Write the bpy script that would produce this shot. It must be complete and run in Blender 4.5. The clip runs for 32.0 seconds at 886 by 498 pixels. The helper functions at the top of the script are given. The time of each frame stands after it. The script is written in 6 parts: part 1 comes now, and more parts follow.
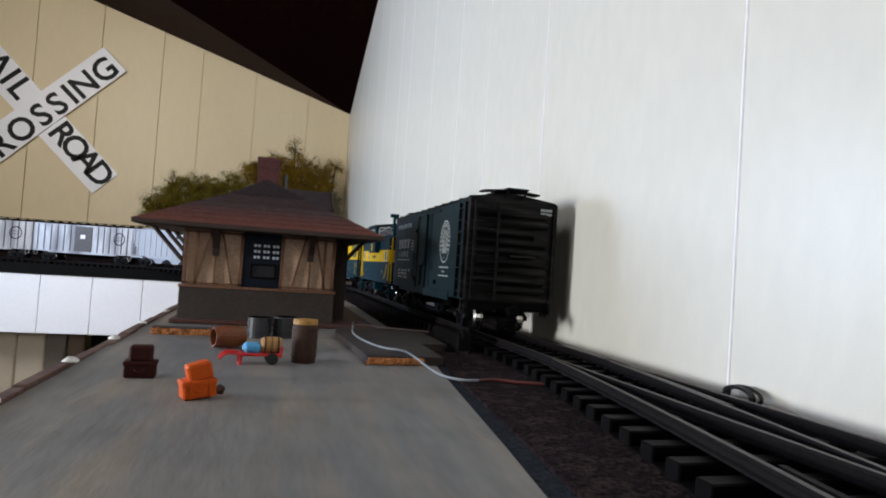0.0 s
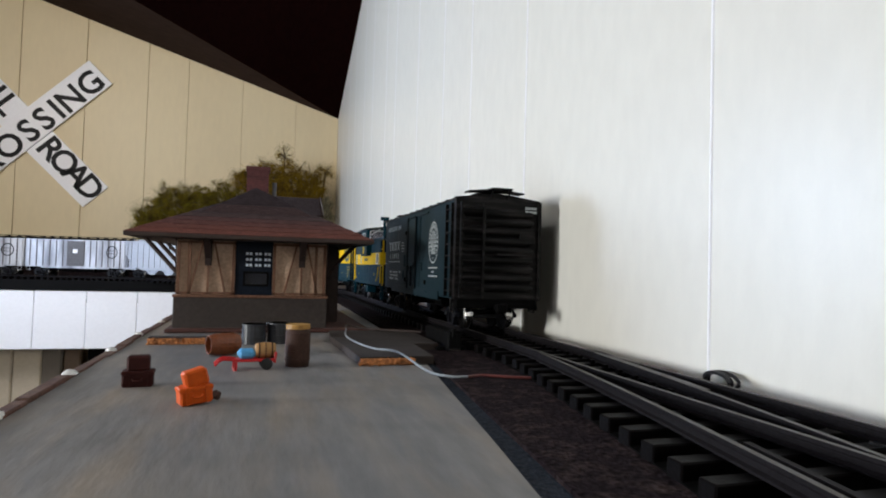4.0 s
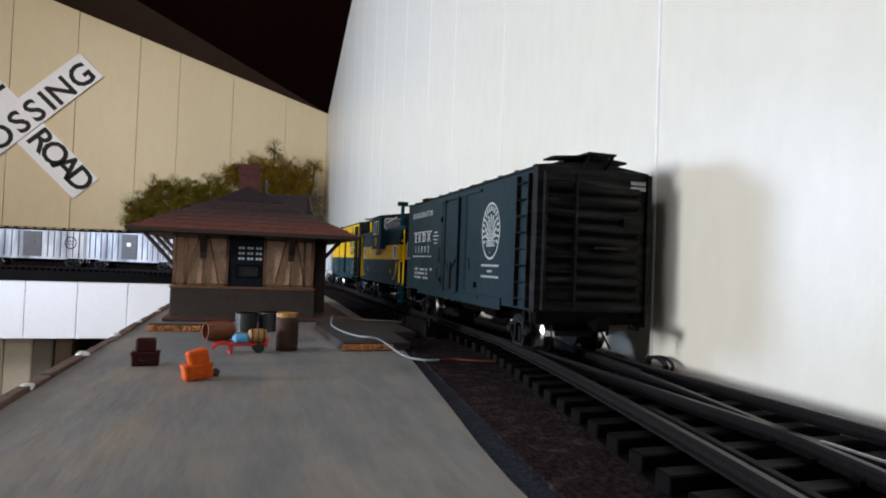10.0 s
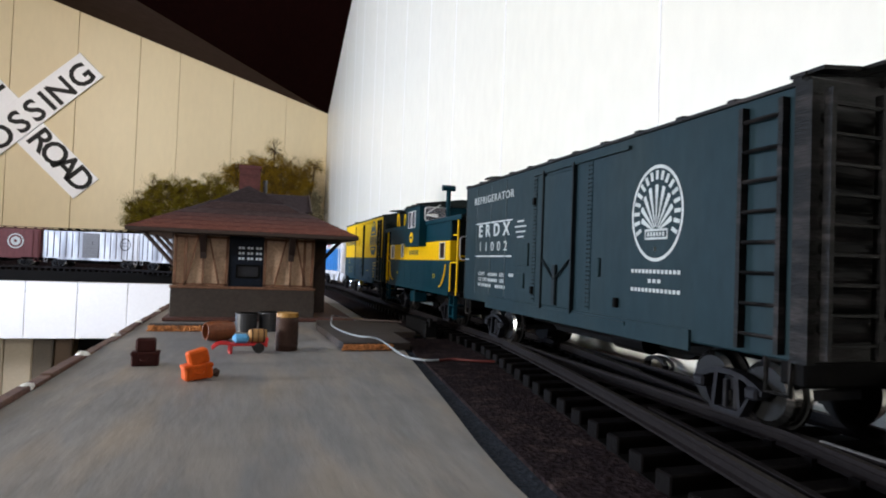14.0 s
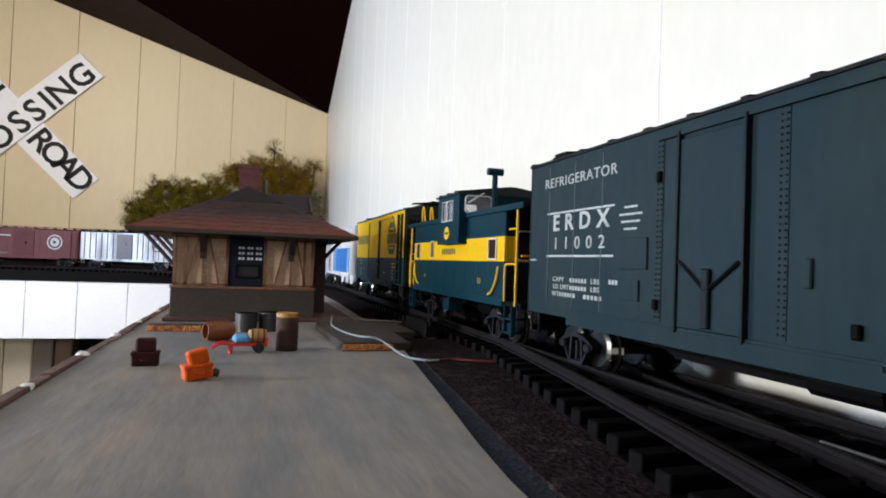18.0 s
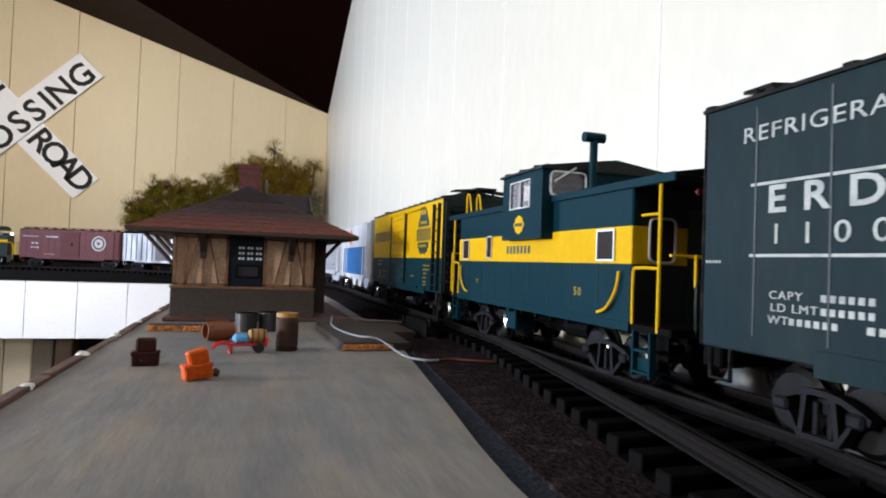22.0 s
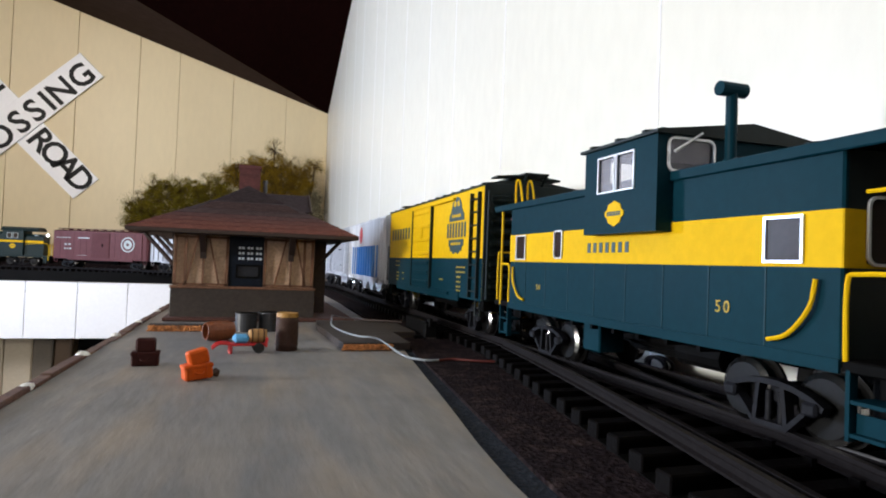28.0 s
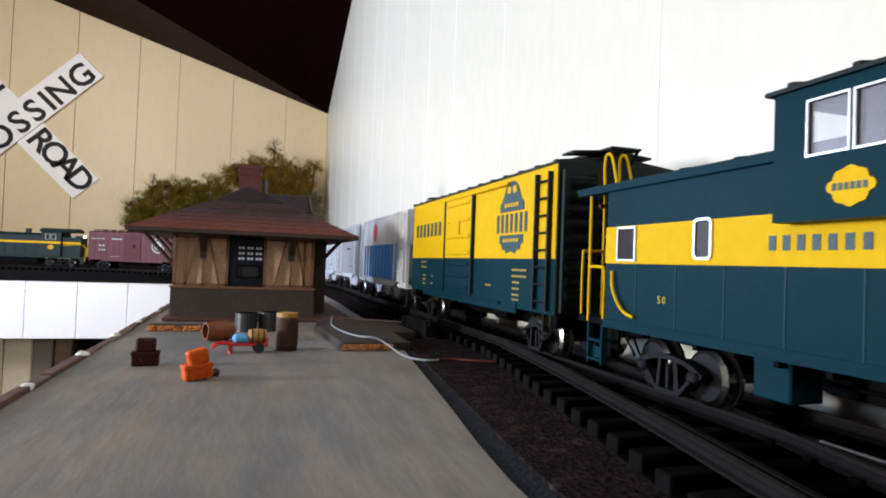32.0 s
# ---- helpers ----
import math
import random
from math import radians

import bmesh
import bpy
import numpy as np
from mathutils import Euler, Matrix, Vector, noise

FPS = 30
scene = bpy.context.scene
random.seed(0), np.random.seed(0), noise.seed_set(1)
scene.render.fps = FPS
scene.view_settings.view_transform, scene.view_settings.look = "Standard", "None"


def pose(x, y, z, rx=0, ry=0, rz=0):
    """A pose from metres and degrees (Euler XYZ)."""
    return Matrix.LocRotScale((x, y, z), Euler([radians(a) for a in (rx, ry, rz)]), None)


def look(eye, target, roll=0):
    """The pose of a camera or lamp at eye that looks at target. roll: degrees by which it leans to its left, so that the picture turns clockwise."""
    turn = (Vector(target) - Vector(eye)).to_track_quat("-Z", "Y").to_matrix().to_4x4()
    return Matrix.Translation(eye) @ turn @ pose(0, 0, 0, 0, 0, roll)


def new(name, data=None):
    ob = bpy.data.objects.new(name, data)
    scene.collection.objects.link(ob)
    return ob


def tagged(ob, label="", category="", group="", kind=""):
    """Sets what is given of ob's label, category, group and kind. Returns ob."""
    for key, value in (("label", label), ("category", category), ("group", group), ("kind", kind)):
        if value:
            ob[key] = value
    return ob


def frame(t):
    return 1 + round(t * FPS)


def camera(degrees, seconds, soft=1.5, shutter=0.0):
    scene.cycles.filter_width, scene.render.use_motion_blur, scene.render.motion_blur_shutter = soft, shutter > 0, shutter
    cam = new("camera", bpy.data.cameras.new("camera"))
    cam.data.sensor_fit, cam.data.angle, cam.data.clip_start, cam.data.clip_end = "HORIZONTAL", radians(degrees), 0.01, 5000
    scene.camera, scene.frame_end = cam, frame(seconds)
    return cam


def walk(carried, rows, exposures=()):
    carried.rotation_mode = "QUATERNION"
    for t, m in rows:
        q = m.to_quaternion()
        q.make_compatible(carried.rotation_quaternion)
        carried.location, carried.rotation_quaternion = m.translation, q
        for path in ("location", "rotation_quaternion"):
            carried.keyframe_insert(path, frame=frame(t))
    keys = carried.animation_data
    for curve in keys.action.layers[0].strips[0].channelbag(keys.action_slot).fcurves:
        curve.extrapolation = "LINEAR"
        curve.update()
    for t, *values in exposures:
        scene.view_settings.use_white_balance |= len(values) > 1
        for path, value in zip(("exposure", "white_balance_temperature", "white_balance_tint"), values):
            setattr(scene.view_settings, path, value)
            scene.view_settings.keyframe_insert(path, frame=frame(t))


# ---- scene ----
# Model railway on a shelf round the corner of a panelled attic room. HO scale: rail head at z = 1.0.
cam = camera(71.88, 32.0, soft=1.9, shutter=0.5)


def eye(x, y, z, yaw, pitch, roll):
    """Camera pose: yaw to the right of +y, pitch upwards, roll clockwise in the picture, in degrees."""
    a, b = radians(yaw), radians(pitch)
    way = Vector((math.sin(a) * math.cos(b), math.cos(a) * math.cos(b), math.sin(b)))
    return look((x, y, z), Vector((x, y, z)) + way, roll)


REST = eye(0, 0, 1.0242, 17.377, 1.388, 2.111)
walk(cam, [
    (0.0, eye(0.0005, 0.0261, 1.0234, 15.84, 1.88, 3.82)),
    (1.0, eye(0.0007, 0.0269, 1.0233, 15.91, 1.88, 3.83)),
    (1.5, eye(0.0009, 0.0268, 1.0233, 15.97, 1.87, 3.80)),
    (2.0, eye(0.0011, 0.0266, 1.0234, 16.05, 1.96, 2.92)),
    (2.5, eye(0.0016, 0.0263, 1.0233, 16.15, 2.10, 1.81)),
    (3.0, eye(0.0017, 0.0260, 1.0236, 16.17, 2.01, 1.47)),
    (3.5, eye(0.0017, 0.0255, 1.0236, 16.18, 2.00, 1.47)),
    (4.5, eye(0.0008, 0.0120, 1.0239, 16.80, 1.70, 1.80)),
    (5.5, REST), (32.0, REST),
], exposures=[(0.0, -0.05, 6050, 10), (1.0, 0.0, 6050, 10), (3.0, 0.1, 6100, 10), (5.5, -0.1, 6050, 10), (8.0, -0.1, 6050, 10), (10.0, 0.05, 6100, 11), (13.0, 0.4, 6150, 11), (32.0, 0.4, 6200, 11)])

# ---- light: windows to the left, added fill lamps there and behind, open sky beyond them ----
world = bpy.data.worlds.new("sky")
scene.world = world
world.use_nodes = True
sky = world.node_tree.nodes.new("ShaderNodeTexSky")
sky.sky_type, sky.sun_disc, sky.sun_elevation, sky.sun_rotation = "NISHITA", False, radians(35), radians(100)
world.node_tree.links.new(sky.outputs[0], world.node_tree.nodes["Background"].inputs[0])
world.node_tree.nodes["Background"].inputs[1].default_value = 0.12
WIN_X, WIN_END = -0.62, 0.93
# a slot beside the shelf, one ahead in the blue shade; added fill: a high wide one, a warm one above the shelf that
# faces the cream wall
WINDOW_AND_FILL = (   # y from, y to, z from, z to, watts, colour, depth and length of the aim
    (-0.22, 0.08, 1.55, 1.90, 2.6, (1.0, 0.95, 0.90), 0.13, 0.17),
    (0.14, 0.20, 1.03, 1.13, 3.3, (1.0, 0.97, 0.89), 0.13, 0.17),
    (0.36, 0.58, 1.28, 1.50, 1.15, (1.0, 0.89, 0.77), -0.16, 1.21),
    (0.66, 0.82, 1.03, 1.21, 3.1, (0.66, 0.79, 1.0), 0.13, 0.30),
)
for y0, y1, z0, z1, watts, tint, ax, ay in WINDOW_AND_FILL:      # lamps are aimed along the shelf, the warm fill at the cream wall
    lamp = bpy.data.lights.new("window_light", "AREA")
    lamp.shape, lamp.size, lamp.size_y, lamp.energy, lamp.color = "RECTANGLE", y1 - y0, z1 - z0, watts, tint
    y, z = (y0 + y1) / 2, (z0 + z1) / 2
    lamp.spread = radians(150 if ax < 0 else 180)
    new("window_light", lamp).matrix_world = look((WIN_X + (0.10 if ax < 0 else 0.03), y, z), (ax, ay, z - 0.35 if ax < 0 else z))
BACK_FILL = (-0.58, -0.12, 1.15, 1.70)       # x from, x to, z from, z to: an unseen warm fill opening added behind
# Weak unseen fill lamp from behind, added to lift surfaces facing the camera.
lamp = bpy.data.lights.new("window_light", "AREA")
lamp.shape, lamp.size, lamp.size_y, lamp.energy, lamp.color = "RECTANGLE", 0.46, 0.55, 4.0, (1.0, 0.89, 0.72)
new("window_light", lamp).matrix_world = look((-0.35, -2.39, 1.425), (-0.35, 0, 1.425))


# ---- materials ----
def material(name, color, rough=0.6, metal=0.0, fine=900.0, coarse=60.0, vary=0.18, bump=0.15, stain=None, stain_amount=0.35, stretch=(1, 1, 1), spec=0.5, island=0.0, bump_size=0.0004, leaf=0.0):
    """A surface with grain at two scales and an optional stain colour."""
    m = bpy.data.materials.new(name)
    m.use_nodes = True
    t, lk = m.node_tree, m.node_tree.links.new
    bsdf = t.nodes["Principled BSDF"]
    bsdf.inputs["Roughness"].default_value, bsdf.inputs["Metallic"].default_value = rough, metal
    bsdf.inputs["Specular IOR Level"].default_value = spec
    coord = t.nodes.new("ShaderNodeTexCoord")
    mapping = t.nodes.new("ShaderNodeMapping")
    mapping.inputs["Scale"].default_value = stretch
    lk(coord.outputs["Object"], mapping.inputs["Vector"])
    n1, n2 = t.nodes.new("ShaderNodeTexNoise"), t.nodes.new("ShaderNodeTexNoise")
    for n, s in ((n1, fine), (n2, coarse)):
        n.inputs["Scale"].default_value, n.inputs["Detail"].default_value = s, 5.0
        lk(mapping.outputs[0], n.inputs["Vector"])
    ramp = t.nodes.new("ShaderNodeMapRange")
    ramp.inputs["From Min"].default_value, ramp.inputs["From Max"].default_value = 0.3, 0.7
    ramp.inputs["To Min"].default_value, ramp.inputs["To Max"].default_value = 1 - vary, 1 + vary
    lk(n1.outputs[0], ramp.inputs["Value"])
    base = t.nodes.new("ShaderNodeMix")
    base.data_type = "RGBA"
    base.inputs["A"].default_value = (*color, 1)
    base.inputs["B"].default_value = (*(stain or [c * 0.75 for c in color]), 1)
    r2 = t.nodes.new("ShaderNodeMapRange")
    r2.inputs["From Min"].default_value, r2.inputs["From Max"].default_value = 0.48, 0.72
    r2.inputs["To Max"].default_value = stain_amount
    lk(n2.outputs[0], r2.inputs["Value"])
    lk(r2.outputs[0], base.inputs["Factor"])
    scale = t.nodes.new("ShaderNodeVectorMath")
    scale.operation = "SCALE"
    lk(base.outputs["Result"], scale.inputs[0])
    island = max(island, leaf)
    if island:
        info = t.nodes.new("ShaderNodeNewGeometry" if leaf else "ShaderNodeObjectInfo")
        r3 = t.nodes.new("ShaderNodeMapRange")
        r3.inputs["To Min"].default_value, r3.inputs["To Max"].default_value = 1 - island, 1 + island
        lk(info.outputs["Random Per Island" if leaf else "Random"], r3.inputs["Value"])
        mul = t.nodes.new("ShaderNodeMath")
        mul.operation = "MULTIPLY"
        lk(ramp.outputs[0], mul.inputs[0])
        lk(r3.outputs[0], mul.inputs[1])
        lk(mul.outputs[0], scale.inputs["Scale"])
    else:
        lk(ramp.outputs[0], scale.inputs["Scale"])
    lk(scale.outputs[0], bsdf.inputs["Base Color"])
    rr = t.nodes.new("ShaderNodeMapRange")
    rr.inputs["To Min"].default_value, rr.inputs["To Max"].default_value = max(0.02, rough - 0.1), min(1, rough + 0.1)
    lk(n2.outputs[0], rr.inputs["Value"])
    lk(rr.outputs[0], bsdf.inputs["Roughness"])
    if bump:
        b = t.nodes.new("ShaderNodeBump")
        b.inputs["Strength"].default_value, b.inputs["Distance"].default_value = bump, bump_size
        lk(n1.outputs[0], b.inputs["Height"])
        lk(b.outputs[0], bsdf.inputs["Normal"])
    return m


def second_streak(m, color, size, stretch, amount):
    """Lays streaks of another paint over a material."""
    t, lk = m.node_tree, m.node_tree.links.new
    bsdf = t.nodes["Principled BSDF"]
    old = bsdf.inputs["Base Color"].links[0].from_socket
    coord, mapping, n, r, mix = (t.nodes.new(k) for k in ("ShaderNodeTexCoord", "ShaderNodeMapping", "ShaderNodeTexNoise", "ShaderNodeMapRange", "ShaderNodeMix"))
    mapping.inputs["Scale"].default_value, mapping.inputs["Location"].default_value = stretch, (3.1, 1.7, 0.4)
    mapping.inputs["Rotation"].default_value = (0, 0, 0.35)
    n.inputs["Scale"].default_value, n.inputs["Detail"].default_value = size, 6.0
    r.inputs["From Min"].default_value, r.inputs["From Max"].default_value, r.inputs["To Max"].default_value = 0.46, 0.68, amount
    mix.data_type = "RGBA"
    mix.inputs["B"].default_value = (*color, 1)
    lk(coord.outputs["Object"], mapping.inputs["Vector"])
    lk(mapping.outputs[0], n.inputs["Vector"])
    lk(n.outputs[0], r.inputs["Value"])
    lk(r.outputs[0], mix.inputs["Factor"])
    lk(old, mix.inputs["A"])
    lk(mix.outputs["Result"], bsdf.inputs["Base Color"])


def glow(name, color, strength):
    m = bpy.data.materials.new(name)
    m.use_nodes = True
    b = m.node_tree.nodes["Principled BSDF"]
    b.inputs["Base Color"].default_value = (*color, 1)
    b.inputs["Emission Color"].default_value = (*color, 1)
    b.inputs["Emission Strength"].default_value = strength
    return m


WALL = material("wall_paint", (0.76, 0.63, 0.39), 0.45, fine=160, coarse=9, vary=0.02, bump=0.12, stretch=(1, 1, 0.3), stain=(0.70, 0.57, 0.35), bump_size=0.0006)
WALL2 = material("white_wall_paint", (0.74, 0.725, 0.665), 0.38, fine=180, coarse=9, vary=0.025, bump=0.3, stretch=(1, 1, 0.45), stain=(0.72, 0.70, 0.635), bump_size=0.0008)
WHITE = material("white_board_paint", (0.92, 0.915, 0.945), 0.5, fine=300, coarse=12, vary=0.02, bump=0.1, stain=(0.88, 0.88, 0.91))
# The two slopes differ in base colour: near-black and dark brown.
CEIL_DARK = material("near_black_ceiling", (0.0065, 0.0016, 0.0014), 0.9, fine=200, coarse=10, vary=0.3, bump=0.2, stretch=(1, 0.1, 1), spec=0.01)
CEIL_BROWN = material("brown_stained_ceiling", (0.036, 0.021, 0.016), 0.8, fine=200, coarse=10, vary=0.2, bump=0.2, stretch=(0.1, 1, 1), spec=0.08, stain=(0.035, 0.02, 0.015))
FLOOR_M = material("floor_boards", (0.12, 0.07, 0.04), 0.5, fine=80, coarse=4)
# Brown for the unseen closing walls, chosen to keep bounced light low.
UNSEEN_BROWN_M = material("unseen_wall_brown", (0.11, 0.075, 0.05), 0.6, fine=60, coarse=4)
PLATFORM_M = material("grey_painted_board", (0.200, 0.192, 0.190), 0.6, fine=420, coarse=110, vary=0.16, bump=0.4, stretch=(1.0, 0.20, 1.0), stain=(0.31, 0.245, 0.18), stain_amount=0.7)
second_streak(PLATFORM_M, (0.115, 0.125, 0.150), 34.0, (1.0, 0.22, 1.0), 0.45)
second_streak(PLATFORM_M, (0.30, 0.26, 0.22), 120.0, (1.0, 0.16, 1.0), 0.45)
second_streak(PLATFORM_M, (0.085, 0.085, 0.088), 75.0, (0.45, 1.0, 1.0), 0.2)
RIM_M = material("bare_board_edge", (0.095, 0.042, 0.028), 0.8, fine=500, coarse=60, vary=0.35, bump=0.5, stain=(0.2, 0.15, 0.11))
GLUE_M = material("dried_white_glue", (0.82, 0.82, 0.8), 0.35)
BALLAST_M = material("dark_felt_ballast", (0.018, 0.013, 0.0152), 0.95, fine=900, coarse=240, vary=0.7, bump=1.0, stain=(0.060, 0.043, 0.040), stain_amount=0.6, spec=0.03, bump_size=0.0012)
BLUE_EDGE_M = material("blue_grey_mat_edge", (0.022, 0.027, 0.038), 0.95, fine=1200, coarse=120, vary=0.5, bump=0.8, spec=0.15, bump_size=0.001)
BLACK_M = material("black_painted_wood", (0.004, 0.004, 0.0045), 0.6, spec=0.06, fine=500, coarse=30, vary=0.3, stain=(0.010, 0.009, 0.009))
TIE_M = material("black_plastic_tie", (0.0032, 0.0026, 0.0028), 0.5, fine=1500, coarse=200, vary=0.3, bump=0.2, stain=(0.005, 0.0045, 0.0045), spec=0.06)
RAIL_M = material("dull_grey_rail", (0.0100, 0.0085, 0.0095), 0.65, 0.0, fine=1200, coarse=80, vary=0.25, bump=0.1, stain=(0.012, 0.011, 0.012), stain_amount=0.7, spec=0.07)
RAIL_TOP_M = material("worn_rail_head", (0.034, 0.031, 0.028), 0.5, 0.4, fine=1200, coarse=40, vary=0.25, bump=0.05, stain=(0.065, 0.055, 0.047), stain_amount=0.9)
FROG_M = material("bright_frog_metal", (0.34, 0.34, 0.36), 0.35, 0.8, fine=1200, coarse=90, vary=0.25, bump=0.1)
LEDGE_M = material("grey_brown_ledge_paint", (0.23, 0.19, 0.17), 0.8, fine=500, coarse=70, vary=0.25, bump=0.5, stain=(0.12, 0.09, 0.075), stretch=(1, 0.3, 1))
# Near-black that holds the shade in the gaps between ties.
GAP_SHADE_M = material("tie_gap_shade_black", (0.0016, 0.0014, 0.0014), 0.8, fine=900, coarse=90, vary=0.3, spec=0.05)
CORK_M = material("granular_cork", (0.50, 0.20, 0.065), 0.9, fine=900, coarse=420, vary=0.45, bump=0.9, stain=(0.12, 0.045, 0.02), stain_amount=0.9, bump_size=0.001)
CORKTOP_M = material("painted_cork_top", (0.027, 0.018, 0.015), 0.85, fine=500, coarse=110, vary=0.35, bump=0.6, stretch=(0.25, 1, 1), stain=(0.018, 0.012, 0.010), stain_amount=0.9)


# ---- mesh helpers ----
def part(name, bm, mat, parent=None, label="", at=None, smooth=False):
    """Links a bmesh as one mesh object under a thing or a part."""
    me = bpy.data.meshes.new(name)
    bmesh.ops.recalc_face_normals(bm, faces=bm.faces)
    bm.to_mesh(me)
    bm.free()
    if smooth:
        for p in me.polygons:
            p.use_smooth = True
    me.materials.append(mat)
    ob = new(name, me)
    ob.parent = parent
    if at is not None:
        ob.matrix_basis = at
    if label:
        ob["label"] = label
    return ob


def thing(name, label, category, at=None, group="", kind=""):
    ob = new(name)
    ob.empty_display_size = 0.01
    if at is not None:
        ob.matrix_basis = at
    return tagged(ob, label, category, group, kind)


def box(bm, x0, x1, y0, y1, z0, z1, bevel=0.0, m=None):
    c = Matrix.Translation(((x0 + x1) / 2, (y0 + y1) / 2, (z0 + z1) / 2)) @ Matrix.Diagonal((abs(x1 - x0), abs(y1 - y0), abs(z1 - z0), 1))
    r = bmesh.ops.create_cube(bm, size=1.0, matrix=(m @ c) if m else c)
    if bevel:
        edges = list({e for v in r["verts"] for e in v.link_edges})
        bmesh.ops.bevel(bm, geom=edges, offset=bevel, segments=1, affect="EDGES", profile=0.5)
    return bm


def cyl(bm, p, q, r0, r1=None, seg=12, caps=True):
    p, q = Vector(p), Vector(q)
    d = q - p
    m = Matrix.Translation((p + q) / 2) @ d.to_track_quat("Z", "Y").to_matrix().to_4x4()
    bmesh.ops.create_cone(bm, cap_ends=caps, segments=seg, radius1=r0, radius2=r0 if r1 is None else r1, depth=d.length, matrix=m)
    return bm


def tube(bm, pts, r, seg=6):
    """A round bar or wire along points."""
    pts = [Vector(p) for p in pts]
    rings = []
    up = Vector((0.12, 0.07, 1)).normalized()
    for i, p in enumerate(pts):
        d = (pts[min(i + 1, len(pts) - 1)] - pts[max(i - 1, 0)]).normalized()
        a = d.cross(up)
        a = a.normalized() if a.length > 1e-4 else d.orthogonal().normalized()
        b = d.cross(a)
        rings.append([bm.verts.new(p + r * (math.cos(k * math.tau / seg) * a + math.sin(k * math.tau / seg) * b)) for k in range(seg)])
    for u, v in zip(rings, rings[1:]):
        for k in range(seg):
            bm.faces.new((u[k], u[(k + 1) % seg], v[(k + 1) % seg], v[k]))
    bm.faces.new(rings[0])
    bm.faces.new(list(reversed(rings[-1])))
    return bm


def prism(bm, outline, a, b, axis="x"):
    """A flat outline (two coordinates) drawn out from a to b along an axis."""
    put = {"x": lambda u, v, w: (w, u, v), "y": lambda u, v, w: (u, w, v), "z": lambda u, v, w: (u, v, w)}[axis]
    lo = [bm.verts.new(put(u, v, a)) for u, v in outline]
    hi = [bm.verts.new(put(u, v, b)) for u, v in outline]
    bm.faces.new(lo)
    bm.faces.new(list(reversed(hi)))
    n = len(outline)
    for i in range(n):
        bm.faces.new((lo[i], lo[(i + 1) % n], hi[(i + 1) % n], hi[i]))
    return bm


def smooth_path(pts, n=6):
    """Points along a soft curve through the given ones."""
    pts = [Vector(p) for p in pts]
    out = []
    for i in range(len(pts) - 1):
        p0, p1, p2, p3 = pts[max(i - 1, 0)], pts[i], pts[i + 1], pts[min(i + 2, len(pts) - 1)]
        for k in range(n):
            t = k / n
            out.append(0.5 * ((2 * p1) + (p2 - p0) * t + (2 * p0 - 5 * p1 + 4 * p2 - p3) * t * t + (3 * p1 - p0 - 3 * p2 + p3) * t ** 3))
    return out + [pts[-1]]


def B():
    return bmesh.new()


def lettering(text, size, mat, parent, m, name="lettering", spread=1.0, thick=0.00006, label="", bold=0.0):
    """Raised letters in the built-in font; m carries the text's x along the line and y up."""
    c = bpy.data.curves.new(name, "FONT")
    c.body, c.size, c.extrude, c.space_character, c.align_x, c.align_y = text, size, thick, spread, "CENTER", "CENTER"
    c.resolution_u, c.offset = 3, bold
    ob = new(name, c)
    me = bpy.data.meshes.new_from_object(ob.evaluated_get(bpy.context.evaluated_depsgraph_get()))
    bpy.data.objects.remove(ob)
    bpy.data.curves.remove(c)
    me.materials.clear()
    me.materials.append(mat)
    ob = new(name, me)
    ob.parent = parent
    ob.matrix_basis = m
    if label:
        ob["label"] = label
    return ob


# ---- room ----
WX, WY = 0.132, 1.21
WALL_TURN = 0.0159            # the white wall comes nearer to the track towards the camera


def wall_x(y):
    return WX - WALL_TURN * (WY - y)


GROOVES_R = (-2.3, -2.05, -1.7, -1.45, -1.1, -0.86, -0.6, -0.38, -0.2, -0.06, 0.052, 0.1563, 0.2835, 0.3685, 0.4325, 0.515, 0.6157, 0.6716, 0.767, 0.841, 0.9385, 1.016, 1.106, WY)
GROOVES_F = (-1.8, -1.6, -1.4, -1.2, -1.0, -0.86, -0.74, -0.62, -0.505, -0.405, -0.305, -0.206, -0.139, -0.045, 0.052, WX)
KINK = Vector((WX, WY, 1.31))
ALONG_R, ALONG_F, HIP = Vector((0, -1, 0.33)), Vector((-1, 0, 0.306)), Vector((-0.327, -0.127, 0.121))


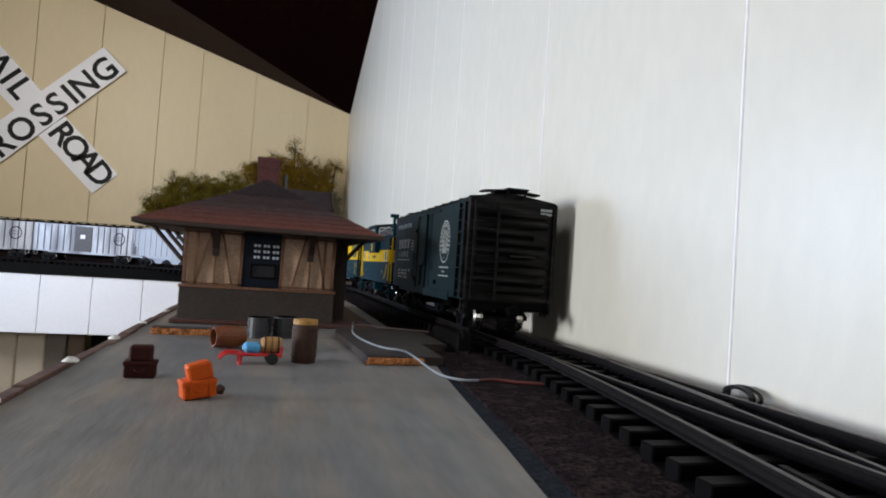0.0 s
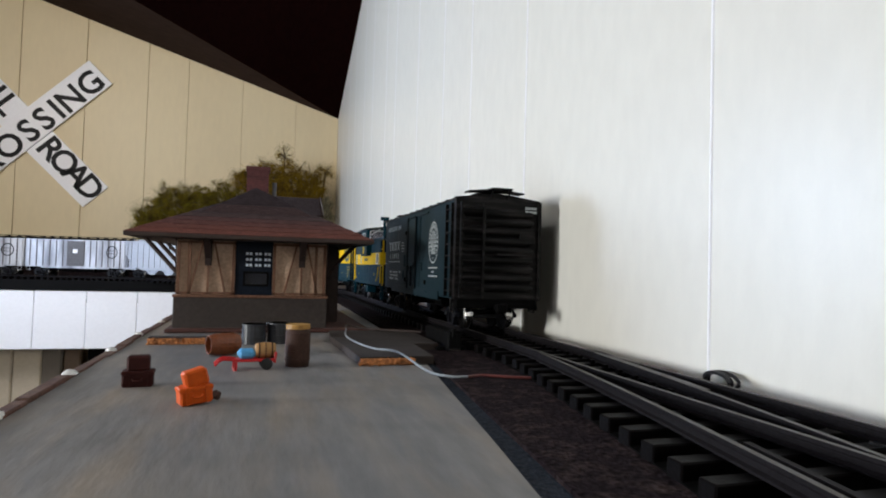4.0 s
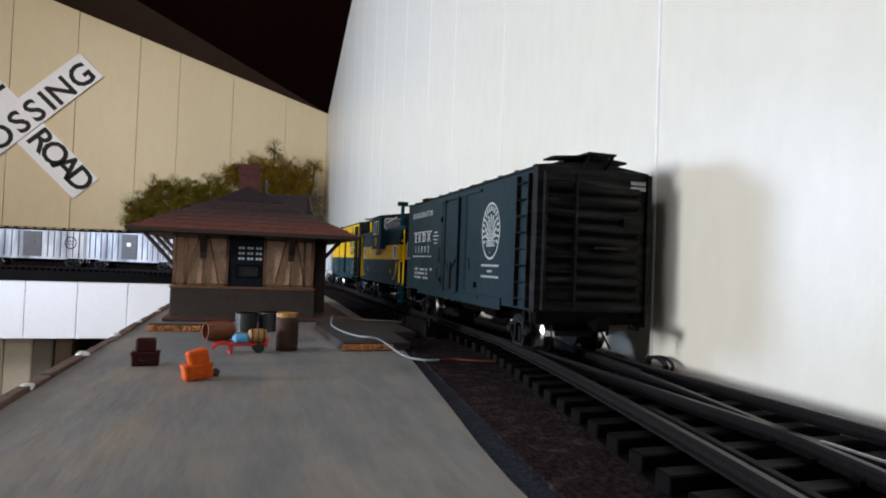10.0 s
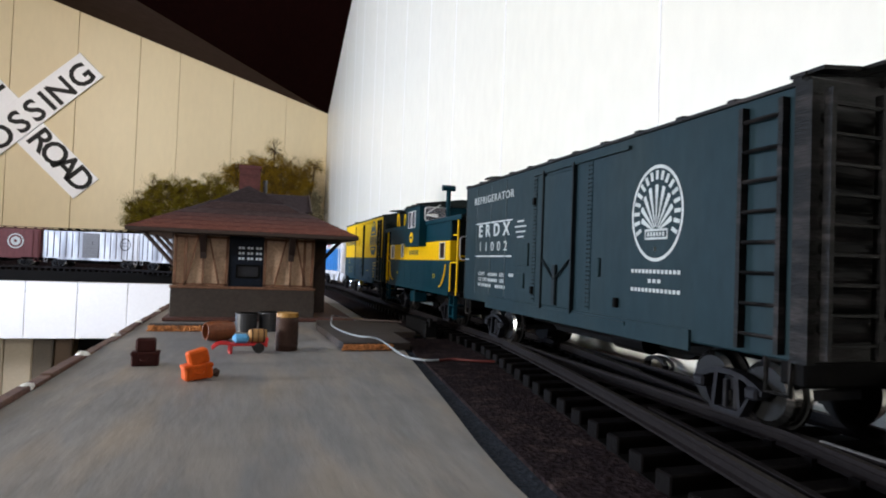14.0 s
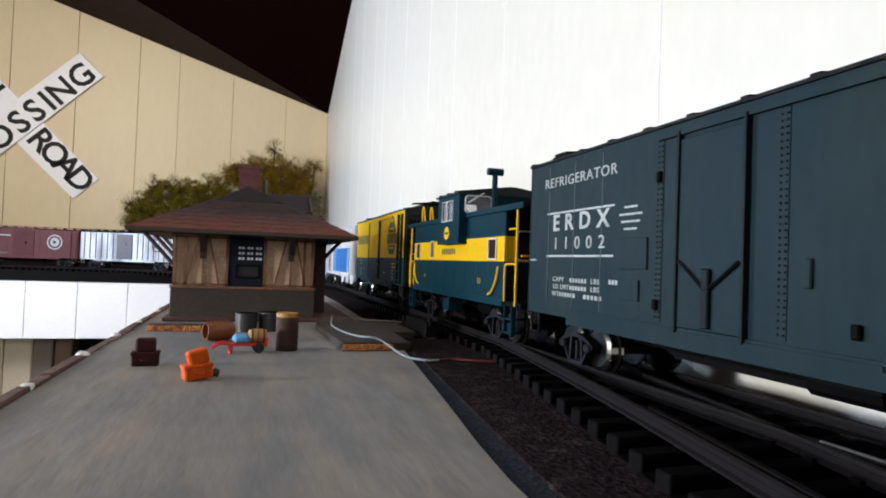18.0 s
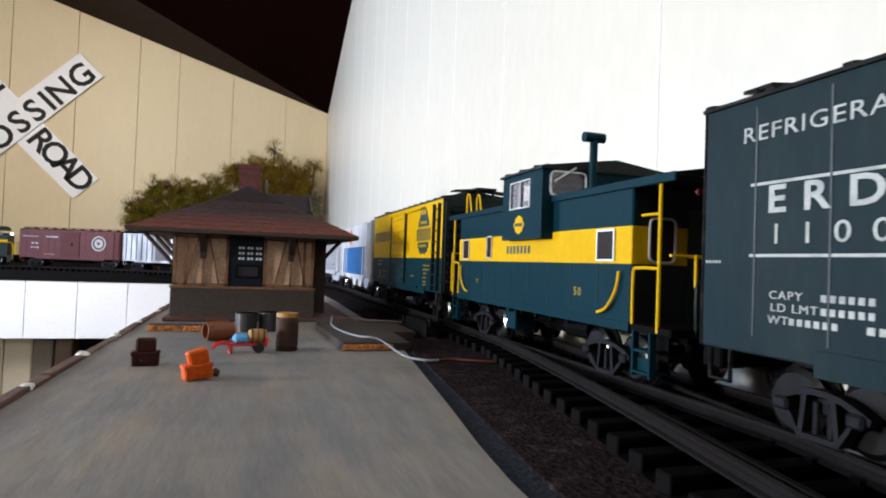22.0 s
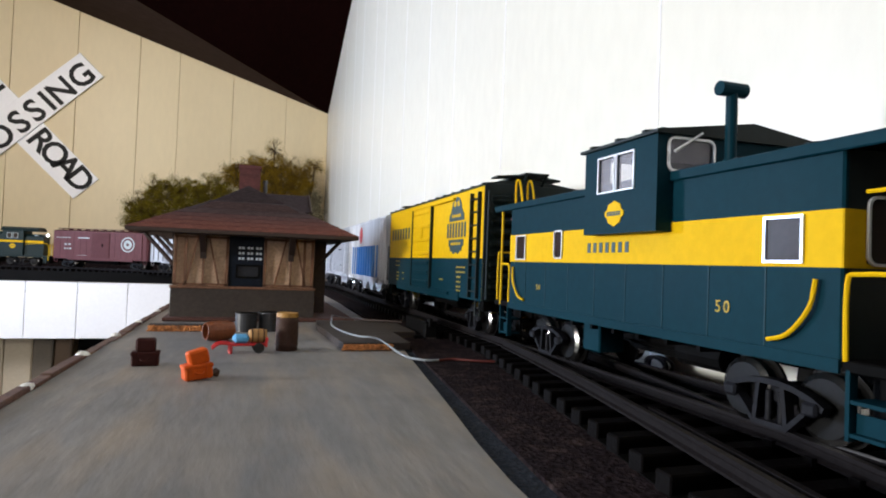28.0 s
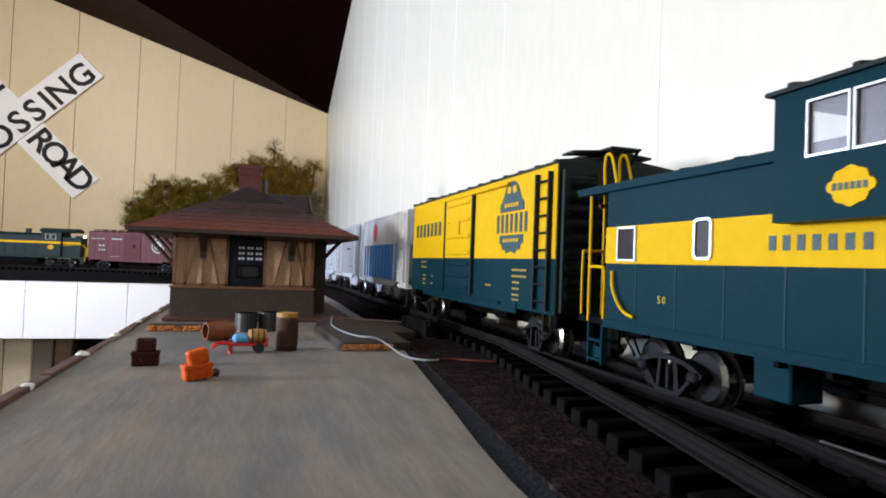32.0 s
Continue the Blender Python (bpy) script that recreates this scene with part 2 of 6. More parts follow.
def room():
    floor = tagged(part("floor", box(B(), -1.95, 0.25, -2.4, 1.35, -0.05, 0.0), FLOOR_M), "dark wooden floor of the attic room", "floor", kind="structure")
    right = tagged(part("wall_right", box(B(), WX + 0.006, 0.25, -2.4, 1.35, 0.0, 3.3), WALL2), "white painted wall of grooved boards", "wall", kind="structure")
    for a, b in zip(GROOVES_R, GROOVES_R[1:]):
        part("panel", box(B(), WX, WX + 0.006, a, b, 0.0, 3.3, 0.0007), WALL2, right)
    # White strips added to give the grooves their bright lines.
    for y in GROOVES_R:
        if 0.0 < y < 1.2:
            part("groove_bead", prism(B(), [(WX + 0.0012, y - 0.0007), (WX - 0.00015, y - 0.00035), (WX - 0.00015, y + 0.00035), (WX + 0.0012, y + 0.0007)], 0.9, 2.2, "z"), WHITE, right, "added white line in a groove")
    right.matrix_basis = Matrix.Translation((WX, WY, 0)) @ Matrix.Rotation(-WALL_TURN, 4, "Z") @ Matrix.Translation((-WX, -WY, 0))
    far = tagged(part("wall_far", box(B(), -1.95, WX + 0.006, WY + 0.006, 1.35, 0.0, 3.3), WALL), "cream painted wall of grooved boards", "wall", kind="structure")
    for a, b in zip(GROOVES_F, GROOVES_F[1:]):
        g = 0.00045 if b < -0.2 else 0.0002
        part("panel", box(B(), a + g, b - g, WY, WY + 0.006, 0.0, 3.3, 0.0006 if g > 0.0005 else 0.0003), WALL, far)
    bx0, bx1, bz0, bz1 = BACK_FILL
    bm = B()
    for a in ((-1.95, bx0, 0.0, 3.3), (bx1, 0.25, 0.0, 3.3), (bx0, bx1, 0.0, bz0), (bx0, bx1, bz1, 3.3)):
        box(bm, a[0], a[1], -2.5, -2.4, a[2], a[3])
    tagged(part("wall_back", bm, UNSEEN_BROWN_M), "unseen brown wall with a fill lamp opening", "wall", kind="structure")
    win = thing("window_5", "unseen white window frame added round a fill lamp", "window", kind="structure")
    for x in (bx0, (bx0 + bx1) / 2 - 0.015, bx1 - 0.03):
        part("window_frame", box(B(), x, x + 0.03, -2.48, -2.44, bz0 + 0.03, bz1 - 0.03, 0.004), WHITE, win)
    for z in (bz0, bz1 - 0.03):
        part("window_frame", box(B(), bx0, bx1, -2.48, -2.44, z, z + 0.03, 0.004), WHITE, win)
    bm = B()
    x0, x1 = WIN_X - 0.12, WIN_X
    last = -2.4
    for i, (y0, y1, z0, z1, *_) in enumerate(WINDOW_AND_FILL):
        box(bm, x0, x1, last, y0, 0, 3.3)
        box(bm, x0, x1, y0, y1, 0, z0)
        box(bm, x0, x1, y0, y1, z1, 3.3)
        last = y1
        # Frames added round the lamp openings; none of them is in view.
        win = thing("window_%d" % (i + 1), "unseen white window frame round a lamp", "window", kind="structure")
        w = 0.03 if y1 - y0 > 0.2 else 0.006
        for y in (y0, y1 - w) if w < 0.02 else (y0, (y0 + y1) / 2 - w / 2, y1 - w):
            part("window_frame", box(B(), x0 + 0.02, x0 + 0.06, y, y + w, z0 + w, z1 - w, 0.002), WHITE, win)
        for z in (z0, z1 - w):
            part("window_frame", box(B(), x0 + 0.02, x0 + 0.06, y0, y1, z, z + w, 0.002), WHITE, win)
    box(bm, x0, x1, last, WIN_END, 0, 3.3)
    box(bm, -1.95, x0, WIN_END - 0.1, WIN_END, 0, 3.3)
    box(bm, -1.95, -1.85, WIN_END, 1.35, 0, 3.3)
    tagged(part("wall_left", bm, UNSEEN_BROWN_M), "unseen brown wall with four lamp openings", "wall", kind="structure")

    def sloped(name, d, mat, label, a, b):
        bm = B()
        lo = [KINK, KINK + a * d, KINK + a * d + b * HIP, KINK + b * HIP]
        lo = [bm.verts.new(v) for v in lo]
        hi = [bm.verts.new(v.co + Vector((0, 0, 0.06))) for v in lo]
        bm.faces.new(lo)
        bm.faces.new(hi[::-1])
        for i in range(4):
            bm.faces.new((lo[i], lo[(i + 1) % 4], hi[(i + 1) % 4], hi[i]))
        tagged(part(name, bm, mat), label, "ceiling", kind="structure")
    sloped("ceiling", ALONG_R, CEIL_DARK, "near-black sloping ceiling", 4.0, 7.0)
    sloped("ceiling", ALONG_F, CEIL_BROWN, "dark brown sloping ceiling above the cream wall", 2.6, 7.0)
    tagged(part("ceiling", box(B(), -1.95, 0.25, -2.5, 1.35, 3.3, 3.36), UNSEEN_BROWN_M), "unseen brown flat ceiling", "ceiling", kind="structure")


room()


# ---- layout boards and ground ----
BASE = 0.994
XT, RAD, YC = 0.0903, 0.457, 0.56
XC = XT - RAD
GAUGE, RAIL_H, TIE_TOP = 0.0165, 0.0025, 0.9975


def layout():
    tagged(part("layout_board", box(B(), -0.0455, WX, -0.45, 0.95, 0.965, BASE - 0.003), RIM_M), "thick bare wooden layout board along the wall", "board", kind="structure")
    tagged(part("layout_board", box(B(), -1.6, WX, 0.95, WY, 0.965, BASE - 0.003), BLACK_M), "black painted shelf board along the far wall", "board", kind="structure")
    # grey painted top sheet, its right edge running slightly outwards
    bm = B()
    prism(bm, [(-0.0435, -0.44), (0.0175, -0.44), (0.0335, 0.02), (0.0362, 0.08), (0.0379, 0.097), (0.0413, 0.122), (0.0482, 0.178), (0.056, 0.24), (0.060, 0.45), (0.060, 0.80), (-0.0435, 0.80)], BASE - 0.0035, BASE, "z")
    tagged(part("platform_sheet", bm, PLATFORM_M), "grey brushed paint on a thin board beside the track", "ground", kind="structure")
    rnd = random.Random(5)
    rim = thing("board_rim", "rough brown board edge with drops of dried white glue", "edge", kind="structure")
    bm = B()
    y = -0.44
    while y < 0.80:
        l = rnd.uniform(0.012, 0.03)
        box(bm, -0.0462, -0.0432 + rnd.uniform(-0.0004, 0.0005), y, y + l - 0.0006, BASE - 0.006, BASE + rnd.uniform(0.0002, 0.0011), 0.0003)
        y += l
    part("edge_strip", bm, RIM_M, rim)
    for y, r in ((0.152, 0.0018), (0.198, 0.0022), (0.243, 0.0016), (0.2885, 0.0016), (0.345, 0.0014), (0.42, 0.0014), (0.12, 0.0016)):
        bm = B()
        bmesh.ops.create_icosphere(bm, subdivisions=2, radius=1.0, matrix=Matrix.Translation((-0.0449, y, BASE + 0.0004)) @ Matrix.Diagonal((0.0017, r * 1.6, 0.0010, 1)))
        for v in bm.verts:
            v.co += 0.0003 * noise.noise_vector(v.co * 900)
        part("glue_drop", bm, GLUE_M, rim, "dried white glue drop", smooth=True)
    # dark felt mat under the tracks, with a blue-grey border strip
    bm = B()
    prism(bm, [(0.0213, -0.44), (0.0383, 0.02), (0.0410, 0.08), (0.0428, 0.097), (0.0465, 0.132), (0.052, 0.183), (0.058, 0.24), (0.0605, 0.45), (0.0605, 0.82), (0.1060, 0.82), (0.1060, -0.44)], BASE - 0.003, BASE + 0.0003, "z")
    tagged(part("ballast_mat", bm, BALLAST_M), "dark brown felt ballast mat under the tracks", "ballast", kind="structure")
    bm = B()
    prism(bm, [(0.0176, -0.44), (0.0336, 0.02), (0.0363, 0.08), (0.038, 0.097), (0.0414, 0.122), (0.0483, 0.178), (0.0561, 0.24), (0.058, 0.24), (0.052, 0.183), (0.0465, 0.132), (0.0428, 0.097), (0.0410, 0.08), (0.0383, 0.02), (0.0213, -0.44)], BASE - 0.003, BASE - 0.0004, "z")
    tagged(part("mat_border", bm, BLUE_EDGE_M), "blue-grey gritty strip beside the ballast mat", "ballast", kind="structure")
    tagged(part("wall_ledge", prism(B(), [(0.1061, -0.44), (wall_x(-0.44), -0.44), (wall_x(0.95), 0.95), (0.1061, 0.95)], BASE - 0.003, BASE + 0.0014, "z"), LEDGE_M), "narrow grey-brown ledge between track and wall", "ledge", kind="structure")
    # far shelf surface and white skirt below it
    tagged(part("shelf_top", box(B(), -1.6, WX, 0.953, WY, BASE - 0.003, BASE + 0.0002), BALLAST_M), "dark ballasted shelf top along the far wall", "ground", kind="structure")
    # Dark strip added so the wall foot looks dark below the cars.
    tagged(part("ground_strip", box(B(), -1.6, 0.10, 1.188, WY - 0.0005, BASE, 1.0085, 0.0006), BALLAST_M), "dark brown strip along the foot of the far wall", "ground", kind="structure")
    tagged(part("shelf_fascia", box(B(), -1.6, -0.0465, 0.946, 0.95, 0.9815, BASE + 0.0015, 0.0005), BLACK_M), "black edge board of the shelf", "edge", kind="structure")
    skirt = thing("shelf_skirt", "white painted boards hanging below the shelf", "panelling", kind="structure")
    xs = [-1.6, -1.3, -1.0, -0.8, -0.65, -0.55, -0.48, -0.416, -0.352, -0.2865, -0.2248, -0.1625, -0.1, -0.0465]
    for a, b in zip(xs, xs[1:]):
        part("board", box(B(), a + 0.0003, b - 0.0003, 0.948, 0.954, 0.9035, 0.9812, 0.0007), WHITE, skirt)
    part("backing_strip", box(B(), -1.6, -0.0465, 0.9545, 0.96, 0.9045, 0.965), WHITE, skirt)
    # below the skirt: a tall cream cupboard with brown uprights
    cup = thing("cupboard", "tall cream cupboard with taupe and brown uprights below the shelf", "cupboard")
    cream = material("cream_cupboard_paint", (0.50, 0.42, 0.31), 0.55, fine=200, coarse=20, vary=0.05)
    part("door", box(B(), -0.62, -0.3255, 1.0, 1.02, 0.0, 0.90, 0.002), cream, cup)
    part("door", box(B(), -0.3245, -0.2895, 1.0, 1.02, 0.0, 0.90, 0.002), cream, cup)
    part("upright", box(B(), -0.289, -0.2645, 0.998, 1.02, 0.0, 0.90, 0.002), material("taupe_wood", (0.13, 0.105, 0.08), 0.6), cup, "taupe wooden upright")
    part("upright", box(B(), -0.264, -0.2425, 1.004, 1.02, 0.0, 0.90, 0.002), material("brown_wood", (0.11, 0.065, 0.035), 0.6), cup, "brown wooden upright")
    # Black board put in for the unlit space beside the uprights.
    part("back", box(B(), -0.242, 0.06, 1.04, 1.06, 0.0, 0.90, 0.002), BLACK_M, cup, "black panel standing for an unlit space")


layout()


# ---- track ----
def path(u):
    """Place and travel direction on the main track; u runs along the wall and round the corner."""
    if u <= YC:
        return Vector((XT, u, 0)), Vector((0, -1, 0))
    a = (u - YC) / RAD
    if a < math.pi / 2:
        return Vector((XC + RAD * math.cos(a), YC + RAD * math.sin(a), 0)), Vector((math.sin(a), -math.cos(a), 0))
    return Vector((XC - (u - YC - RAD * math.pi / 2), YC + RAD, 0)), Vector((1, 0, 0))


def spur(u):
    """The track that leaves the main one at the turnout, towards the camera."""
    d = max(0.0, 0.195 - u)
    o = d * (0.10 + 0.4 * d) if d < 0.16 else 0.02624 + (d - 0.16) * 0.228
    s = 0.0 if d <= 0 else (0.10 + 0.8 * d if d < 0.16 else 0.228)
    return Vector((XT - o, u, 0)), Vector((-s, -1, 0)).normalized()


def rail_bm(bm, line, a, b, step, side, z0=TIE_TOP, foot=True):
    rings = []
    n = max(2, int((b - a) / step) + 1)
    prof = [(-0.0011, 0), (0.0011, 0), (0.0011, 0.0004), (0.0004, 0.0007), (0.0004, 0.0016), (0.00055, 0.0019), (0.00055, 0.0025), (-0.00055, 0.0025), (-0.00055, 0.0019), (-0.0004, 0.0016), (-0.0004, 0.0007), (-0.0011, 0.0004)]
    for i in range(n):
        p, d = line(a + (b - a) * i / (n - 1))
        nrm = Vector((d.y, -d.x, 0))
        rings.append([bm.verts.new(p + nrm * (side * (GAUGE / 2 + 0.0005) + x) + Vector((0, 0, z0 + z))) for x, z in prof])
    k = len(prof)
    for u, v in zip(rings, rings[1:]):
        for j in range(k):
            bm.faces.new((u[j], u[(j + 1) % k], v[(j + 1) % k], v[j]))
    bm.faces.new(rings[0])
    bm.faces.new(rings[-1][::-1])
    return bm


def rail(line, a, b, step, side, parent):
    ob = part("rail", rail_bm(B(), line, a, b, step, side), RAIL_M, parent)
    ob.data.materials.append(RAIL_TOP_M)
    for p in ob.data.polygons:
        if p.normal.z > 0.9 and p.center.z > 0.9998:
            p.material_index = 1
    return ob


PITCH, TIE_W = 0.0087, 0.0035


def tie_mesh(length):
    bm = B()
    box(bm, -length / 2, length / 2, -TIE_W / 2, TIE_W / 2, BASE, TIE_TOP - 0.0004, 0.00025)
    me = bpy.data.meshes.new("tie")
    bm.to_mesh(me)
    bm.free()
    me.materials.append(TIE_M)
    return me


def spikes(line, us, parent, length):
    bm = B()
    for u in us:
        p, d = line(u)
        n = Vector((d.y, -d.x, 0))
        for s in (-1, 1):
            for o in (-s * 0.0017,):
                c = p + n * (s * (GAUGE / 2 + 0.0005) + o)
                box(bm, c.x - 0.0005, c.x + 0.0005, c.y - 0.0009, c.y + 0.0009, TIE_TOP - 0.0005, TIE_TOP + 0.0006)
    return part("rail_clips", bm, TIE_M, parent)


def tracks():
    main = thing("railway_track", "model track with black plastic ties and grey metal rails", "track", kind="structure")
    short = tie_mesh(0.030)
    first = 0.1228 + 8 * PITCH
    us = list(np.arange(first, 1.6, PITCH))
    for u in us:
        p, d = path(u)
        ob = new("tie", short)
        ob.parent = main
        ob.matrix_basis = pose(p.x, p.y, 0, 0, 0, math.degrees(math.atan2(d.y, d.x)) + 90)
    spikes(path, [u for u in us if u < 0.7], main, 0.03)
    rail(path, -0.22, YC, 0.2, 1, main)
    rail(path, -0.22, YC, 0.2, -1, main)
    rail(path, YC, 1.75, 0.02, 1, main)
    rail(path, YC, 1.75, 0.02, -1, main)
    # Near-black sheet: the shade between the ties, put into colour.
    part("track_bed", box(B(), XT - 0.0144, XT + 0.0148, 0.2005, YC, BASE, BASE + 0.0005), GAP_SHADE_M, main)
    for s in (-1, 1):
        part("web", box(B(), XT + s * 0.00825 - 0.0022, XT + s * 0.00825 + 0.0022, -0.2, YC, BASE, BASE + 0.0006), TIE_M, main)
    turn = thing("turnout", "black plastic track switch with metal rails beside the platform", "track switch", kind="structure")
    long_us = [first - PITCH * k for k in range(1, 40)]
    for u in long_us:      # long ties that carry both tracks
        a, b = spur(u)[0].x - 0.0150 - 0.0022 * min(1.0, max(0.0, (0.19 - u) / 0.06)), XT + 0.0152
        ob = new("tie", tie_mesh(b - a))
        ob.parent = turn
        ob.matrix_basis = pose((a + b) / 2, u, 0)
    # The same painted gap shade below the long ties.
    bm = B()
    prism(bm, [(XT + 0.0148, -0.22)] + [(XT + 0.0148, 0.20)] + [(spur(u)[0].x - 0.0150 - 0.0020 * min(1.0, max(0.0, (0.19 - u) / 0.06)), u) for u in np.linspace(0.20, -0.22, 30)], BASE, BASE + 0.0005, "z")
    part("track_bed", bm, GAP_SHADE_M, turn)
    rail(spur, -0.22, 0.185, 0.008, 1, turn)
    rail(spur, -0.22, 0.185, 0.008, -1, turn)
    spikes(spur, [u for u in long_us if u > -0.02], turn, 0.03)
    for s in (-1, 1):
        bm = B()
        rings = []
        for i in range(30):
            p, d = spur(-0.2 + 0.39 * i / 29)
            n = Vector((d.y, -d.x, 0))
            c = p + n * s * 0.0088
            rings.append((c - n * 0.002, c + n * 0.002))
        for (a, b), (c, d) in zip(rings, rings[1:]):
            vs = [bm.verts.new((v.x, v.y, BASE + z)) for z in (0.0002, 0.0007) for v in (a, b, d, c)]
            for f in ((0, 1, 2, 3), (7, 6, 5, 4), (0, 4, 5, 1), (1, 5, 6, 2), (2, 6, 7, 3), (3, 7, 4, 0)):
                bm.faces.new([vs[k] for k in f])
        part("web", bm, TIE_M, turn)
    # guard rail inside the near rail and the frog casting
    part("guard_rail", rail_bm(B(), lambda u: (spur(u)[0] + Vector((0.0022, 0, 0)), spur(u)[1]), 0.035, 0.092, 0.01, 1), RAIL_M, turn)
    part("frog", box(B(), 0.0811, 0.0820, 0.034, 0.070, TIE_TOP, 1.0002, 0.0002), FROG_M, turn, "bright metal frog")
    part("point_blade", rail_bm(B(), lambda u: (spur(u)[0] + Vector((0.0012, 0, 0)), spur(u)[1]), 0.13, 0.185, 0.01, -1), RAIL_TOP_M, turn)


tracks()


# ---- train ----
S_ROWS = ((0, .2465), (5.5, .2465), (6, .2450), (6.5, .2360), (7, .2206), (7.5, .2087), (8, .1955), (8.5, .1840), (9, .1733), (9.5, .1615), (10, .1500), (10.5, .1402), (11, .1308), (11.5, .1192), (12, .1075), (12.5, .0967), (13, .0845), (13.5, .0748), (14, .0660), (14.5, .0585), (15.5, .0440), (16.5, .0305), (17, .0240), (17.5, .0185), (18, .0130), (18.5, .0073), (19, .0010), (19.5, -.0065), (20, -.0152), (20.5, -.0237), (21, -.0327), (21.5, -.0417), (22, -.0518), (22.5, -.0596), (23, -.0662), (23.5, -.0725), (24, -.0781), (24.5, -.0824), (25, -.0847), (25.5, -.0868), (26.5, -.0912), (27.5, -.0953), (28, -.0978), (28.5, -.1005), (29, -.1037), (29.5, -.1078), (30, -.1143), (30.5, -.1223), (31, -.1309), (31.5, -.1399), (32, -.1488))
CARS = []      # thing, distance of its middle behind the train's head, half of the truck spacing
WHEELS = []    # wheelset, its place on its truck, its radius
SIDE = Matrix(((0, 0, 1, 0), (1, 0, 0, 0), (0, 1, 0, 0), (0, 0, 0, 1)))   # text plane on the +x side


def side(x, y, z):
    return Matrix.Translation((x, y, z)) @ SIDE


REEFER_M = material("weathered_blue_green_paint", (0.0115, 0.0250, 0.033), 0.5, spec=0.06, fine=500, coarse=50, vary=0.12, bump=0.08, stain=(0.022, 0.034, 0.038), stain_amount=0.7, stretch=(1, 1, 0.35))
SOOT_M = material("sooty_black_paint", (0.0030, 0.0030, 0.0032), 0.5, spec=0.12, fine=700, coarse=110, vary=0.4, bump=0.4, stain=(0.034, 0.030, 0.031), stain_amount=0.8, stretch=(0.5, 1, 5))
UNDER_M = material("black_underframe", (0.0018, 0.0018, 0.0020), 0.65, spec=0.05, fine=900, coarse=120, vary=0.3, stain=(0.007, 0.006, 0.006))
TRUCK_M = material("grey_black_truck_plastic", (0.010, 0.0105, 0.014), 0.5, spec=0.10, fine=900, coarse=160, vary=0.3, bump=0.2, stain=(0.018, 0.016, 0.016))
STEEL_M = material("bright_wheel_steel", (0.62, 0.61, 0.60), 0.20, 1.0, fine=1500, coarse=200, vary=0.15, bump=0.03, stain=(0.3, 0.28, 0.26))
WHEELFACE_M = material("blackened_wheel_face", (0.0030, 0.0028, 0.0028), 0.4, 0.0, spec=0.2, fine=1500, coarse=200, vary=0.3, bump=0.1)
BAR_M = material("dark_blue_green_bar_paint", (0.0050, 0.0085, 0.0115), 0.5, spec=0.1)
SEAM_M = material("pale_seam_paint", (0.026, 0.038, 0.044), 0.5, bump=0)
CSEAM_M = material("pale_green_seam_paint", (0.012, 0.040, 0.054), 0.45, bump=0, spec=0.15)
LETTER_M = material("white_lettering", (0.40, 0.44, 0.45), 0.6, fine=2500, coarse=300, vary=0.12, bump=0, stain=(0.22, 0.25, 0.26), stain_amount=0.7)
GREEN_M = material("caboose_green_paint", (0.0026, 0.0250, 0.039), 0.45, spec=0.05, fine=600, coarse=40, vary=0.08, bump=0.03, stain=(0.007, 0.036, 0.052))
YELLOW_M = material("yellow_paint", (0.66, 0.415, 0.002), 0.5, fine=600, coarse=40, vary=0.05, bump=0.03, spec=0.06, stain=(0.62, 0.385, 0.002))
DKGREEN_M = material("dark_green_roof_paint", (0.0040, 0.0095, 0.0105), 0.5, spec=0.2, fine=600, coarse=60, vary=0.12, bump=0.1)
YLETTER_M = material("yellow_lettering", (0.42, 0.30, 0.015), 0.5, bump=0)
GLETTER_M = material("dark_green_lettering", (0.008, 0.04, 0.048), 0.5, bump=0)
CHROME_M = material("silver_window_frame", (0.75, 0.77, 0.8), 0.3, 0.3, bump=0.02, vary=0.05)
# Half-clear panes whose pale colour carries the glare on the glass.
GLAZING_M = material("pale_glare_pane", (0.42, 0.42, 0.50), 0.2, bump=0, vary=0.05, spec=0.5)
GLAZING_M.node_tree.nodes["Principled BSDF"].inputs["Alpha"].default_value = 0.32
INNER_M = material("dark_window_tint", (0.022, 0.013, 0.010), 0.3, spec=0.1, bump=0, vary=0.1)
SILVER_M = material("weathered_silver_paint", (0.50, 0.51, 0.55), 0.45, 0.25, fine=500, coarse=70, vary=0.1, bump=0.1, stain=(0.12, 0.12, 0.14), stain_amount=0.9, stretch=(1, 1, 0.15))
HOPPER_M = material("bright_silver_paint", (0.66, 0.67, 0.71), 0.45, 0.1, fine=500, coarse=70, vary=0.08, bump=0.1, stain=(0.34, 0.34, 0.37), stain_amount=0.7, stretch=(1, 1, 0.15))
MAROON_M = material("faded_maroon_paint", (0.105, 0.030, 0.035), 0.55, spec=0.25, fine=500, coarse=60, vary=0.12, bump=0.1, stain=(0.075, 0.022, 0.025), stretch=(1, 1, 0.4))
LOCO_M = material("black_green_engine_paint", (0.0045, 0.016, 0.018), 0.45, spec=0.2, fine=600, coarse=60, vary=0.12, bump=0.05)
GREYCAR_M = material("pale_grey_paint", (0.42, 0.45, 0.52), 0.45, fine=500, coarse=60, vary=0.08, bump=0.1, stain=(0.34, 0.36, 0.42))
BLUE_M = material("bright_blue_paint", (0.03, 0.20, 0.55), 0.42, bump=0.03, vary=0.05)
RED_M = material("red_paint", (0.6, 0.02, 0.03), 0.42, bump=0.03, vary=0.05)
MARKER_M = material("dull_red_lens", (0.16, 0.008, 0.01), 0.4, bump=0)
LAMP_M = glow("headlight_glass", (1.0, 0.97, 0.9), 9.0)


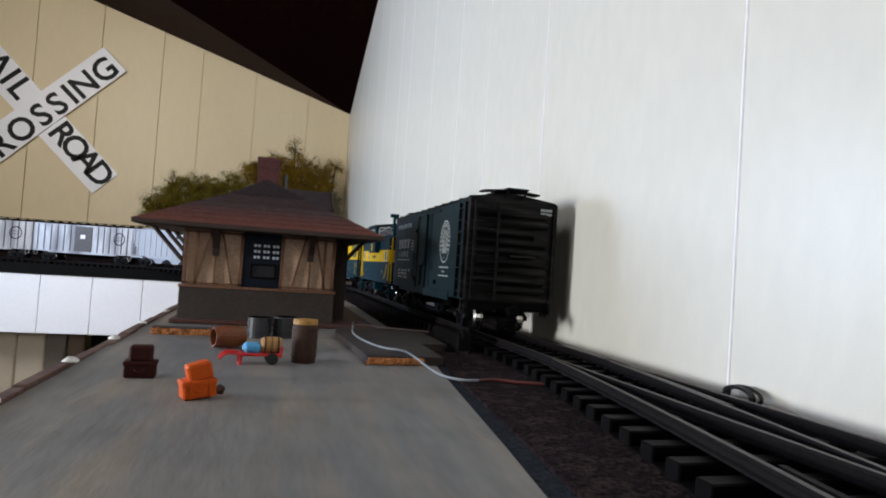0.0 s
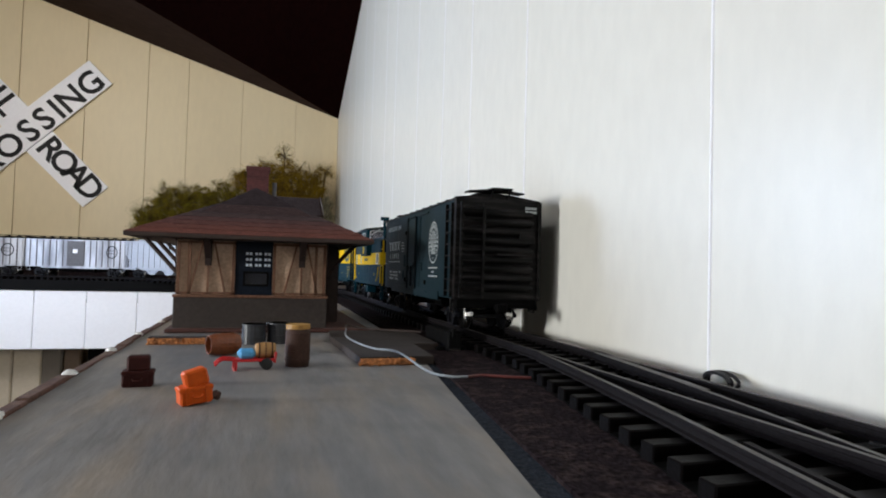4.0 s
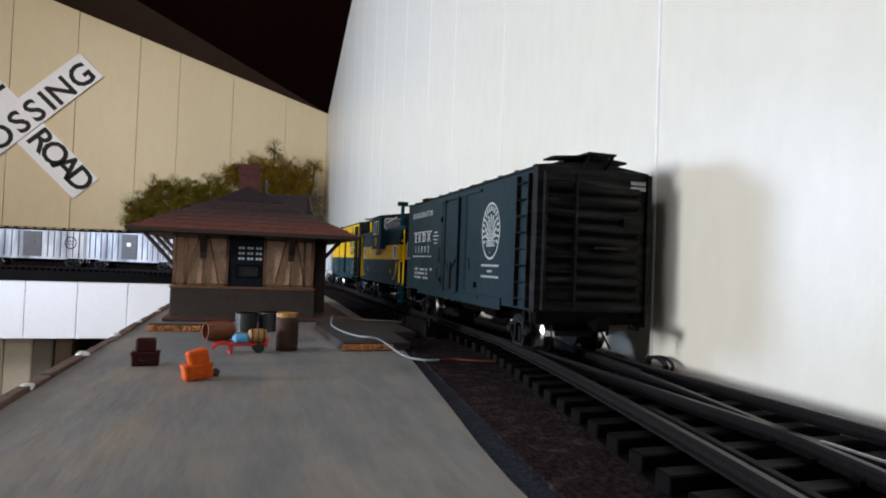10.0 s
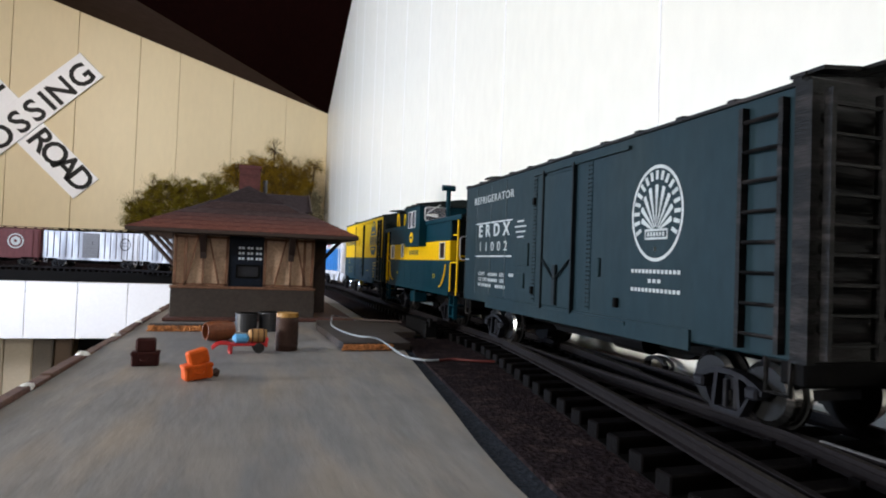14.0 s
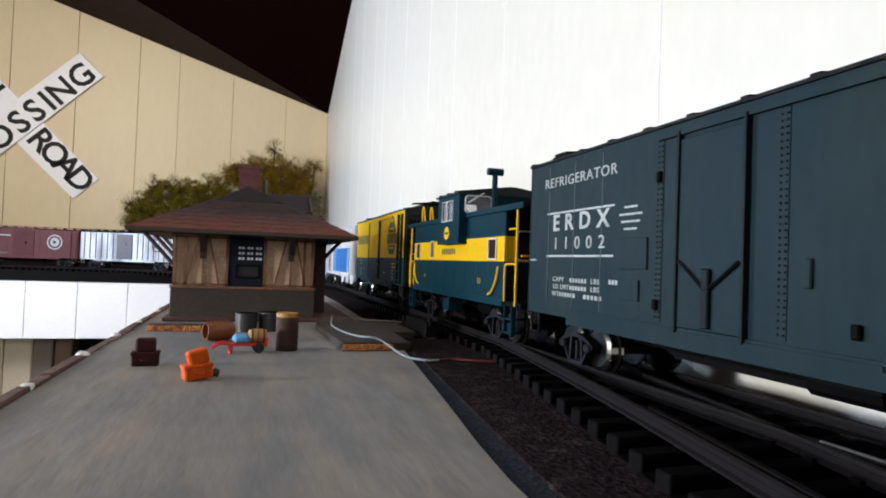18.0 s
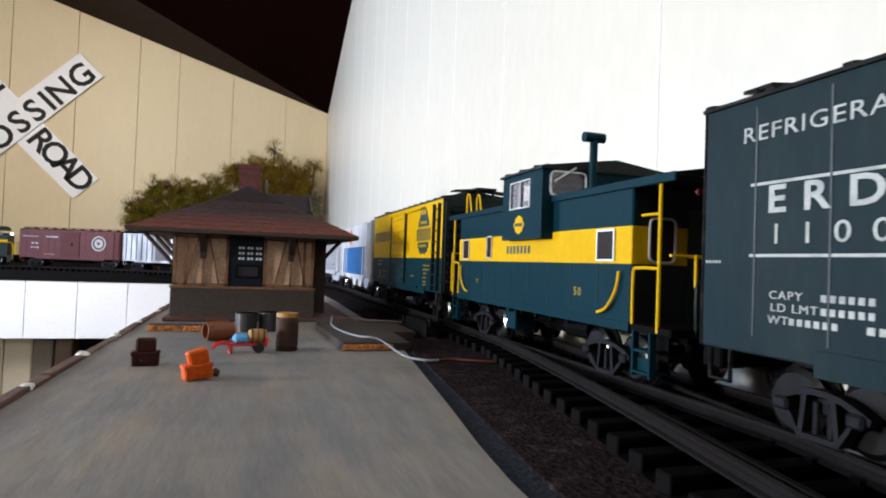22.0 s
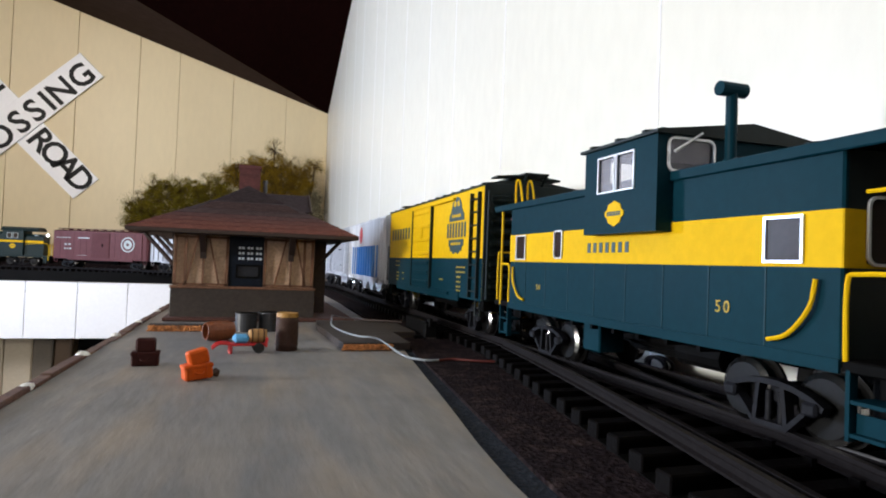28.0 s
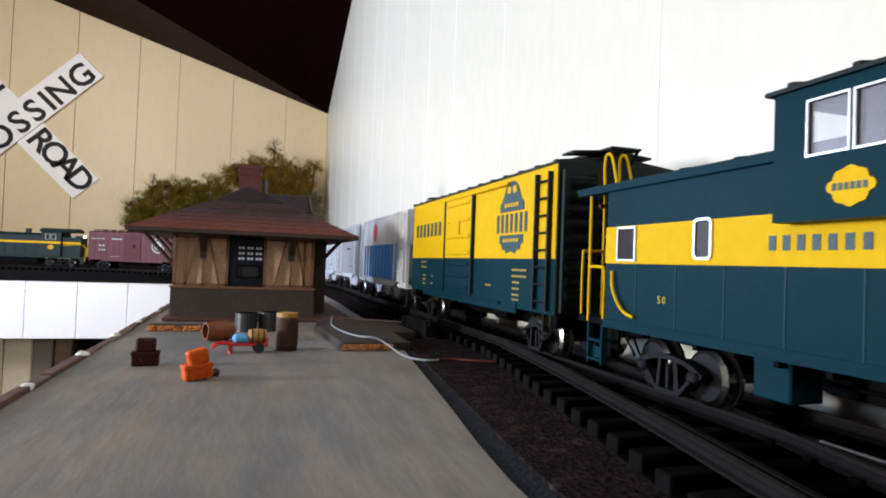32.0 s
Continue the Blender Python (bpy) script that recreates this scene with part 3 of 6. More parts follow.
def truck(car, y, rw=0.0053, base=0.0118, caps=False):
    """A two-axle truck with side frames, bolster and turning wheelsets."""
    h = base / 2
    bm = box(B(), -0.0113, 0.0113, -0.0016, 0.0016, rw - 0.0008, rw + 0.0018, 0.0003)
    cyl(bm, (0, 0, rw + 0.0028), (0, 0, 0.0115), 0.0028, seg=10)
    tr = part("truck", bm, TRUCK_M, car, at=pose(0, y, 0))
    for o in (-h - 0.0052, h + 0.0052):
        part("brake_beam", box(B(), -0.009, 0.009, o * 0.72 - 0.0003, o * 0.72 + 0.0003, rw - 0.001, rw + 0.0005), TRUCK_M, tr)
    for s in (-1, 1):
        # open cast side frame: arched top chord, dropped bottom chord, two columns and pedestals
        lo, hi = min(s * 0.0112, s * 0.0131), max(s * 0.0112, s * 0.0131)
        arc = [(-h - 0.0020, 0.0006), (-h, 0.0017), (-h * 0.6, 0.0026), (-h * 0.2, 0.0030), (h * 0.2, 0.0030), (h * 0.6, 0.0026), (h, 0.0017), (h + 0.0020, 0.0006)]
        bm = prism(B(), [(y, rw + z) for y, z in arc] + [(y * 0.97, rw + z - 0.0009) for y, z in reversed(arc)], lo, hi)
        prism(bm, [(-h + 0.0004, rw + 0.0004), (-0.0030, rw - 0.0036), (0.0030, rw - 0.0036), (h - 0.0004, rw + 0.0004), (h - 0.0004, rw - 0.0006), (0.0033, rw - 0.0044), (-0.0033, rw - 0.0044), (-h + 0.0004, rw - 0.0006)], lo, hi)
        for o in (-1, 1):
            prism(bm, [(o * 0.0026, rw - 0.0038), (o * 0.0034, rw - 0.0038), (o * 0.0026, rw + 0.0027), (o * 0.0018, rw + 0.0027)], lo + 0.0001, hi - 0.0001)
        for o in (-0.0012, 0.0012):
            cyl(bm, (s * 0.0118, o, rw - 0.0038), (s * 0.0118, o, rw + 0.0010), 0.0005, seg=8)
        for o in (-h, h):
            box(bm, s * 0.0108, s * 0.0138, o - 0.0013, o + 0.0013, rw - 0.0010, rw + 0.0010, 0.0004)
        part("side_frame", bm, TRUCK_M, tr)
    if caps:
        for s in (-1, 1):
            for o in (-h, h):
                bm = B()
                bmesh.ops.create_uvsphere(bm, u_segments=10, v_segments=6, radius=0.0009, matrix=Matrix.Translation((s * 0.0141, o, rw - 0.0002)) @ Matrix.Diagonal((0.6, 1, 1, 1)))
                part("bearing_cap", bm, STEEL_M, tr, "polished bearing cap", smooth=True)
    for o in (-h, h):
        bm = B()
        cyl(bm, (-0.0112, 0, 0), (0.0112, 0, 0), 0.0009, seg=8)
        for s in (-1, 1):
            cyl(bm, (s * 0.0072, 0, 0), (s * 0.0078, 0, 0), rw + 0.0007, seg=24)
            cyl(bm, (s * 0.0078, 0, 0), (s * 0.0100, 0, 0), rw, rw - 0.0001, seg=24)
            cyl(bm, (s * 0.0100, 0, 0), (s * 0.0106, 0, 0), rw - 0.0001, rw - 0.0010, seg=32)
            cyl(bm, (s * 0.0100, 0, 0), (s * 0.01045, 0, 0), rw - 0.0013, rw - 0.0016, seg=24)
            cyl(bm, (s * 0.0103, 0, 0), (s * 0.0106, 0, 0), 0.0019, seg=12)
            for k in range(3):
                a = k * math.tau / 3
                cyl(bm, (s * 0.0100, 0.003 * math.cos(a), 0.003 * math.sin(a)), (s * 0.01045, 0.003 * math.cos(a), 0.003 * math.sin(a)), 0.0005, seg=6)
        w = part("wheelset", bm, STEEL_M, tr, "bright steel wheels on an axle", at=pose(0, o, rw))
        w.data.materials.append(WHEELFACE_M)
        for p in w.data.polygons:
            if abs(p.normal.x) > 0.9:
                p.material_index = 1
        WHEELS.append((w, o, rw))


def coupler(car, y, s):
    bm = B()
    box(bm, -0.0012, 0.0012, min(y, y + s * 0.006), max(y, y + s * 0.006), 0.0082, 0.0102, 0.0002)
    box(bm, -0.0022, 0.0016, min(y + s * 0.005, y + s * 0.0085), max(y + s * 0.005, y + s * 0.0085), 0.0075, 0.0108, 0.0005)
    box(bm, 0.0012, 0.0024, min(y + s * 0.0065, y + s * 0.0088), max(y + s * 0.0065, y + s * 0.0088), 0.0075, 0.0108, 0.0003)
    part("coupler", bm, UNDER_M, car)
    bm = tube(B(), smooth_path([(-0.0006, y + s * 0.006, 0.0078), (-0.0022, y + s * 0.0066, 0.005), (-0.0034, y + s * 0.0066, 0.0028)]), 0.0003)
    part("air_hose", bm, UNDER_M, car)


def ladder(name, car, mat, horizontal, fixed, a, b, z0, z1, n, depth):
    """Two stiles and n rungs. horizontal 'y': on a side (fixed x); 'x': on an end (fixed y)."""
    def put(h, d, z):
        return (fixed + d, h, z) if horizontal == "y" else (h, fixed + d, z)
    bm = B()
    for h in (a, b):
        p, q = put(h - 0.0004, 0, z0), put(h + 0.0004, depth, z1)
        box(bm, min(p[0], q[0]), max(p[0], q[0]), min(p[1], q[1]), max(p[1], q[1]), z0, z1)
    ob = part(name, bm, mat, car)
    for i in range(n):
        z = z0 + (z1 - z0) * (i + 0.5) / n
        bm = tube(B(), [put(a, depth * 0.7, z), put(b, depth * 0.7, z)], 0.00032, 5)
        part("rung", bm, mat, ob)
    return ob


def stirrup(car, mat, x, y):
    bm = tube(B(), [(x, y - 0.0022, 0.0125), (x, y - 0.0022, 0.0072), (x, y + 0.0022, 0.0072), (x, y + 0.0022, 0.0125)], 0.0004, 5)
    part("stirrup", bm, mat, car)


def gable(hw, eave, rise, n=7):
    """Outline (x, z) of a low roof."""
    return [(-hw, eave)] + [(hw * (2 * i / (n - 1) - 1), eave + 0.0006 + rise * (1 - abs(2 * i / (n - 1) - 1))) for i in range(n)] + [(hw, eave)]


def underframe(car, L, z=0.0125):
    bm = B()
    h = L / 2
    prism(bm, [(-h + 0.002, z), (-h + 0.002, 0.0090), (-h + 0.034, 0.0090), (-h + 0.042, 0.0058), (h - 0.042, 0.0058), (h - 0.034, 0.0090), (h - 0.002, 0.0090), (h - 0.002, z)], -0.0022, 0.0022, "x")
    part("centre_sill", bm, UNDER_M, car)
    for y in np.linspace(-L / 2 + 0.028, L / 2 - 0.028, 7):
        bm = box(B(), -0.0165, 0.0165, y - 0.0005, y + 0.0005, 0.0108, z)
        part("crossbearer", bm, UNDER_M, car)
    bm = cyl(B(), (0.006, 0.010, 0.0085), (0.006, 0.022, 0.0085), 0.0026, seg=12)
    part("brake_cylinder", bm, UNDER_M, car)
    bm = box(B(), -0.006, -0.001, -0.018, -0.009, 0.0075, 0.0112, 0.0005)
    part("brake_valve", bm, UNDER_M, car)
    bm = tube(B(), [(0.004, -L / 2 + 0.03, 0.0078), (0.004, L / 2 - 0.03, 0.0078)], 0.0003, 5)
    part("brake_rod", bm, UNDER_M, car)


def running_board(car, mat, L, z, w=0.0045):
    """Roof walk of three planks with a cross platform and sloping end supports."""
    ob = None
    for i, x in enumerate((-w * 0.66, 0, w * 0.66)):
        bm = box(B(), x - w * 0.3, x + w * 0.3, -L / 2 - 0.0042, L / 2 + 0.0042, z, z + 0.0006)
        if ob is None:
            ob = part("running_board", bm, mat, car)
        else:
            part("plank", bm, mat, ob)
    for s in (-1, 1):
        for k in (-1, 1):
            for o in (-0.0030, 0.0002):
                c = s * (L / 2 - 0.0050) + o
                part("walkway_end", prism(B(), [(k * w, z), (k * 0.0118, z - 0.0007), (k * 0.0118, z - 0.0001), (k * w, z + 0.0006)], c, c + 0.0028, "y"), mat, ob)
        bm = B()
        for x in (-0.0036, 0.0036):
            tube(bm, [(x, s * (L / 2 - 0.0002), z - 0.0036), (x, s * (L / 2 + 0.0036), z)], 0.0005, 5)
        part("walkway_bracket", bm, mat, ob)
    for y in np.linspace(-L / 2 + 0.012, L / 2 - 0.012, 10):
        part("walkway_saddle", box(B(), -w, w, y - 0.0004, y + 0.0004, z - 0.0012, z), mat, ob)


def corrugated_end(car, mat, y, s, hw, z0, z1, n, flat=0.003):
    """A stamped car end with wide rolled ribs."""
    end = part("car_end", box(B(), -hw, hw, min(y, y + s * 0.0006), max(y, y + s * 0.0006), z0, z1 + 0.0008, 0.0002), mat, car)
    for i in range(n):
        z = z0 + flat + (z1 - z0 - 2 * flat) * (i + 0.5) / n
        h = (z1 - z0) / n * 0.43
        bm = B()
        prof = [(-h, 0.0), (-h * 0.55, 0.0013), (0, 0.0018), (h * 0.55, 0.0013), (h, 0.0)]
        rings = []
        for x, k in ((-hw * 0.88, 0.05), (-hw * 0.78, 1), (-hw * 0.1, 1), (hw * 0.1, 1), (hw * 0.78, 1), (hw * 0.88, 0.05)):
            rings.append([bm.verts.new((x, y + s * (0.0005 + d * k), z + a * (0.3 + 0.7 * k))) for a, d in prof])
        for u, v in zip(rings, rings[1:]):
            for j in range(4):
                bm.faces.new((u[j], u[j + 1], v[j + 1], v[j]))
        part("rib", bm, mat, end, smooth=True)
    return end


def boxcar(name, label, L, mat, top, end_mat, roof_mat, ribs_roof=11, bottom=0.0122, hw=0.0172, sill_mat=None):
    """Body, roof, ends, ladders, underframe and trucks shared by the house cars."""
    car = thing(name, label, "freight car")
    part("body", box(B(), -hw, hw, -L / 2, L / 2, bottom, top, 0.0003), mat, car)
    for s in (-1, 1):
        part("side_sill", box(B(), min(s * hw, s * hw + s * 0.0005), max(s * hw, s * hw + s * 0.0005), -L / 2 + 0.022, L / 2 - 0.022, bottom - 0.0014, bottom + 0.0022), sill_mat or mat, car)
    bm = B()
    prism(bm, gable(hw + 0.0005, top - 0.0002, 0.0022), -L / 2 - 0.0004, L / 2 + 0.0004, "y")
    roof = part("roof", bm, roof_mat, car)
    for y in np.linspace(-L / 2 + 0.001, L / 2 - 0.001, ribs_roof):
        bm = prism(B(), [(x * 1.012, z + 0.0007) for x, z in gable(hw + 0.0003, top - 0.0005, 0.0022)], y - 0.0008, y + 0.0008, "y")
        part("roof_rib", bm, roof_mat, roof)
    running_board(car, roof_mat, L, top + 0.0040)
    for s in (-1, 1):
        corrugated_end(car, end_mat, s * L / 2, s, hw, bottom, top, 9)
        coupler(car, s * (L / 2 - 0.0015), s)
        part("end_sill", box(B(), -hw + 0.0006, hw - 0.0006, min(s * (L / 2 - 0.004), s * (L / 2 + 0.0004)), max(s * (L / 2 - 0.004), s * (L / 2 + 0.0004)), bottom - 0.0034, bottom + 0.0004, 0.0003), UNDER_M, car)
        stirrup(car, end_mat, hw - 0.0004, s * (L / 2 - 0.004))
        stirrup(car, end_mat, -hw + 0.0004, s * (L / 2 - 0.004))
        truck(car, s * (L / 2 - 0.0185))
    underframe(car, L, bottom + 0.0005)
    return car


def blocks(car, mat, y, z, w, h, n, parent_name="lettering", x=0.01735, gap=0.38):
    """A line of n small bars where the writing is too small to read."""
    bm = B()
    step = w / n
    for i in range(n):
        box(bm, x - 0.00004, x + 0.00004, y - w / 2 + step * i, y - w / 2 + step * (i + 1 - gap), z - h * 0.30, z + h * 0.30)
    return tagged(part(parent_name, bm, mat, car), kind="stuff")


def reefer():
    L, top, hw = 0.140, 0.0514, 0.0174
    car = boxcar("refrigerator_car", "dark blue-green model refrigerator car with white lettering and sooty ends", L, REEFER_M, top, SOOT_M, SOOT_M, 12, hw=hw)
    Y = lambda q: 0.07 - q
    x = hw
    # plug door with frame, bars and hinges
    y0, y1 = Y(0.0784), Y(0.0628)
    door = part("door", box(B(), x, x + 0.0006, y0, y1, 0.0145, 0.0480, 0.0002), REEFER_M, car)
    for y in (y0, y1):
        part("door_post", box(B(), x, x + 0.0011, y - 0.00034, y + 0.00034, 0.0135, 0.0495, 0.0001), BAR_M, door)
    part("door_handle", tube(B(), [(x + 0.0010, y0 + 0.0008, 0.0262), (x + 0.0012, (y0 + y1) / 2, 0.0212), (x + 0.0010, y1 - 0.0008, 0.0262)], 0.00030, 5), BAR_M, door)
    part("door_handle", box(B(), x + 0.0006, x + 0.0014, (y0 + y1) / 2 - 0.0009, (y0 + y1) / 2 + 0.0009, 0.0150, 0.0250, 0.0002), BAR_M, door)
    for z in (0.0135, 0.0492):
        part("door_track", box(B(), x, x + 0.0008, y0 - 0.006, y1 + 0.022, z - 0.00036, z + 0.00036), REEFER_M, car)
    part("tack_board", box(B(), x, x + 0.0005, Y(0.0967), Y(0.0875), 0.0245, 0.0308, 0.0001), REEFER_M, car)
    part("tack_board", box(B(), x, x + 0.0005, Y(0.0955), Y(0.0899), 0.0182, 0.0224, 0.0001), REEFER_M, car)
    for q in (0.1042, 0.1163, 0.1290):
        part("side_seam", box(B(), x, x + 0.00014, Y(q) - 0.00016, Y(q) + 0.00016, 0.0150, 0.0500), SEAM_M, car)
    for q in (0.0842, 0.0562):   # riveted strips beside the door
        strip = part("rivet_strip", box(B(), x, x + 0.00016, Y(q) - 0.0009, Y(q) + 0.0009, 0.0150, 0.0495), REEFER_M, car)
        bm = B()
        for k in range(34):
            for o in (-0.0005, 0.0005):
                z = 0.0156 + k * 0.001
                box(bm, x + 0.00016, x + 0.0004, Y(q) + o - 0.00014, Y(q) + o + 0.00014, z, z + 0.0003)
        tagged(part("rivets", bm, SOOT_M, strip), kind="stuff")
    part("side_bracket", box(B(), x, x + 0.0006, Y(0.0523), Y(0.0511), 0.0226, 0.0268, 0.0002), REEFER_M, car)
    for q, z in ((0.0445, 0.0175), (0.0842, 0.0420), (0.0845, 0.018)):
        part("side_bracket", box(B(), x, x + 0.0009, Y(q) - 0.0006, Y(q) + 0.0006, z - 0.001, z + 0.001, 0.0002), UNDER_M, car)
    ladder("side_ladder", car, SOOT_M, "y", hw, Y(0.0105), Y(0.0030), 0.0130, 0.0500, 8, 0.0013)
    ladder("end_ladder", car, SOOT_M, "x", L / 2 + 0.0023, hw - 0.0105, hw - 0.0012, 0.0130, 0.0500, 9, 0.0012)
    ladder("end_ladder", car, SOOT_M, "x", -L / 2 - 0.0012, -hw + 0.0012, -hw + 0.0105, 0.0130, 0.0500, 8, -0.0012)
    for s in (-1, 1):
        part("corner_post", box(B(), s * (hw - 0.0001) - 0.0007, s * (hw - 0.0001) + 0.0007, L / 2 - 0.0012, L / 2 + 0.0016, 0.0122, top), SOOT_M, car)
    part("brake_platform", box(B(), -0.0085, 0.0015, L / 2 + 0.0008, L / 2 + 0.0042, 0.0298, 0.0304), SOOT_M, car)
    part("end_placard", box(B(), -0.0150, -0.0085, L / 2 + 0.0006, L / 2 + 0.0022, 0.0345, 0.0405, 0.0002), SOOT_M, car)
    bm = B()
    for z in (0.0488, 0.0473):
        for i in range(7):
            box(bm, -0.0155 + i * 0.0007, -0.0150 + i * 0.0007, L / 2 + 0.0019, L / 2 + 0.0020, z - 0.0005, z + 0.0005)
    part("end_lettering", bm, LETTER_M, car)
    part("cut_lever", tube(B(), [(-0.015, L / 2 + 0.002, 0.0105), (-0.004, L / 2 + 0.002, 0.0105), (0.0, L / 2 + 0.004, 0.011)], 0.0003, 5), UNDER_M, car)
    part("end_step", tube(B(), [(-0.0165, L / 2 + 0.0012, 0.0122), (-0.0165, L / 2 + 0.0012, 0.0085), (-0.0135, L / 2 + 0.0012, 0.0085), (-0.0135, L / 2 + 0.0012, 0.0122)], 0.0006, 5), UNDER_M, car)
    # lettering and the oval badge with its sun rays
    t = lambda text, q, z, size, sp=1.0, wide=1.0: lettering(text, size, LETTER_M, car, side(x + 0.0001, Y(q), z) @ Matrix.Diagonal((wide, 1, 1, 1)), spread=sp)
    t("REFRIGERATOR", 0.1152, 0.0457, 0.0034, 1.12, 1.28)
    lettering("ERDX", 0.0056, LETTER_M, car, side(x + 0.0001, Y(0.1140), 0.0353) @ Matrix.Diagonal((1.24, 1, 1, 1)), spread=1.75, bold=0.00012)
    t("11002", 0.1145, 0.0302, 0.0042, 1.95, 1.28)
    for z in (0.0380, 0.0272):
        part("stripe", box(B(), x, x + 0.00008, Y(0.1300), Y(0.0995), z - 0.00022, z + 0.00022), LETTER_M, car)
    for words, z in (((("CAPY", 0.1232), ("LBS", 0.1062)), 0.0214), ((("LD LMT", 0.1218), ("LBS", 0.1062)), 0.0196), ((("WT", 0.1244),), 0.0178)):
        for word, q in words:
            t(word, q, z, 0.0017, 1.15, 1.25)
        blocks(car, LETTER_M, Y(0.1135 if len(words) > 1 else 0.1185), z, 0.0080, 0.0016, 6, x=x + 0.00005)
    blocks(car, LETTER_M, Y(0.0990), 0.0216, 0.0036, 0.0016, 3, x=x + 0.00005)
    blocks(car, LETTER_M, Y(0.1070), 0.0178, 0.0080, 0.0016, 5, x=x + 0.00005)
    for i, z in enumerate((0.0372, 0.0357, 0.0342, 0.0327)):
        blocks(car, LETTER_M, Y(0.0935), z, (0.0045, 0.0080, 0.0065, 0.0045)[i], 0.0007, 4, x=x + 0.00005, gap=0.12)
    blocks(car, LETTER_M, Y(0.1375), 0.0262, 0.0036, 0.0007, 5, x=x + 0.00005)
    for i, z in enumerate((0.0242, 0.0224, 0.0206)):
        blocks(car, LETTER_M, Y(0.0322), z, (0.0150, 0.0042, 0.0150)[i], 0.0012, (13, 3, 13)[i], x=x + 0.00005)
    bm = B()
    cy_, cz, ay, az = Y(0.0323), 0.0353, 0.0077, 0.0092
    n = 48
    ring = [[bm.verts.new((x + 0.00008, cy_ + ay * k * math.cos(i * math.tau / n), cz + az * k * math.sin(i * math.tau / n))) for i in range(n)] for k in (1.0, 0.93)]
    for i in range(n):
        bm.faces.new((ring[0][i], ring[0][(i + 1) % n], ring[1][(i + 1) % n], ring[1][i]))
    part("badge_ring", bm, LETTER_M, car, "white oval badge ring")
    for i in range(17):   # small bars round the rim
        a = math.pi * (1.16 - 1.32 * i / 16)
        c = Vector((0, cy_ + ay * 0.79 * math.cos(a), cz + az * 0.79 * math.sin(a)))
        bm = box(B(), -0.00004, 0.00004, -0.00036, 0.00036, -0.00085, 0.00085, m=Matrix.Translation((x + 0.00008, c.y, c.z)) @ Matrix.Rotation(a - math.pi / 2, 4, "X"))
        part("badge_mark", bm, LETTER_M, car)
    for i in range(9):    # sun rays fanning up
        a = math.pi * (0.86 - 0.72 * i / 8)
        bm = B()
        r1 = 0.98 - 0.022 * (i - 4) ** 2
        p = [(0.12, -0.012), (r1, -0.062), (r1 + 0.02, 0), (r1, 0.062), (0.12, 0.012)]
        vs = [bm.verts.new((x + 0.00009, cy_ + ay * (u * math.cos(a) - v * math.sin(a)), cz + az * (u * math.sin(a) + v * math.cos(a)) - az * 0.40)) for u, v in p]
        bm.faces.new(vs)
        part("badge_ray", bm, LETTER_M, car)
    bm = B()
    box(bm, x, x + 0.00009, cy_ - 0.0034, cy_ + 0.0034, cz - 0.0050, cz - 0.0046)
    box(bm, x, x + 0.00009, cy_ - 0.0034, cy_ + 0.0034, cz - 0.0034, cz - 0.0030)
    box(bm, x, x + 0.00009, cy_ - 0.0034, cy_ - 0.0031, cz - 0.0050, cz - 0.0030)
    box(bm, x, x + 0.00009, cy_ + 0.0031, cy_ + 0.0034, cz - 0.0050, cz - 0.0030)
    for i in range(6):
        box(bm, x, x + 0.00009, cy_ - 0.0026 + i * 0.0009, cy_ - 0.0021 + i * 0.0009, cz - 0.0044, cz - 0.0036)
    cyl(bm, (x, cy_, cz - 0.0069), (x + 0.00009, cy_, cz - 0.0069), 0.0004, seg=8)
    part("badge_plaque", bm, LETTER_M, car)
    CARS.append((car, 0.07, 0.0515))


reefer()


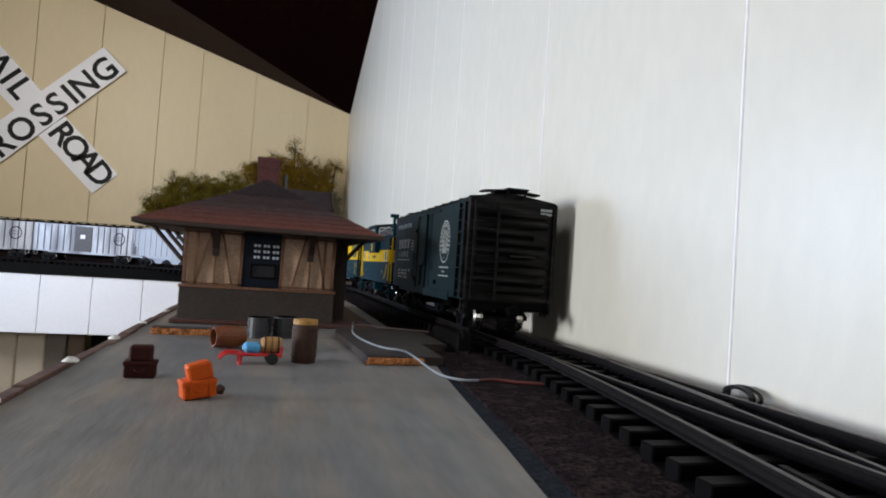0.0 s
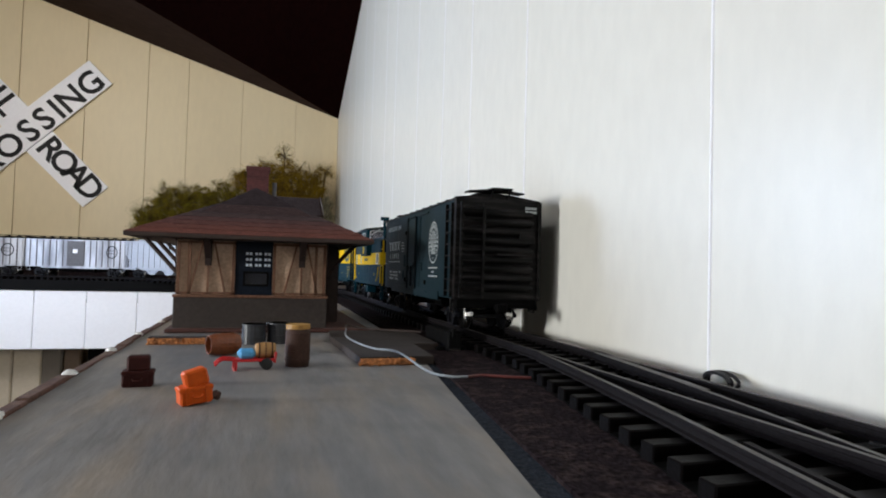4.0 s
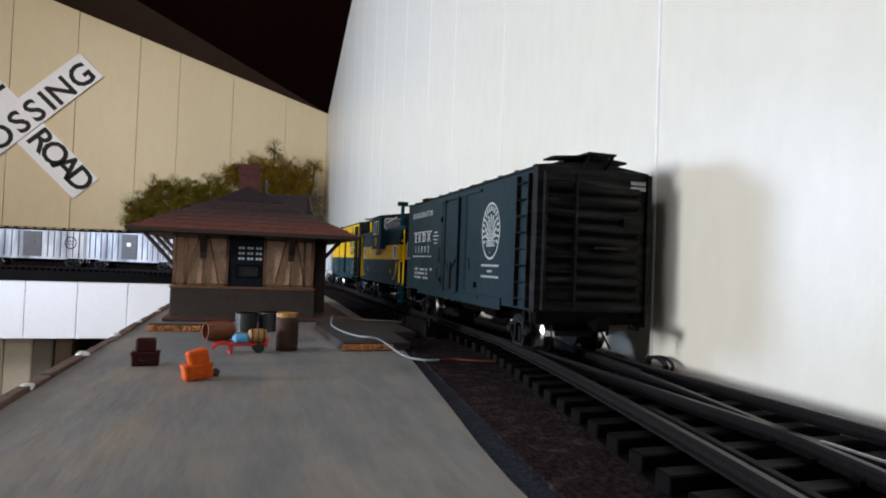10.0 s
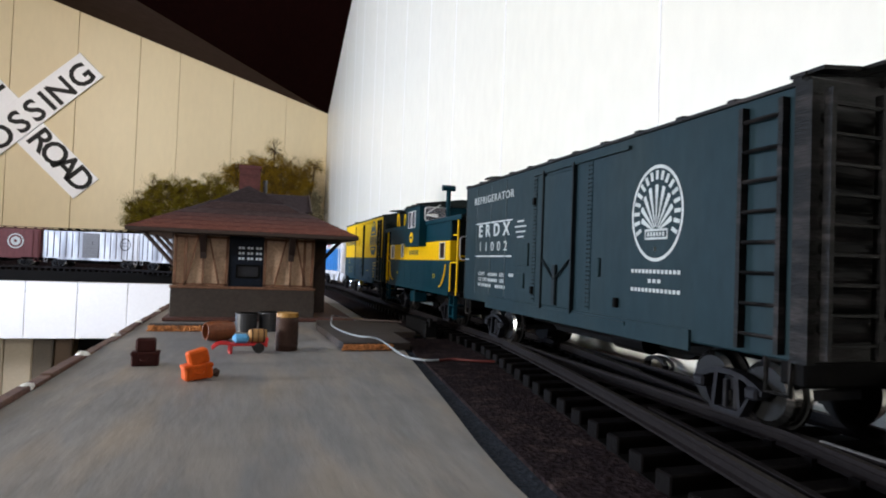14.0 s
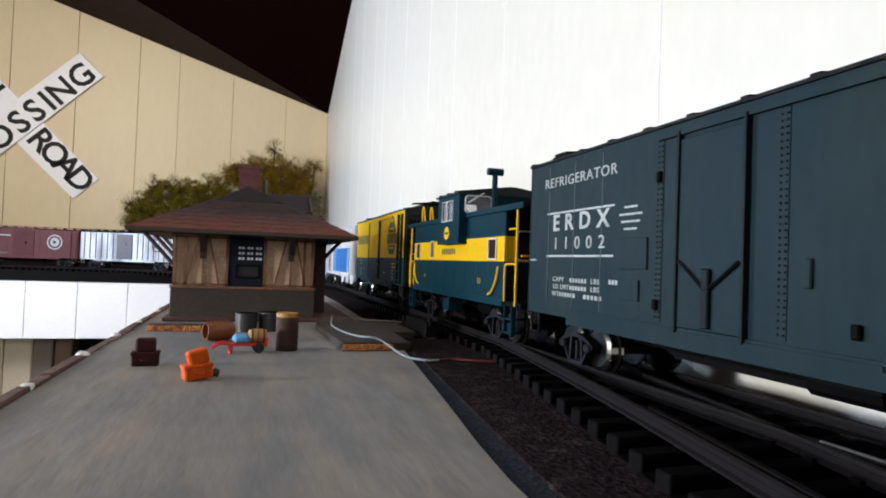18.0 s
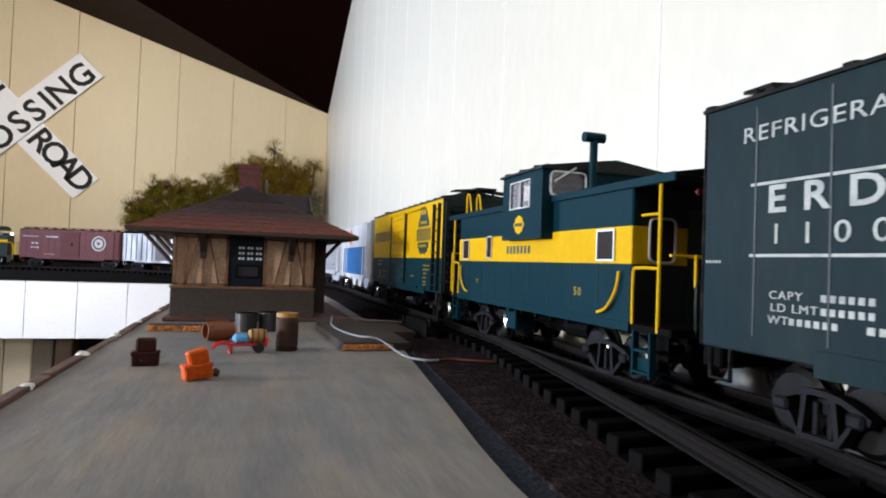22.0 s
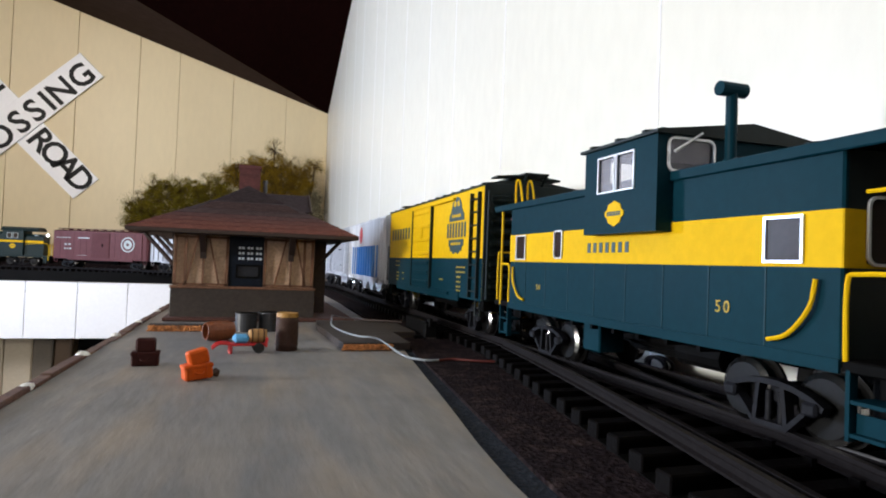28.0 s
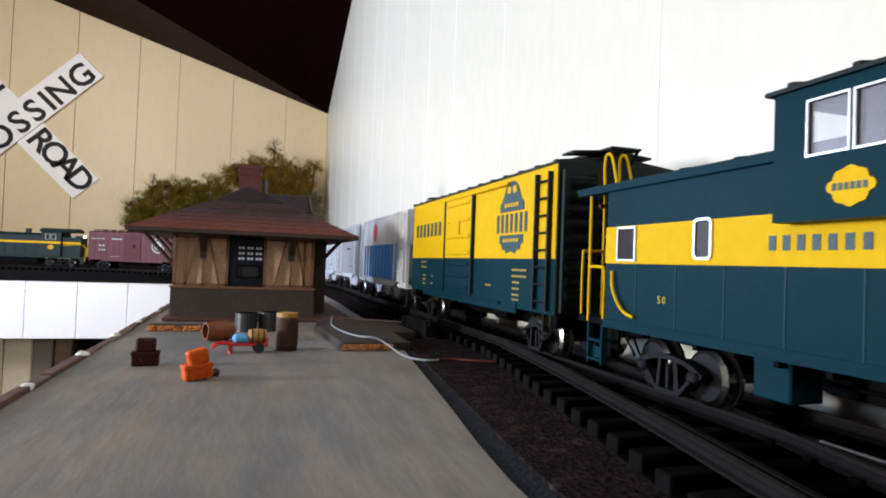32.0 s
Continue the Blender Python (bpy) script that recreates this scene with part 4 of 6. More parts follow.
def caboose():
    """Wide-vision caboose; q is the distance behind the train's head."""
    qc = 0.211
    Y = lambda q: qc - q
    hw, bot, top = 0.0174, 0.0126, 0.0412
    car = thing("caboose", "dark green model caboose with a yellow band and a cupola", "caboose")
    y0, y1 = Y(0.2640), Y(0.1577)
    part("body", box(B(), -hw, hw, y0, y1, bot, top, 0.0003), GREEN_M, car)
    for s in (-1, 1):
        part("yellow_band", box(B(), min(s * hw, s * (hw + 0.00008)), max(s * hw, s * (hw + 0.00008)), y0, y1, 0.0256, 0.0333), YELLOW_M, car, "bright yellow band")
        part("eave_board", box(B(), min(s * hw, s * (hw + 0.0007)), max(s * hw, s * (hw + 0.0007)), Y(0.2755), Y(0.1442), top - 0.0004, top + 0.0014, 0.0002), GREEN_M, car)
        part("sill", box(B(), min(s * hw, s * (hw + 0.0004)), max(s * hw, s * (hw + 0.0004)), y0, y1, bot - 0.0006, bot + 0.0012), GREEN_M, car)
    for y, s in ((y1, 1), (y0, -1)):
        # Dark sheet and door put the shade under the end roof into colour.
        part("end_panel", box(B(), -hw + 0.0008, hw - 0.0008, min(y, y + s * 0.00006), max(y, y + s * 0.00006), bot, top), DKGREEN_M, car, "end wall, its shade put into blackish green")
        part("end_band", box(B(), -hw, hw, min(y, y + s * 0.00014), max(y, y + s * 0.00014), 0.0256, 0.0333), YELLOW_M, car, "yellow band across the end")
        part("end_door", box(B(), -0.0042, 0.0042, min(y, y + s * 0.0004), max(y, y + s * 0.0004), 0.0135, 0.0375, 0.0002), DKGREEN_M, car)
        for x in (0.0105,):
            w = part("end_window", box(B(), x - 0.003, x + 0.003, min(y, y + s * 0.0003), max(y, y + s * 0.0003), 0.0262, 0.0348, 0.0002), INNER_M, car)
            part("window_frame", round_frame("y", y + s * 0.0003, x - 0.0033, x + 0.0033, 0.0259, 0.0352, 0.0004, s * 0.0004), CHROME_M, w, "silver frame")
    for q in np.linspace(0.170, 0.253, 8):
        part("seam", box(B(), hw, hw + 0.00012, Y(q) - 0.00012, Y(q) + 0.00012, bot, 0.0255), CSEAM_M, car)
    bm = prism(B(), gable(hw + 0.0006, top + 0.0006, 0.0030), Y(0.2760), Y(0.1440), "y")
    roof = part("roof", bm, DKGREEN_M, car)
    for q in (0.150, 0.163, 0.176, 0.227, 0.240, 0.253, 0.268):
        part("roof_rib", prism(B(), [(x, z + 0.0004) for x, z in gable(hw + 0.0005, top + 0.0006, 0.0030)], Y(q) - 0.0004, Y(q) + 0.0004, "y"), DKGREEN_M, roof)
    # cupola, wider than the body
    cw = 0.0208
    ya, yb = Y(0.2168), Y(0.1917)
    cup = part("cupola", box(B(), -cw + 0.0009, cw - 0.0009, ya + 0.0009, yb - 0.0009, 0.0316, 0.0330), GREEN_M, car)
    for s in (-1, 1):
        bm = pierced(B(), "x", s * cw, s * (cw - 0.0009), (ya, ya + 0.0008, yb - 0.0008, yb), (0.0316, 0.0375, 0.0497), ((1, 1),)) if s < 0 else pierced(B(), "x", s * cw, s * (cw - 0.0009), (ya, Y(0.2112), Y(0.2053), Y(0.2045), Y(0.1987), yb), (0.0316, 0.0402, 0.0474, 0.0497), ((1, 1), (3, 1)))
        part("cupola_side", bm, GREEN_M, cup)
    for y, d in ((ya, 0.0009), (yb, -0.0009)):
        bm = pierced(B(), "y", y, y + d, (-cw + 0.0009, -0.0150, -0.0050, 0.0050, 0.0150, cw - 0.0009), (0.0316, 0.0420, 0.0482, 0.0506), ((1, 1), (3, 1))) if d > 0 else pierced(B(), "y", y, y + d, (-cw + 0.0009, -0.0186, -0.0085, 0.0085, 0.0186, cw - 0.0009), (0.0316, 0.0428, 0.0489, 0.0506), ((1, 1), (3, 1)))
        part("cupola_end", bm, GREEN_M, cup)
    bm = prism(B(), gable(cw + 0.0008, 0.0494, 0.0030), ya - 0.0010, yb + 0.0010, "y")
    part("cupola_roof", bm, DKGREEN_M, cup)
    for q in (0.195, 0.204, 0.2135):
        part("cupola_rib", prism(B(), [(x, z + 0.0005) for x, z in gable(cw + 0.0008, 0.0494, 0.0030)], Y(q) - 0.0005, Y(q) + 0.0005, "y"), DKGREEN_M, cup)
    for q0, q1 in ((0.1987, 0.2045), (0.2053, 0.2112)):
        for s in (1,):
            part("cupola_window", frame_bm("x", s * cw, Y(q1) - 0.0002, Y(q0) + 0.0002, 0.0400, 0.0476, 0.0003, s * 0.0003), CHROME_M, cup, "silver window frame")
    for q0, q1 in ((0.1987, 0.2045), (0.2053, 0.2112)):
        part("cupola_pane", box(B(), cw - 0.0005, cw - 0.0004, Y(q1), Y(q0), 0.0402, 0.0474), GLAZING_M, cup, "clear window pane, glare put into its pale colour").visible_shadow = False
    for y, s in ((yb, 1),):
        for k in (-1, 1):
            x0, x1 = sorted((k * 0.0083, k * 0.0188))
            w = part("cupola_end_window", round_frame("y", y, x0, x1, 0.0425, 0.0491, 0.00045, s * 0.0004), CHROME_M, cup, "silver window frame")
            part("pane", box(B(), x0 + 0.0003, x1 - 0.0003, y - 0.0003, y - 0.0002, 0.0429, 0.0488), GLAZING_M, w, "clear window pane, glare put into its pale colour").visible_shadow = False
            part("wiper", tube(B(), [(k * 0.0178, y + s * 0.0009, 0.0462), (k * 0.0118, y + s * 0.0009, 0.0500)], 0.0003, 5), CHROME_M, w)
    # smoke stack with a T top
    bm = cyl(B(), (0.0098, Y(0.1860), 0.0425), (0.0098, Y(0.1860), 0.0564), 0.0010, seg=14)
    stack = part("smoke_stack", bm, GREEN_M, car, smooth=False)
    part("stack_cap", cyl(B(), (0.0070, Y(0.1860), 0.0571), (0.0126, Y(0.1860), 0.0571), 0.0013, seg=14), GREEN_M, stack)
    part("stack_base", cyl(B(), (0.0098, Y(0.1860), 0.0425), (0.0098, Y(0.1860), 0.0446), 0.0018, 0.0012, seg=14), GREEN_M, stack)
    # side windows
    for q0, q1, z0, z1 in ((0.1636, 0.1701, 0.0264, 0.0326), (0.2322, 0.2362, 0.0268, 0.0333), (0.2532, 0.2592, 0.0264, 0.0328)):
        w = part("window", box(B(), hw, hw + 0.0002, Y(q1), Y(q0), z0, z1), INNER_M, car)
        part("window_frame", (round_frame if 0.23 < q0 < 0.24 else frame_bm)("x", hw + 0.0002, Y(q1) - 0.0002, Y(q0) + 0.0002, z0 - 0.0003, z1 + 0.0003, 0.0004, 0.0003), CHROME_M, w, "silver frame")
    # end platforms, steps, railings, ladders
    for s, yb_, qe in ((1, y1, 0.1450), (-1, y0, 0.2750)):
        ye = Y(qe)
        # The deck is black in place of the shade that falls there.
        part("platform", box(B(), -hw, hw, min(yb_, ye), max(yb_, ye), bot - 0.0004, bot + 0.0012, 0.0002), UNDER_M, car, "end platform, its shade put into black")
        for x in (1, -1):
            # Black back plate carries the shade inside the step well.
            steps = part("steps", box(B(), min(x * 0.0125, x * 0.0130), max(x * 0.0125, x * 0.0130), min(yb_ + s * 0.0010, yb_ + s * 0.0064), max(yb_ + s * 0.0010, yb_ + s * 0.0064), 0.0042, bot), UNDER_M, car)
            for z in (0.0042, 0.0084):
                part("tread", box(B(), min(x * 0.0130, x * hw), max(x * 0.0130, x * hw), min(yb_ + s * 0.0014, yb_ + s * 0.0060), max(yb_ + s * 0.0014, yb_ + s * 0.0060), z, z + 0.0005), GREEN_M, steps)
            part("riser", box(B(), min(x * 0.0160, x * 0.0163), max(x * 0.0160, x * 0.0163), min(yb_ + s * 0.0014, yb_ + s * 0.0060), max(yb_ + s * 0.0014, yb_ + s * 0.0060), 0.0047, 0.0072), GREEN_M, steps)
            for y in (yb_ + s * 0.0010, yb_ + s * 0.0064):
                part("step_side", box(B(), min(x * 0.0160, x * hw), max(x * 0.0160, x * hw), y - 0.0003, y + 0.0003, 0.0036, bot), GREEN_M, steps)
            part("corner_rail", tube(B(), [(x * 0.0172, ye - s * 0.0042, bot), (x * 0.0172, ye - s * 0.0042, 0.0408)], 0.00040, 6), YELLOW_M, car, "yellow upright")
            part("hand_rail", tube(B(), smooth_path([(x * 0.0173, yb_ + s * 0.0006, bot + 0.001), (x * 0.0173, yb_ + s * 0.0006, 0.0235), (x * 0.0173, yb_ + s * 0.0022, 0.0248), (x * 0.0173, ye - s * 0.0042, 0.0248)], 3), 0.00034, 6), YELLOW_M, car, "yellow hand rail")
        if s > 0:
            part("end_rail", tube(B(), [(0.0172, ye - 0.0010, 0.0272), (-0.0172, ye - 0.0010, 0.0272)], 0.00036, 6), YELLOW_M, car, "yellow end railing")
            part("end_rail", tube(B(), smooth_path([(0.0120, ye, bot), (0.0120, ye, 0.0215), (0.0105, ye, 0.0225), (0.0050, ye, 0.0225), (0.0040, ye, 0.0215), (0.0040, ye, bot)], 3), 0.0004, 6), DKGREEN_M, car, "dark green lower railing")
            for x in (0.0120, 0.0040):
                part("end_post", tube(B(), [(x, ye - 0.0004, 0.0215), (x, ye - 0.0004, 0.0275)], 0.00034, 6), YELLOW_M, car, "yellow railing post")
            part("grab_iron", tube(B(), [(0.0172, ye - 0.0042, 0.0352), (0.0172, yb_ + 0.0030, 0.0352)], 0.0003, 6), YELLOW_M, car, "yellow grab iron")
        else:
            for k in (-1, 1):
                part("end_rail", tube(B(), smooth_path([(k * 0.0165, ye, bot), (k * 0.0165, ye, 0.0270), (k * 0.0150, ye, 0.0284), (k * 0.0045, ye, 0.0284), (k * 0.0040, ye, 0.0272), (k * 0.0040, ye, bot)], 3), 0.00034, 6), YELLOW_M, car, "yellow end railing")
            for x in (0.0072, 0.0112):
                part("roof_ladder_rail", tube(B(), smooth_path([(x, ye, bot), (x, ye, 0.040), (x, ye + s * 0.0004, 0.0495), (x, ye - s * 0.0010, 0.0514), (x, ye - s * 0.0028, 0.0500), (x, ye - s * 0.0050, 0.0436)], 4), 0.00034, 6), YELLOW_M, car, "yellow curved ladder rail")
            for z in np.linspace(0.016, 0.040, 7):
                part("ladder_rung", tube(B(), [(0.0072, ye, z), (0.0112, ye, z)], 0.0003, 5), YELLOW_M, car)
        bm = B()
        bmesh.ops.create_cone(bm, cap_ends=False, segments=20, radius1=0.0026, radius2=0.0026, depth=0.0006, matrix=Matrix.Translation((0.0070, ye + s * 0.0008, 0.0250)) @ Matrix.Rotation(math.pi / 2, 4, "X"))
        wheel = part("brake_wheel", bm, YELLOW_M, car, "yellow brake wheel")
        for k in range(3):
            a = k * math.pi / 3
            part("spoke", tube(B(), [(0.0070 - 0.0026 * math.cos(a), ye + s * 0.0008, 0.0250 - 0.0026 * math.sin(a)), (0.0070 + 0.0026 * math.cos(a), ye + s * 0.0008, 0.0250 + 0.0026 * math.sin(a))], 0.0003, 5), YELLOW_M, wheel)
        part("brake_shaft", tube(B(), [(0.0070, ye, bot), (0.0070, ye + s * 0.0006, 0.0250)], 0.0004, 6), DKGREEN_M, car)
        coupler(car, ye - s * 0.002, s)
        part("curved_grab", tube(B(), smooth_path([(hw + 0.0006, yb_ - s * 0.0034, 0.0240), (hw + 0.0008, yb_ - s * 0.0042, 0.0200), (hw + 0.0008, yb_ - s * 0.0075, 0.0162), (hw + 0.0006, yb_ - s * 0.0112, 0.0150)], 4), 0.00034, 6), YELLOW_M, car, "yellow curved grab iron")
        part("marker_light", cyl(B(), (0.012, ye - s * 0.0004, 0.0392), (0.012, ye + s * 0.0003, 0.0392), 0.0006, seg=10), MARKER_M, car, "red marker light")
        truck(car, yb_ - s * 0.0155, rw=0.0053, base=0.0150)
    underframe(car, 0.108, bot + 0.0002)
    part("battery_box", box(B(), 0.0085, 0.0150, Y(0.2255), Y(0.2185), 0.0055, 0.0125, 0.0003), GREEN_M, car)
    # writing
    x = hw + 0.00014
    name_bars(car, GLETTER_M, x, Y(0.2125), 0.0290, 0.0170, 0.0022, 7)
    lettering("50", 0.0028, YLETTER_M, car, side(x, Y(0.1785), 0.0189), spread=1.35)
    lettering("50", 0.0020, YLETTER_M, car, side(x, Y(0.2448), 0.0189), spread=1.35)
    badge(car, YELLOW_M, cw + 0.0001, Y(0.2050), 0.0356, 0.0028)
    CARS.append((car, qc, 0.0378))


def pierced(bm, axis, f0, f1, us, vs, holes):
    """A wall plate between f0 and f1, cut at us and vs; holes names the (column, row) cells left open."""
    for i in range(len(us) - 1):
        for j in range(len(vs) - 1):
            if (i, j) not in holes:
                a = (min(f0, f1), max(f0, f1), us[i], us[i + 1]) if axis == "x" else (us[i], us[i + 1], min(f0, f1), max(f0, f1))
                box(bm, *a, vs[j], vs[j + 1])
    bmesh.ops.remove_doubles(bm, verts=bm.verts, dist=1e-6)
    return bm


def frame_bm(axis, fixed, a0, a1, z0, z1, w, depth):
    """A rectangular frame of bars with soft corners on an x or y face."""
    bm = B()
    for u0, u1, v0, v1 in ((a0, a1, z0, z0 + w), (a0, a1, z1 - w, z1), (a0, a0 + w, z0 + w, z1 - w), (a1 - w, a1, z0 + w, z1 - w)):
        lo, hi = min(fixed, fixed + depth), max(fixed, fixed + depth)
        if axis == "x":
            box(bm, lo, hi, u0, u1, v0, v1)
        else:
            box(bm, u0, u1, lo, hi, v0, v1)
    return bm


def round_frame(axis, fixed, a0, a1, z0, z1, w, depth):
    """A rectangular frame with rounded corners on an x or y face."""
    r = min(a1 - a0, z1 - z0) * 0.24
    def ring(k):
        pts = []
        for cx, cz, q in ((a1 - r, z1 - r, 0), (a0 + r, z1 - r, 1), (a0 + r, z0 + r, 2), (a1 - r, z0 + r, 3)):
            for i in range(5):
                a = (q + i / 4) * math.pi / 2
                pts.append((cx + (r - k) * math.cos(a), cz + (r - k) * math.sin(a)))
        return pts
    put = (lambda u, v, d: (d, u, v)) if axis == "x" else (lambda u, v, d: (u, d, v))
    bm = B()
    rows = [[bm.verts.new(put(u, v, d)) for u, v in ring(k)] for k, d in ((0, fixed), (0, fixed + depth), (w, fixed + depth), (w, fixed))]
    n = len(rows[0])
    for p, q in zip(rows, rows[1:] + rows[:1]):
        for i in range(n):
            bm.faces.new((p[i], p[(i + 1) % n], q[(i + 1) % n], q[i]))
    return bm


def name_bars(car, mat, x, y, z, w, h, n):
    """A company name as plain bars, one for each letter."""
    step = w / n
    for i in range(n):
        a = y - w / 2 + (i + 0.24) * step
        part("letter_bar", box(B(), x - 0.00005, x + 0.00005, a, a + step * 0.52, z - h / 2, z + h / 2), mat, car)


def badge(car, mat, x, y, z, r):
    """A small round badge with four lobes and a plain bar across it."""
    bm = B()
    n = 32
    vs = []
    for i in range(n):
        a = i * math.tau / n
        k = r * (0.90 + 0.05 * math.cos(8 * a) + (0.14 if abs(math.sin(a)) < 0.30 else 0))
        vs.append((y + k * math.cos(a) * 1.08, z + k * math.sin(a) * 0.98))
    prism(bm, vs, x - 0.0001, x + 0.0001, "x")
    ob = part("badge", bm, mat, car, "yellow badge")
    for i in range(6):
        bm = box(B(), x + 0.0001, x + 0.00018, y - r * 0.85 + i * r * 0.29, y - r * 0.85 + i * r * 0.29 + r * 0.2, z - r * 0.16, z + r * 0.16)
        part("badge_bar", bm, GLETTER_M, ob)


def yellow_boxcar():
    L, qc, hw, top = 0.1425, 0.35875, 0.0172, 0.0510
    Y = lambda q: qc - q
    car = boxcar("boxcar", "yellow and dark green model boxcar with dark green ends", L, YELLOW_M, top, DKGREEN_M, DKGREEN_M, 14, hw=hw, sill_mat=GREEN_M)
    part("green_half", box(B(), hw, hw + 0.0001, -L / 2, L / 2, 0.0122, 0.0265), GREEN_M, car, "dark green lower half")
    part("green_half", box(B(), -hw - 0.0001, -hw, -L / 2, L / 2, 0.0122, 0.0265), GREEN_M, car, "dark green lower half")
    y0, y1 = Y(0.3778), Y(0.3468)
    for z0, z1, m in ((0.0140, 0.0265, GREEN_M), (0.0265, 0.0485, YELLOW_M)):
        door = part("door", box(B(), hw, hw + 0.0008, y0, y1, z0, z1, 0.0002), m, car)
        for z in np.linspace(z0 + 0.002, z1 - 0.002, 4 if m is YELLOW_M else 3):
            part("door_rib", box(B(), hw + 0.0006, hw + 0.0013, y0 + 0.003, y1 - 0.003, z - 0.0008, z + 0.0008, 0.0003), m, door)
    part("door_plate", box(B(), hw + 0.0008, hw + 0.0015, Y(0.3690), Y(0.3600), 0.0340, 0.0405, 0.0003), YELLOW_M, car)
    for y in (y0, y1):
        part("door_post", box(B(), hw, hw + 0.0012, y - 0.0006, y + 0.0006, 0.0135, 0.0490), DKGREEN_M, car)
    part("door_track", box(B(), hw, hw + 0.0013, y0 - 0.002, y1 + 0.030, 0.0484, 0.0494, 0.0002), YELLOW_M, car)
    part("door_track", box(B(), hw, hw + 0.0013, y0 - 0.002, y1 + 0.026, 0.0126, 0.0136, 0.0002), GREEN_M, car)
    ladder("side_ladder", car, DKGREEN_M, "y", hw, Y(0.2975), Y(0.2900), 0.0130, 0.0490, 8, 0.0013)
    ladder("end_ladder", car, DKGREEN_M, "x", L / 2 + 0.0012, hw - 0.0105, hw - 0.0012, 0.0130, 0.0490, 9, 0.0012)
    x = hw + 0.00014
    name_bars(car, GLETTER_M, x, Y(0.4045), 0.0385, 0.0400, 0.0056, 7)
    name_bars(car, GLETTER_M, x, Y(0.3153), 0.0370, 0.0235, 0.0056, 7)
    # badge: arched crown above and pointed plate below the name
    bm = prism(B(), [(Y(0.3153) + u, v) for u, v in ((-0.0085, 0.0405), (0.0085, 0.0405), (0.0085, 0.0428), (0.0072, 0.0436), (0.0060, 0.0450), (0.0046, 0.0475), (0.0026, 0.0490), (0, 0.0496), (-0.0026, 0.0490), (-0.0046, 0.0475), (-0.0060, 0.0450), (-0.0072, 0.0436), (-0.0085, 0.0428))], hw, hw + 0.0002)
    top_ = part("badge", bm, GLETTER_M, car, "dark green crown-shaped badge")
    for s in (-1, 1):
        bm = prism(B(), [(Y(0.3153) + s * u, v) for u, v in ((0.0006, 0.0476), (0.0026, 0.0482), (0.0034, 0.0462), (0.0012, 0.0458))], hw + 0.0002, hw + 0.00026)
        part("badge_mark", bm, YELLOW_M, top_)
    for i in range(5):
        bm = box(B(), hw + 0.0002, hw + 0.00026, Y(0.3153) - 0.0050 + i * 0.0021, Y(0.3153) - 0.0037 + i * 0.0021, 0.0418, 0.0430)
        part("badge_mark", bm, YELLOW_M, top_)
    bm = prism(B(), [(Y(0.3153) + u, v) for u, v in ((-0.0085, 0.0335), (0.0085, 0.0335), (0.0085, 0.0312), (0.0070, 0.0306), (0.0062, 0.0290), (0.0044, 0.0292), (0.0030, 0.0280), (0.0, 0.0287), (-0.0030, 0.0280), (-0.0044, 0.0292), (-0.0062, 0.0290), (-0.0070, 0.0306), (-0.0085, 0.0312))], hw, hw + 0.0002)
    low = part("badge", bm, GLETTER_M, car, "dark green badge plate")
    for i in range(6):
        bm = box(B(), hw + 0.0002, hw + 0.00026, Y(0.3153) - 0.0055 + i * 0.0019, Y(0.3153) - 0.0043 + i * 0.0019, 0.0314, 0.0324)
        part("badge_mark", bm, YELLOW_M, low)
    for q, w, n, zs in ((0.3085, 0.0100, 7, (0.0232, 0.0214)), (0.3105, 0.0050, 3, (0.0196, 0.0178, 0.0160, 0.0146)), (0.332, 0.0050, 4, (0.0180,)), (0.4085, 0.0090, 3, (0.0248, 0.0226)), (0.408, 0.0050, 3, (0.0190, 0.0172, 0.0154)), (0.3960, 0.0030, 2, (0.0190, 0.0160))):
        for z in zs:
            blocks(car, YLETTER_M, Y(q), z, w, 0.0010, n, x=hw + 0.00016)
    CARS.append((car, qc, 0.0525))


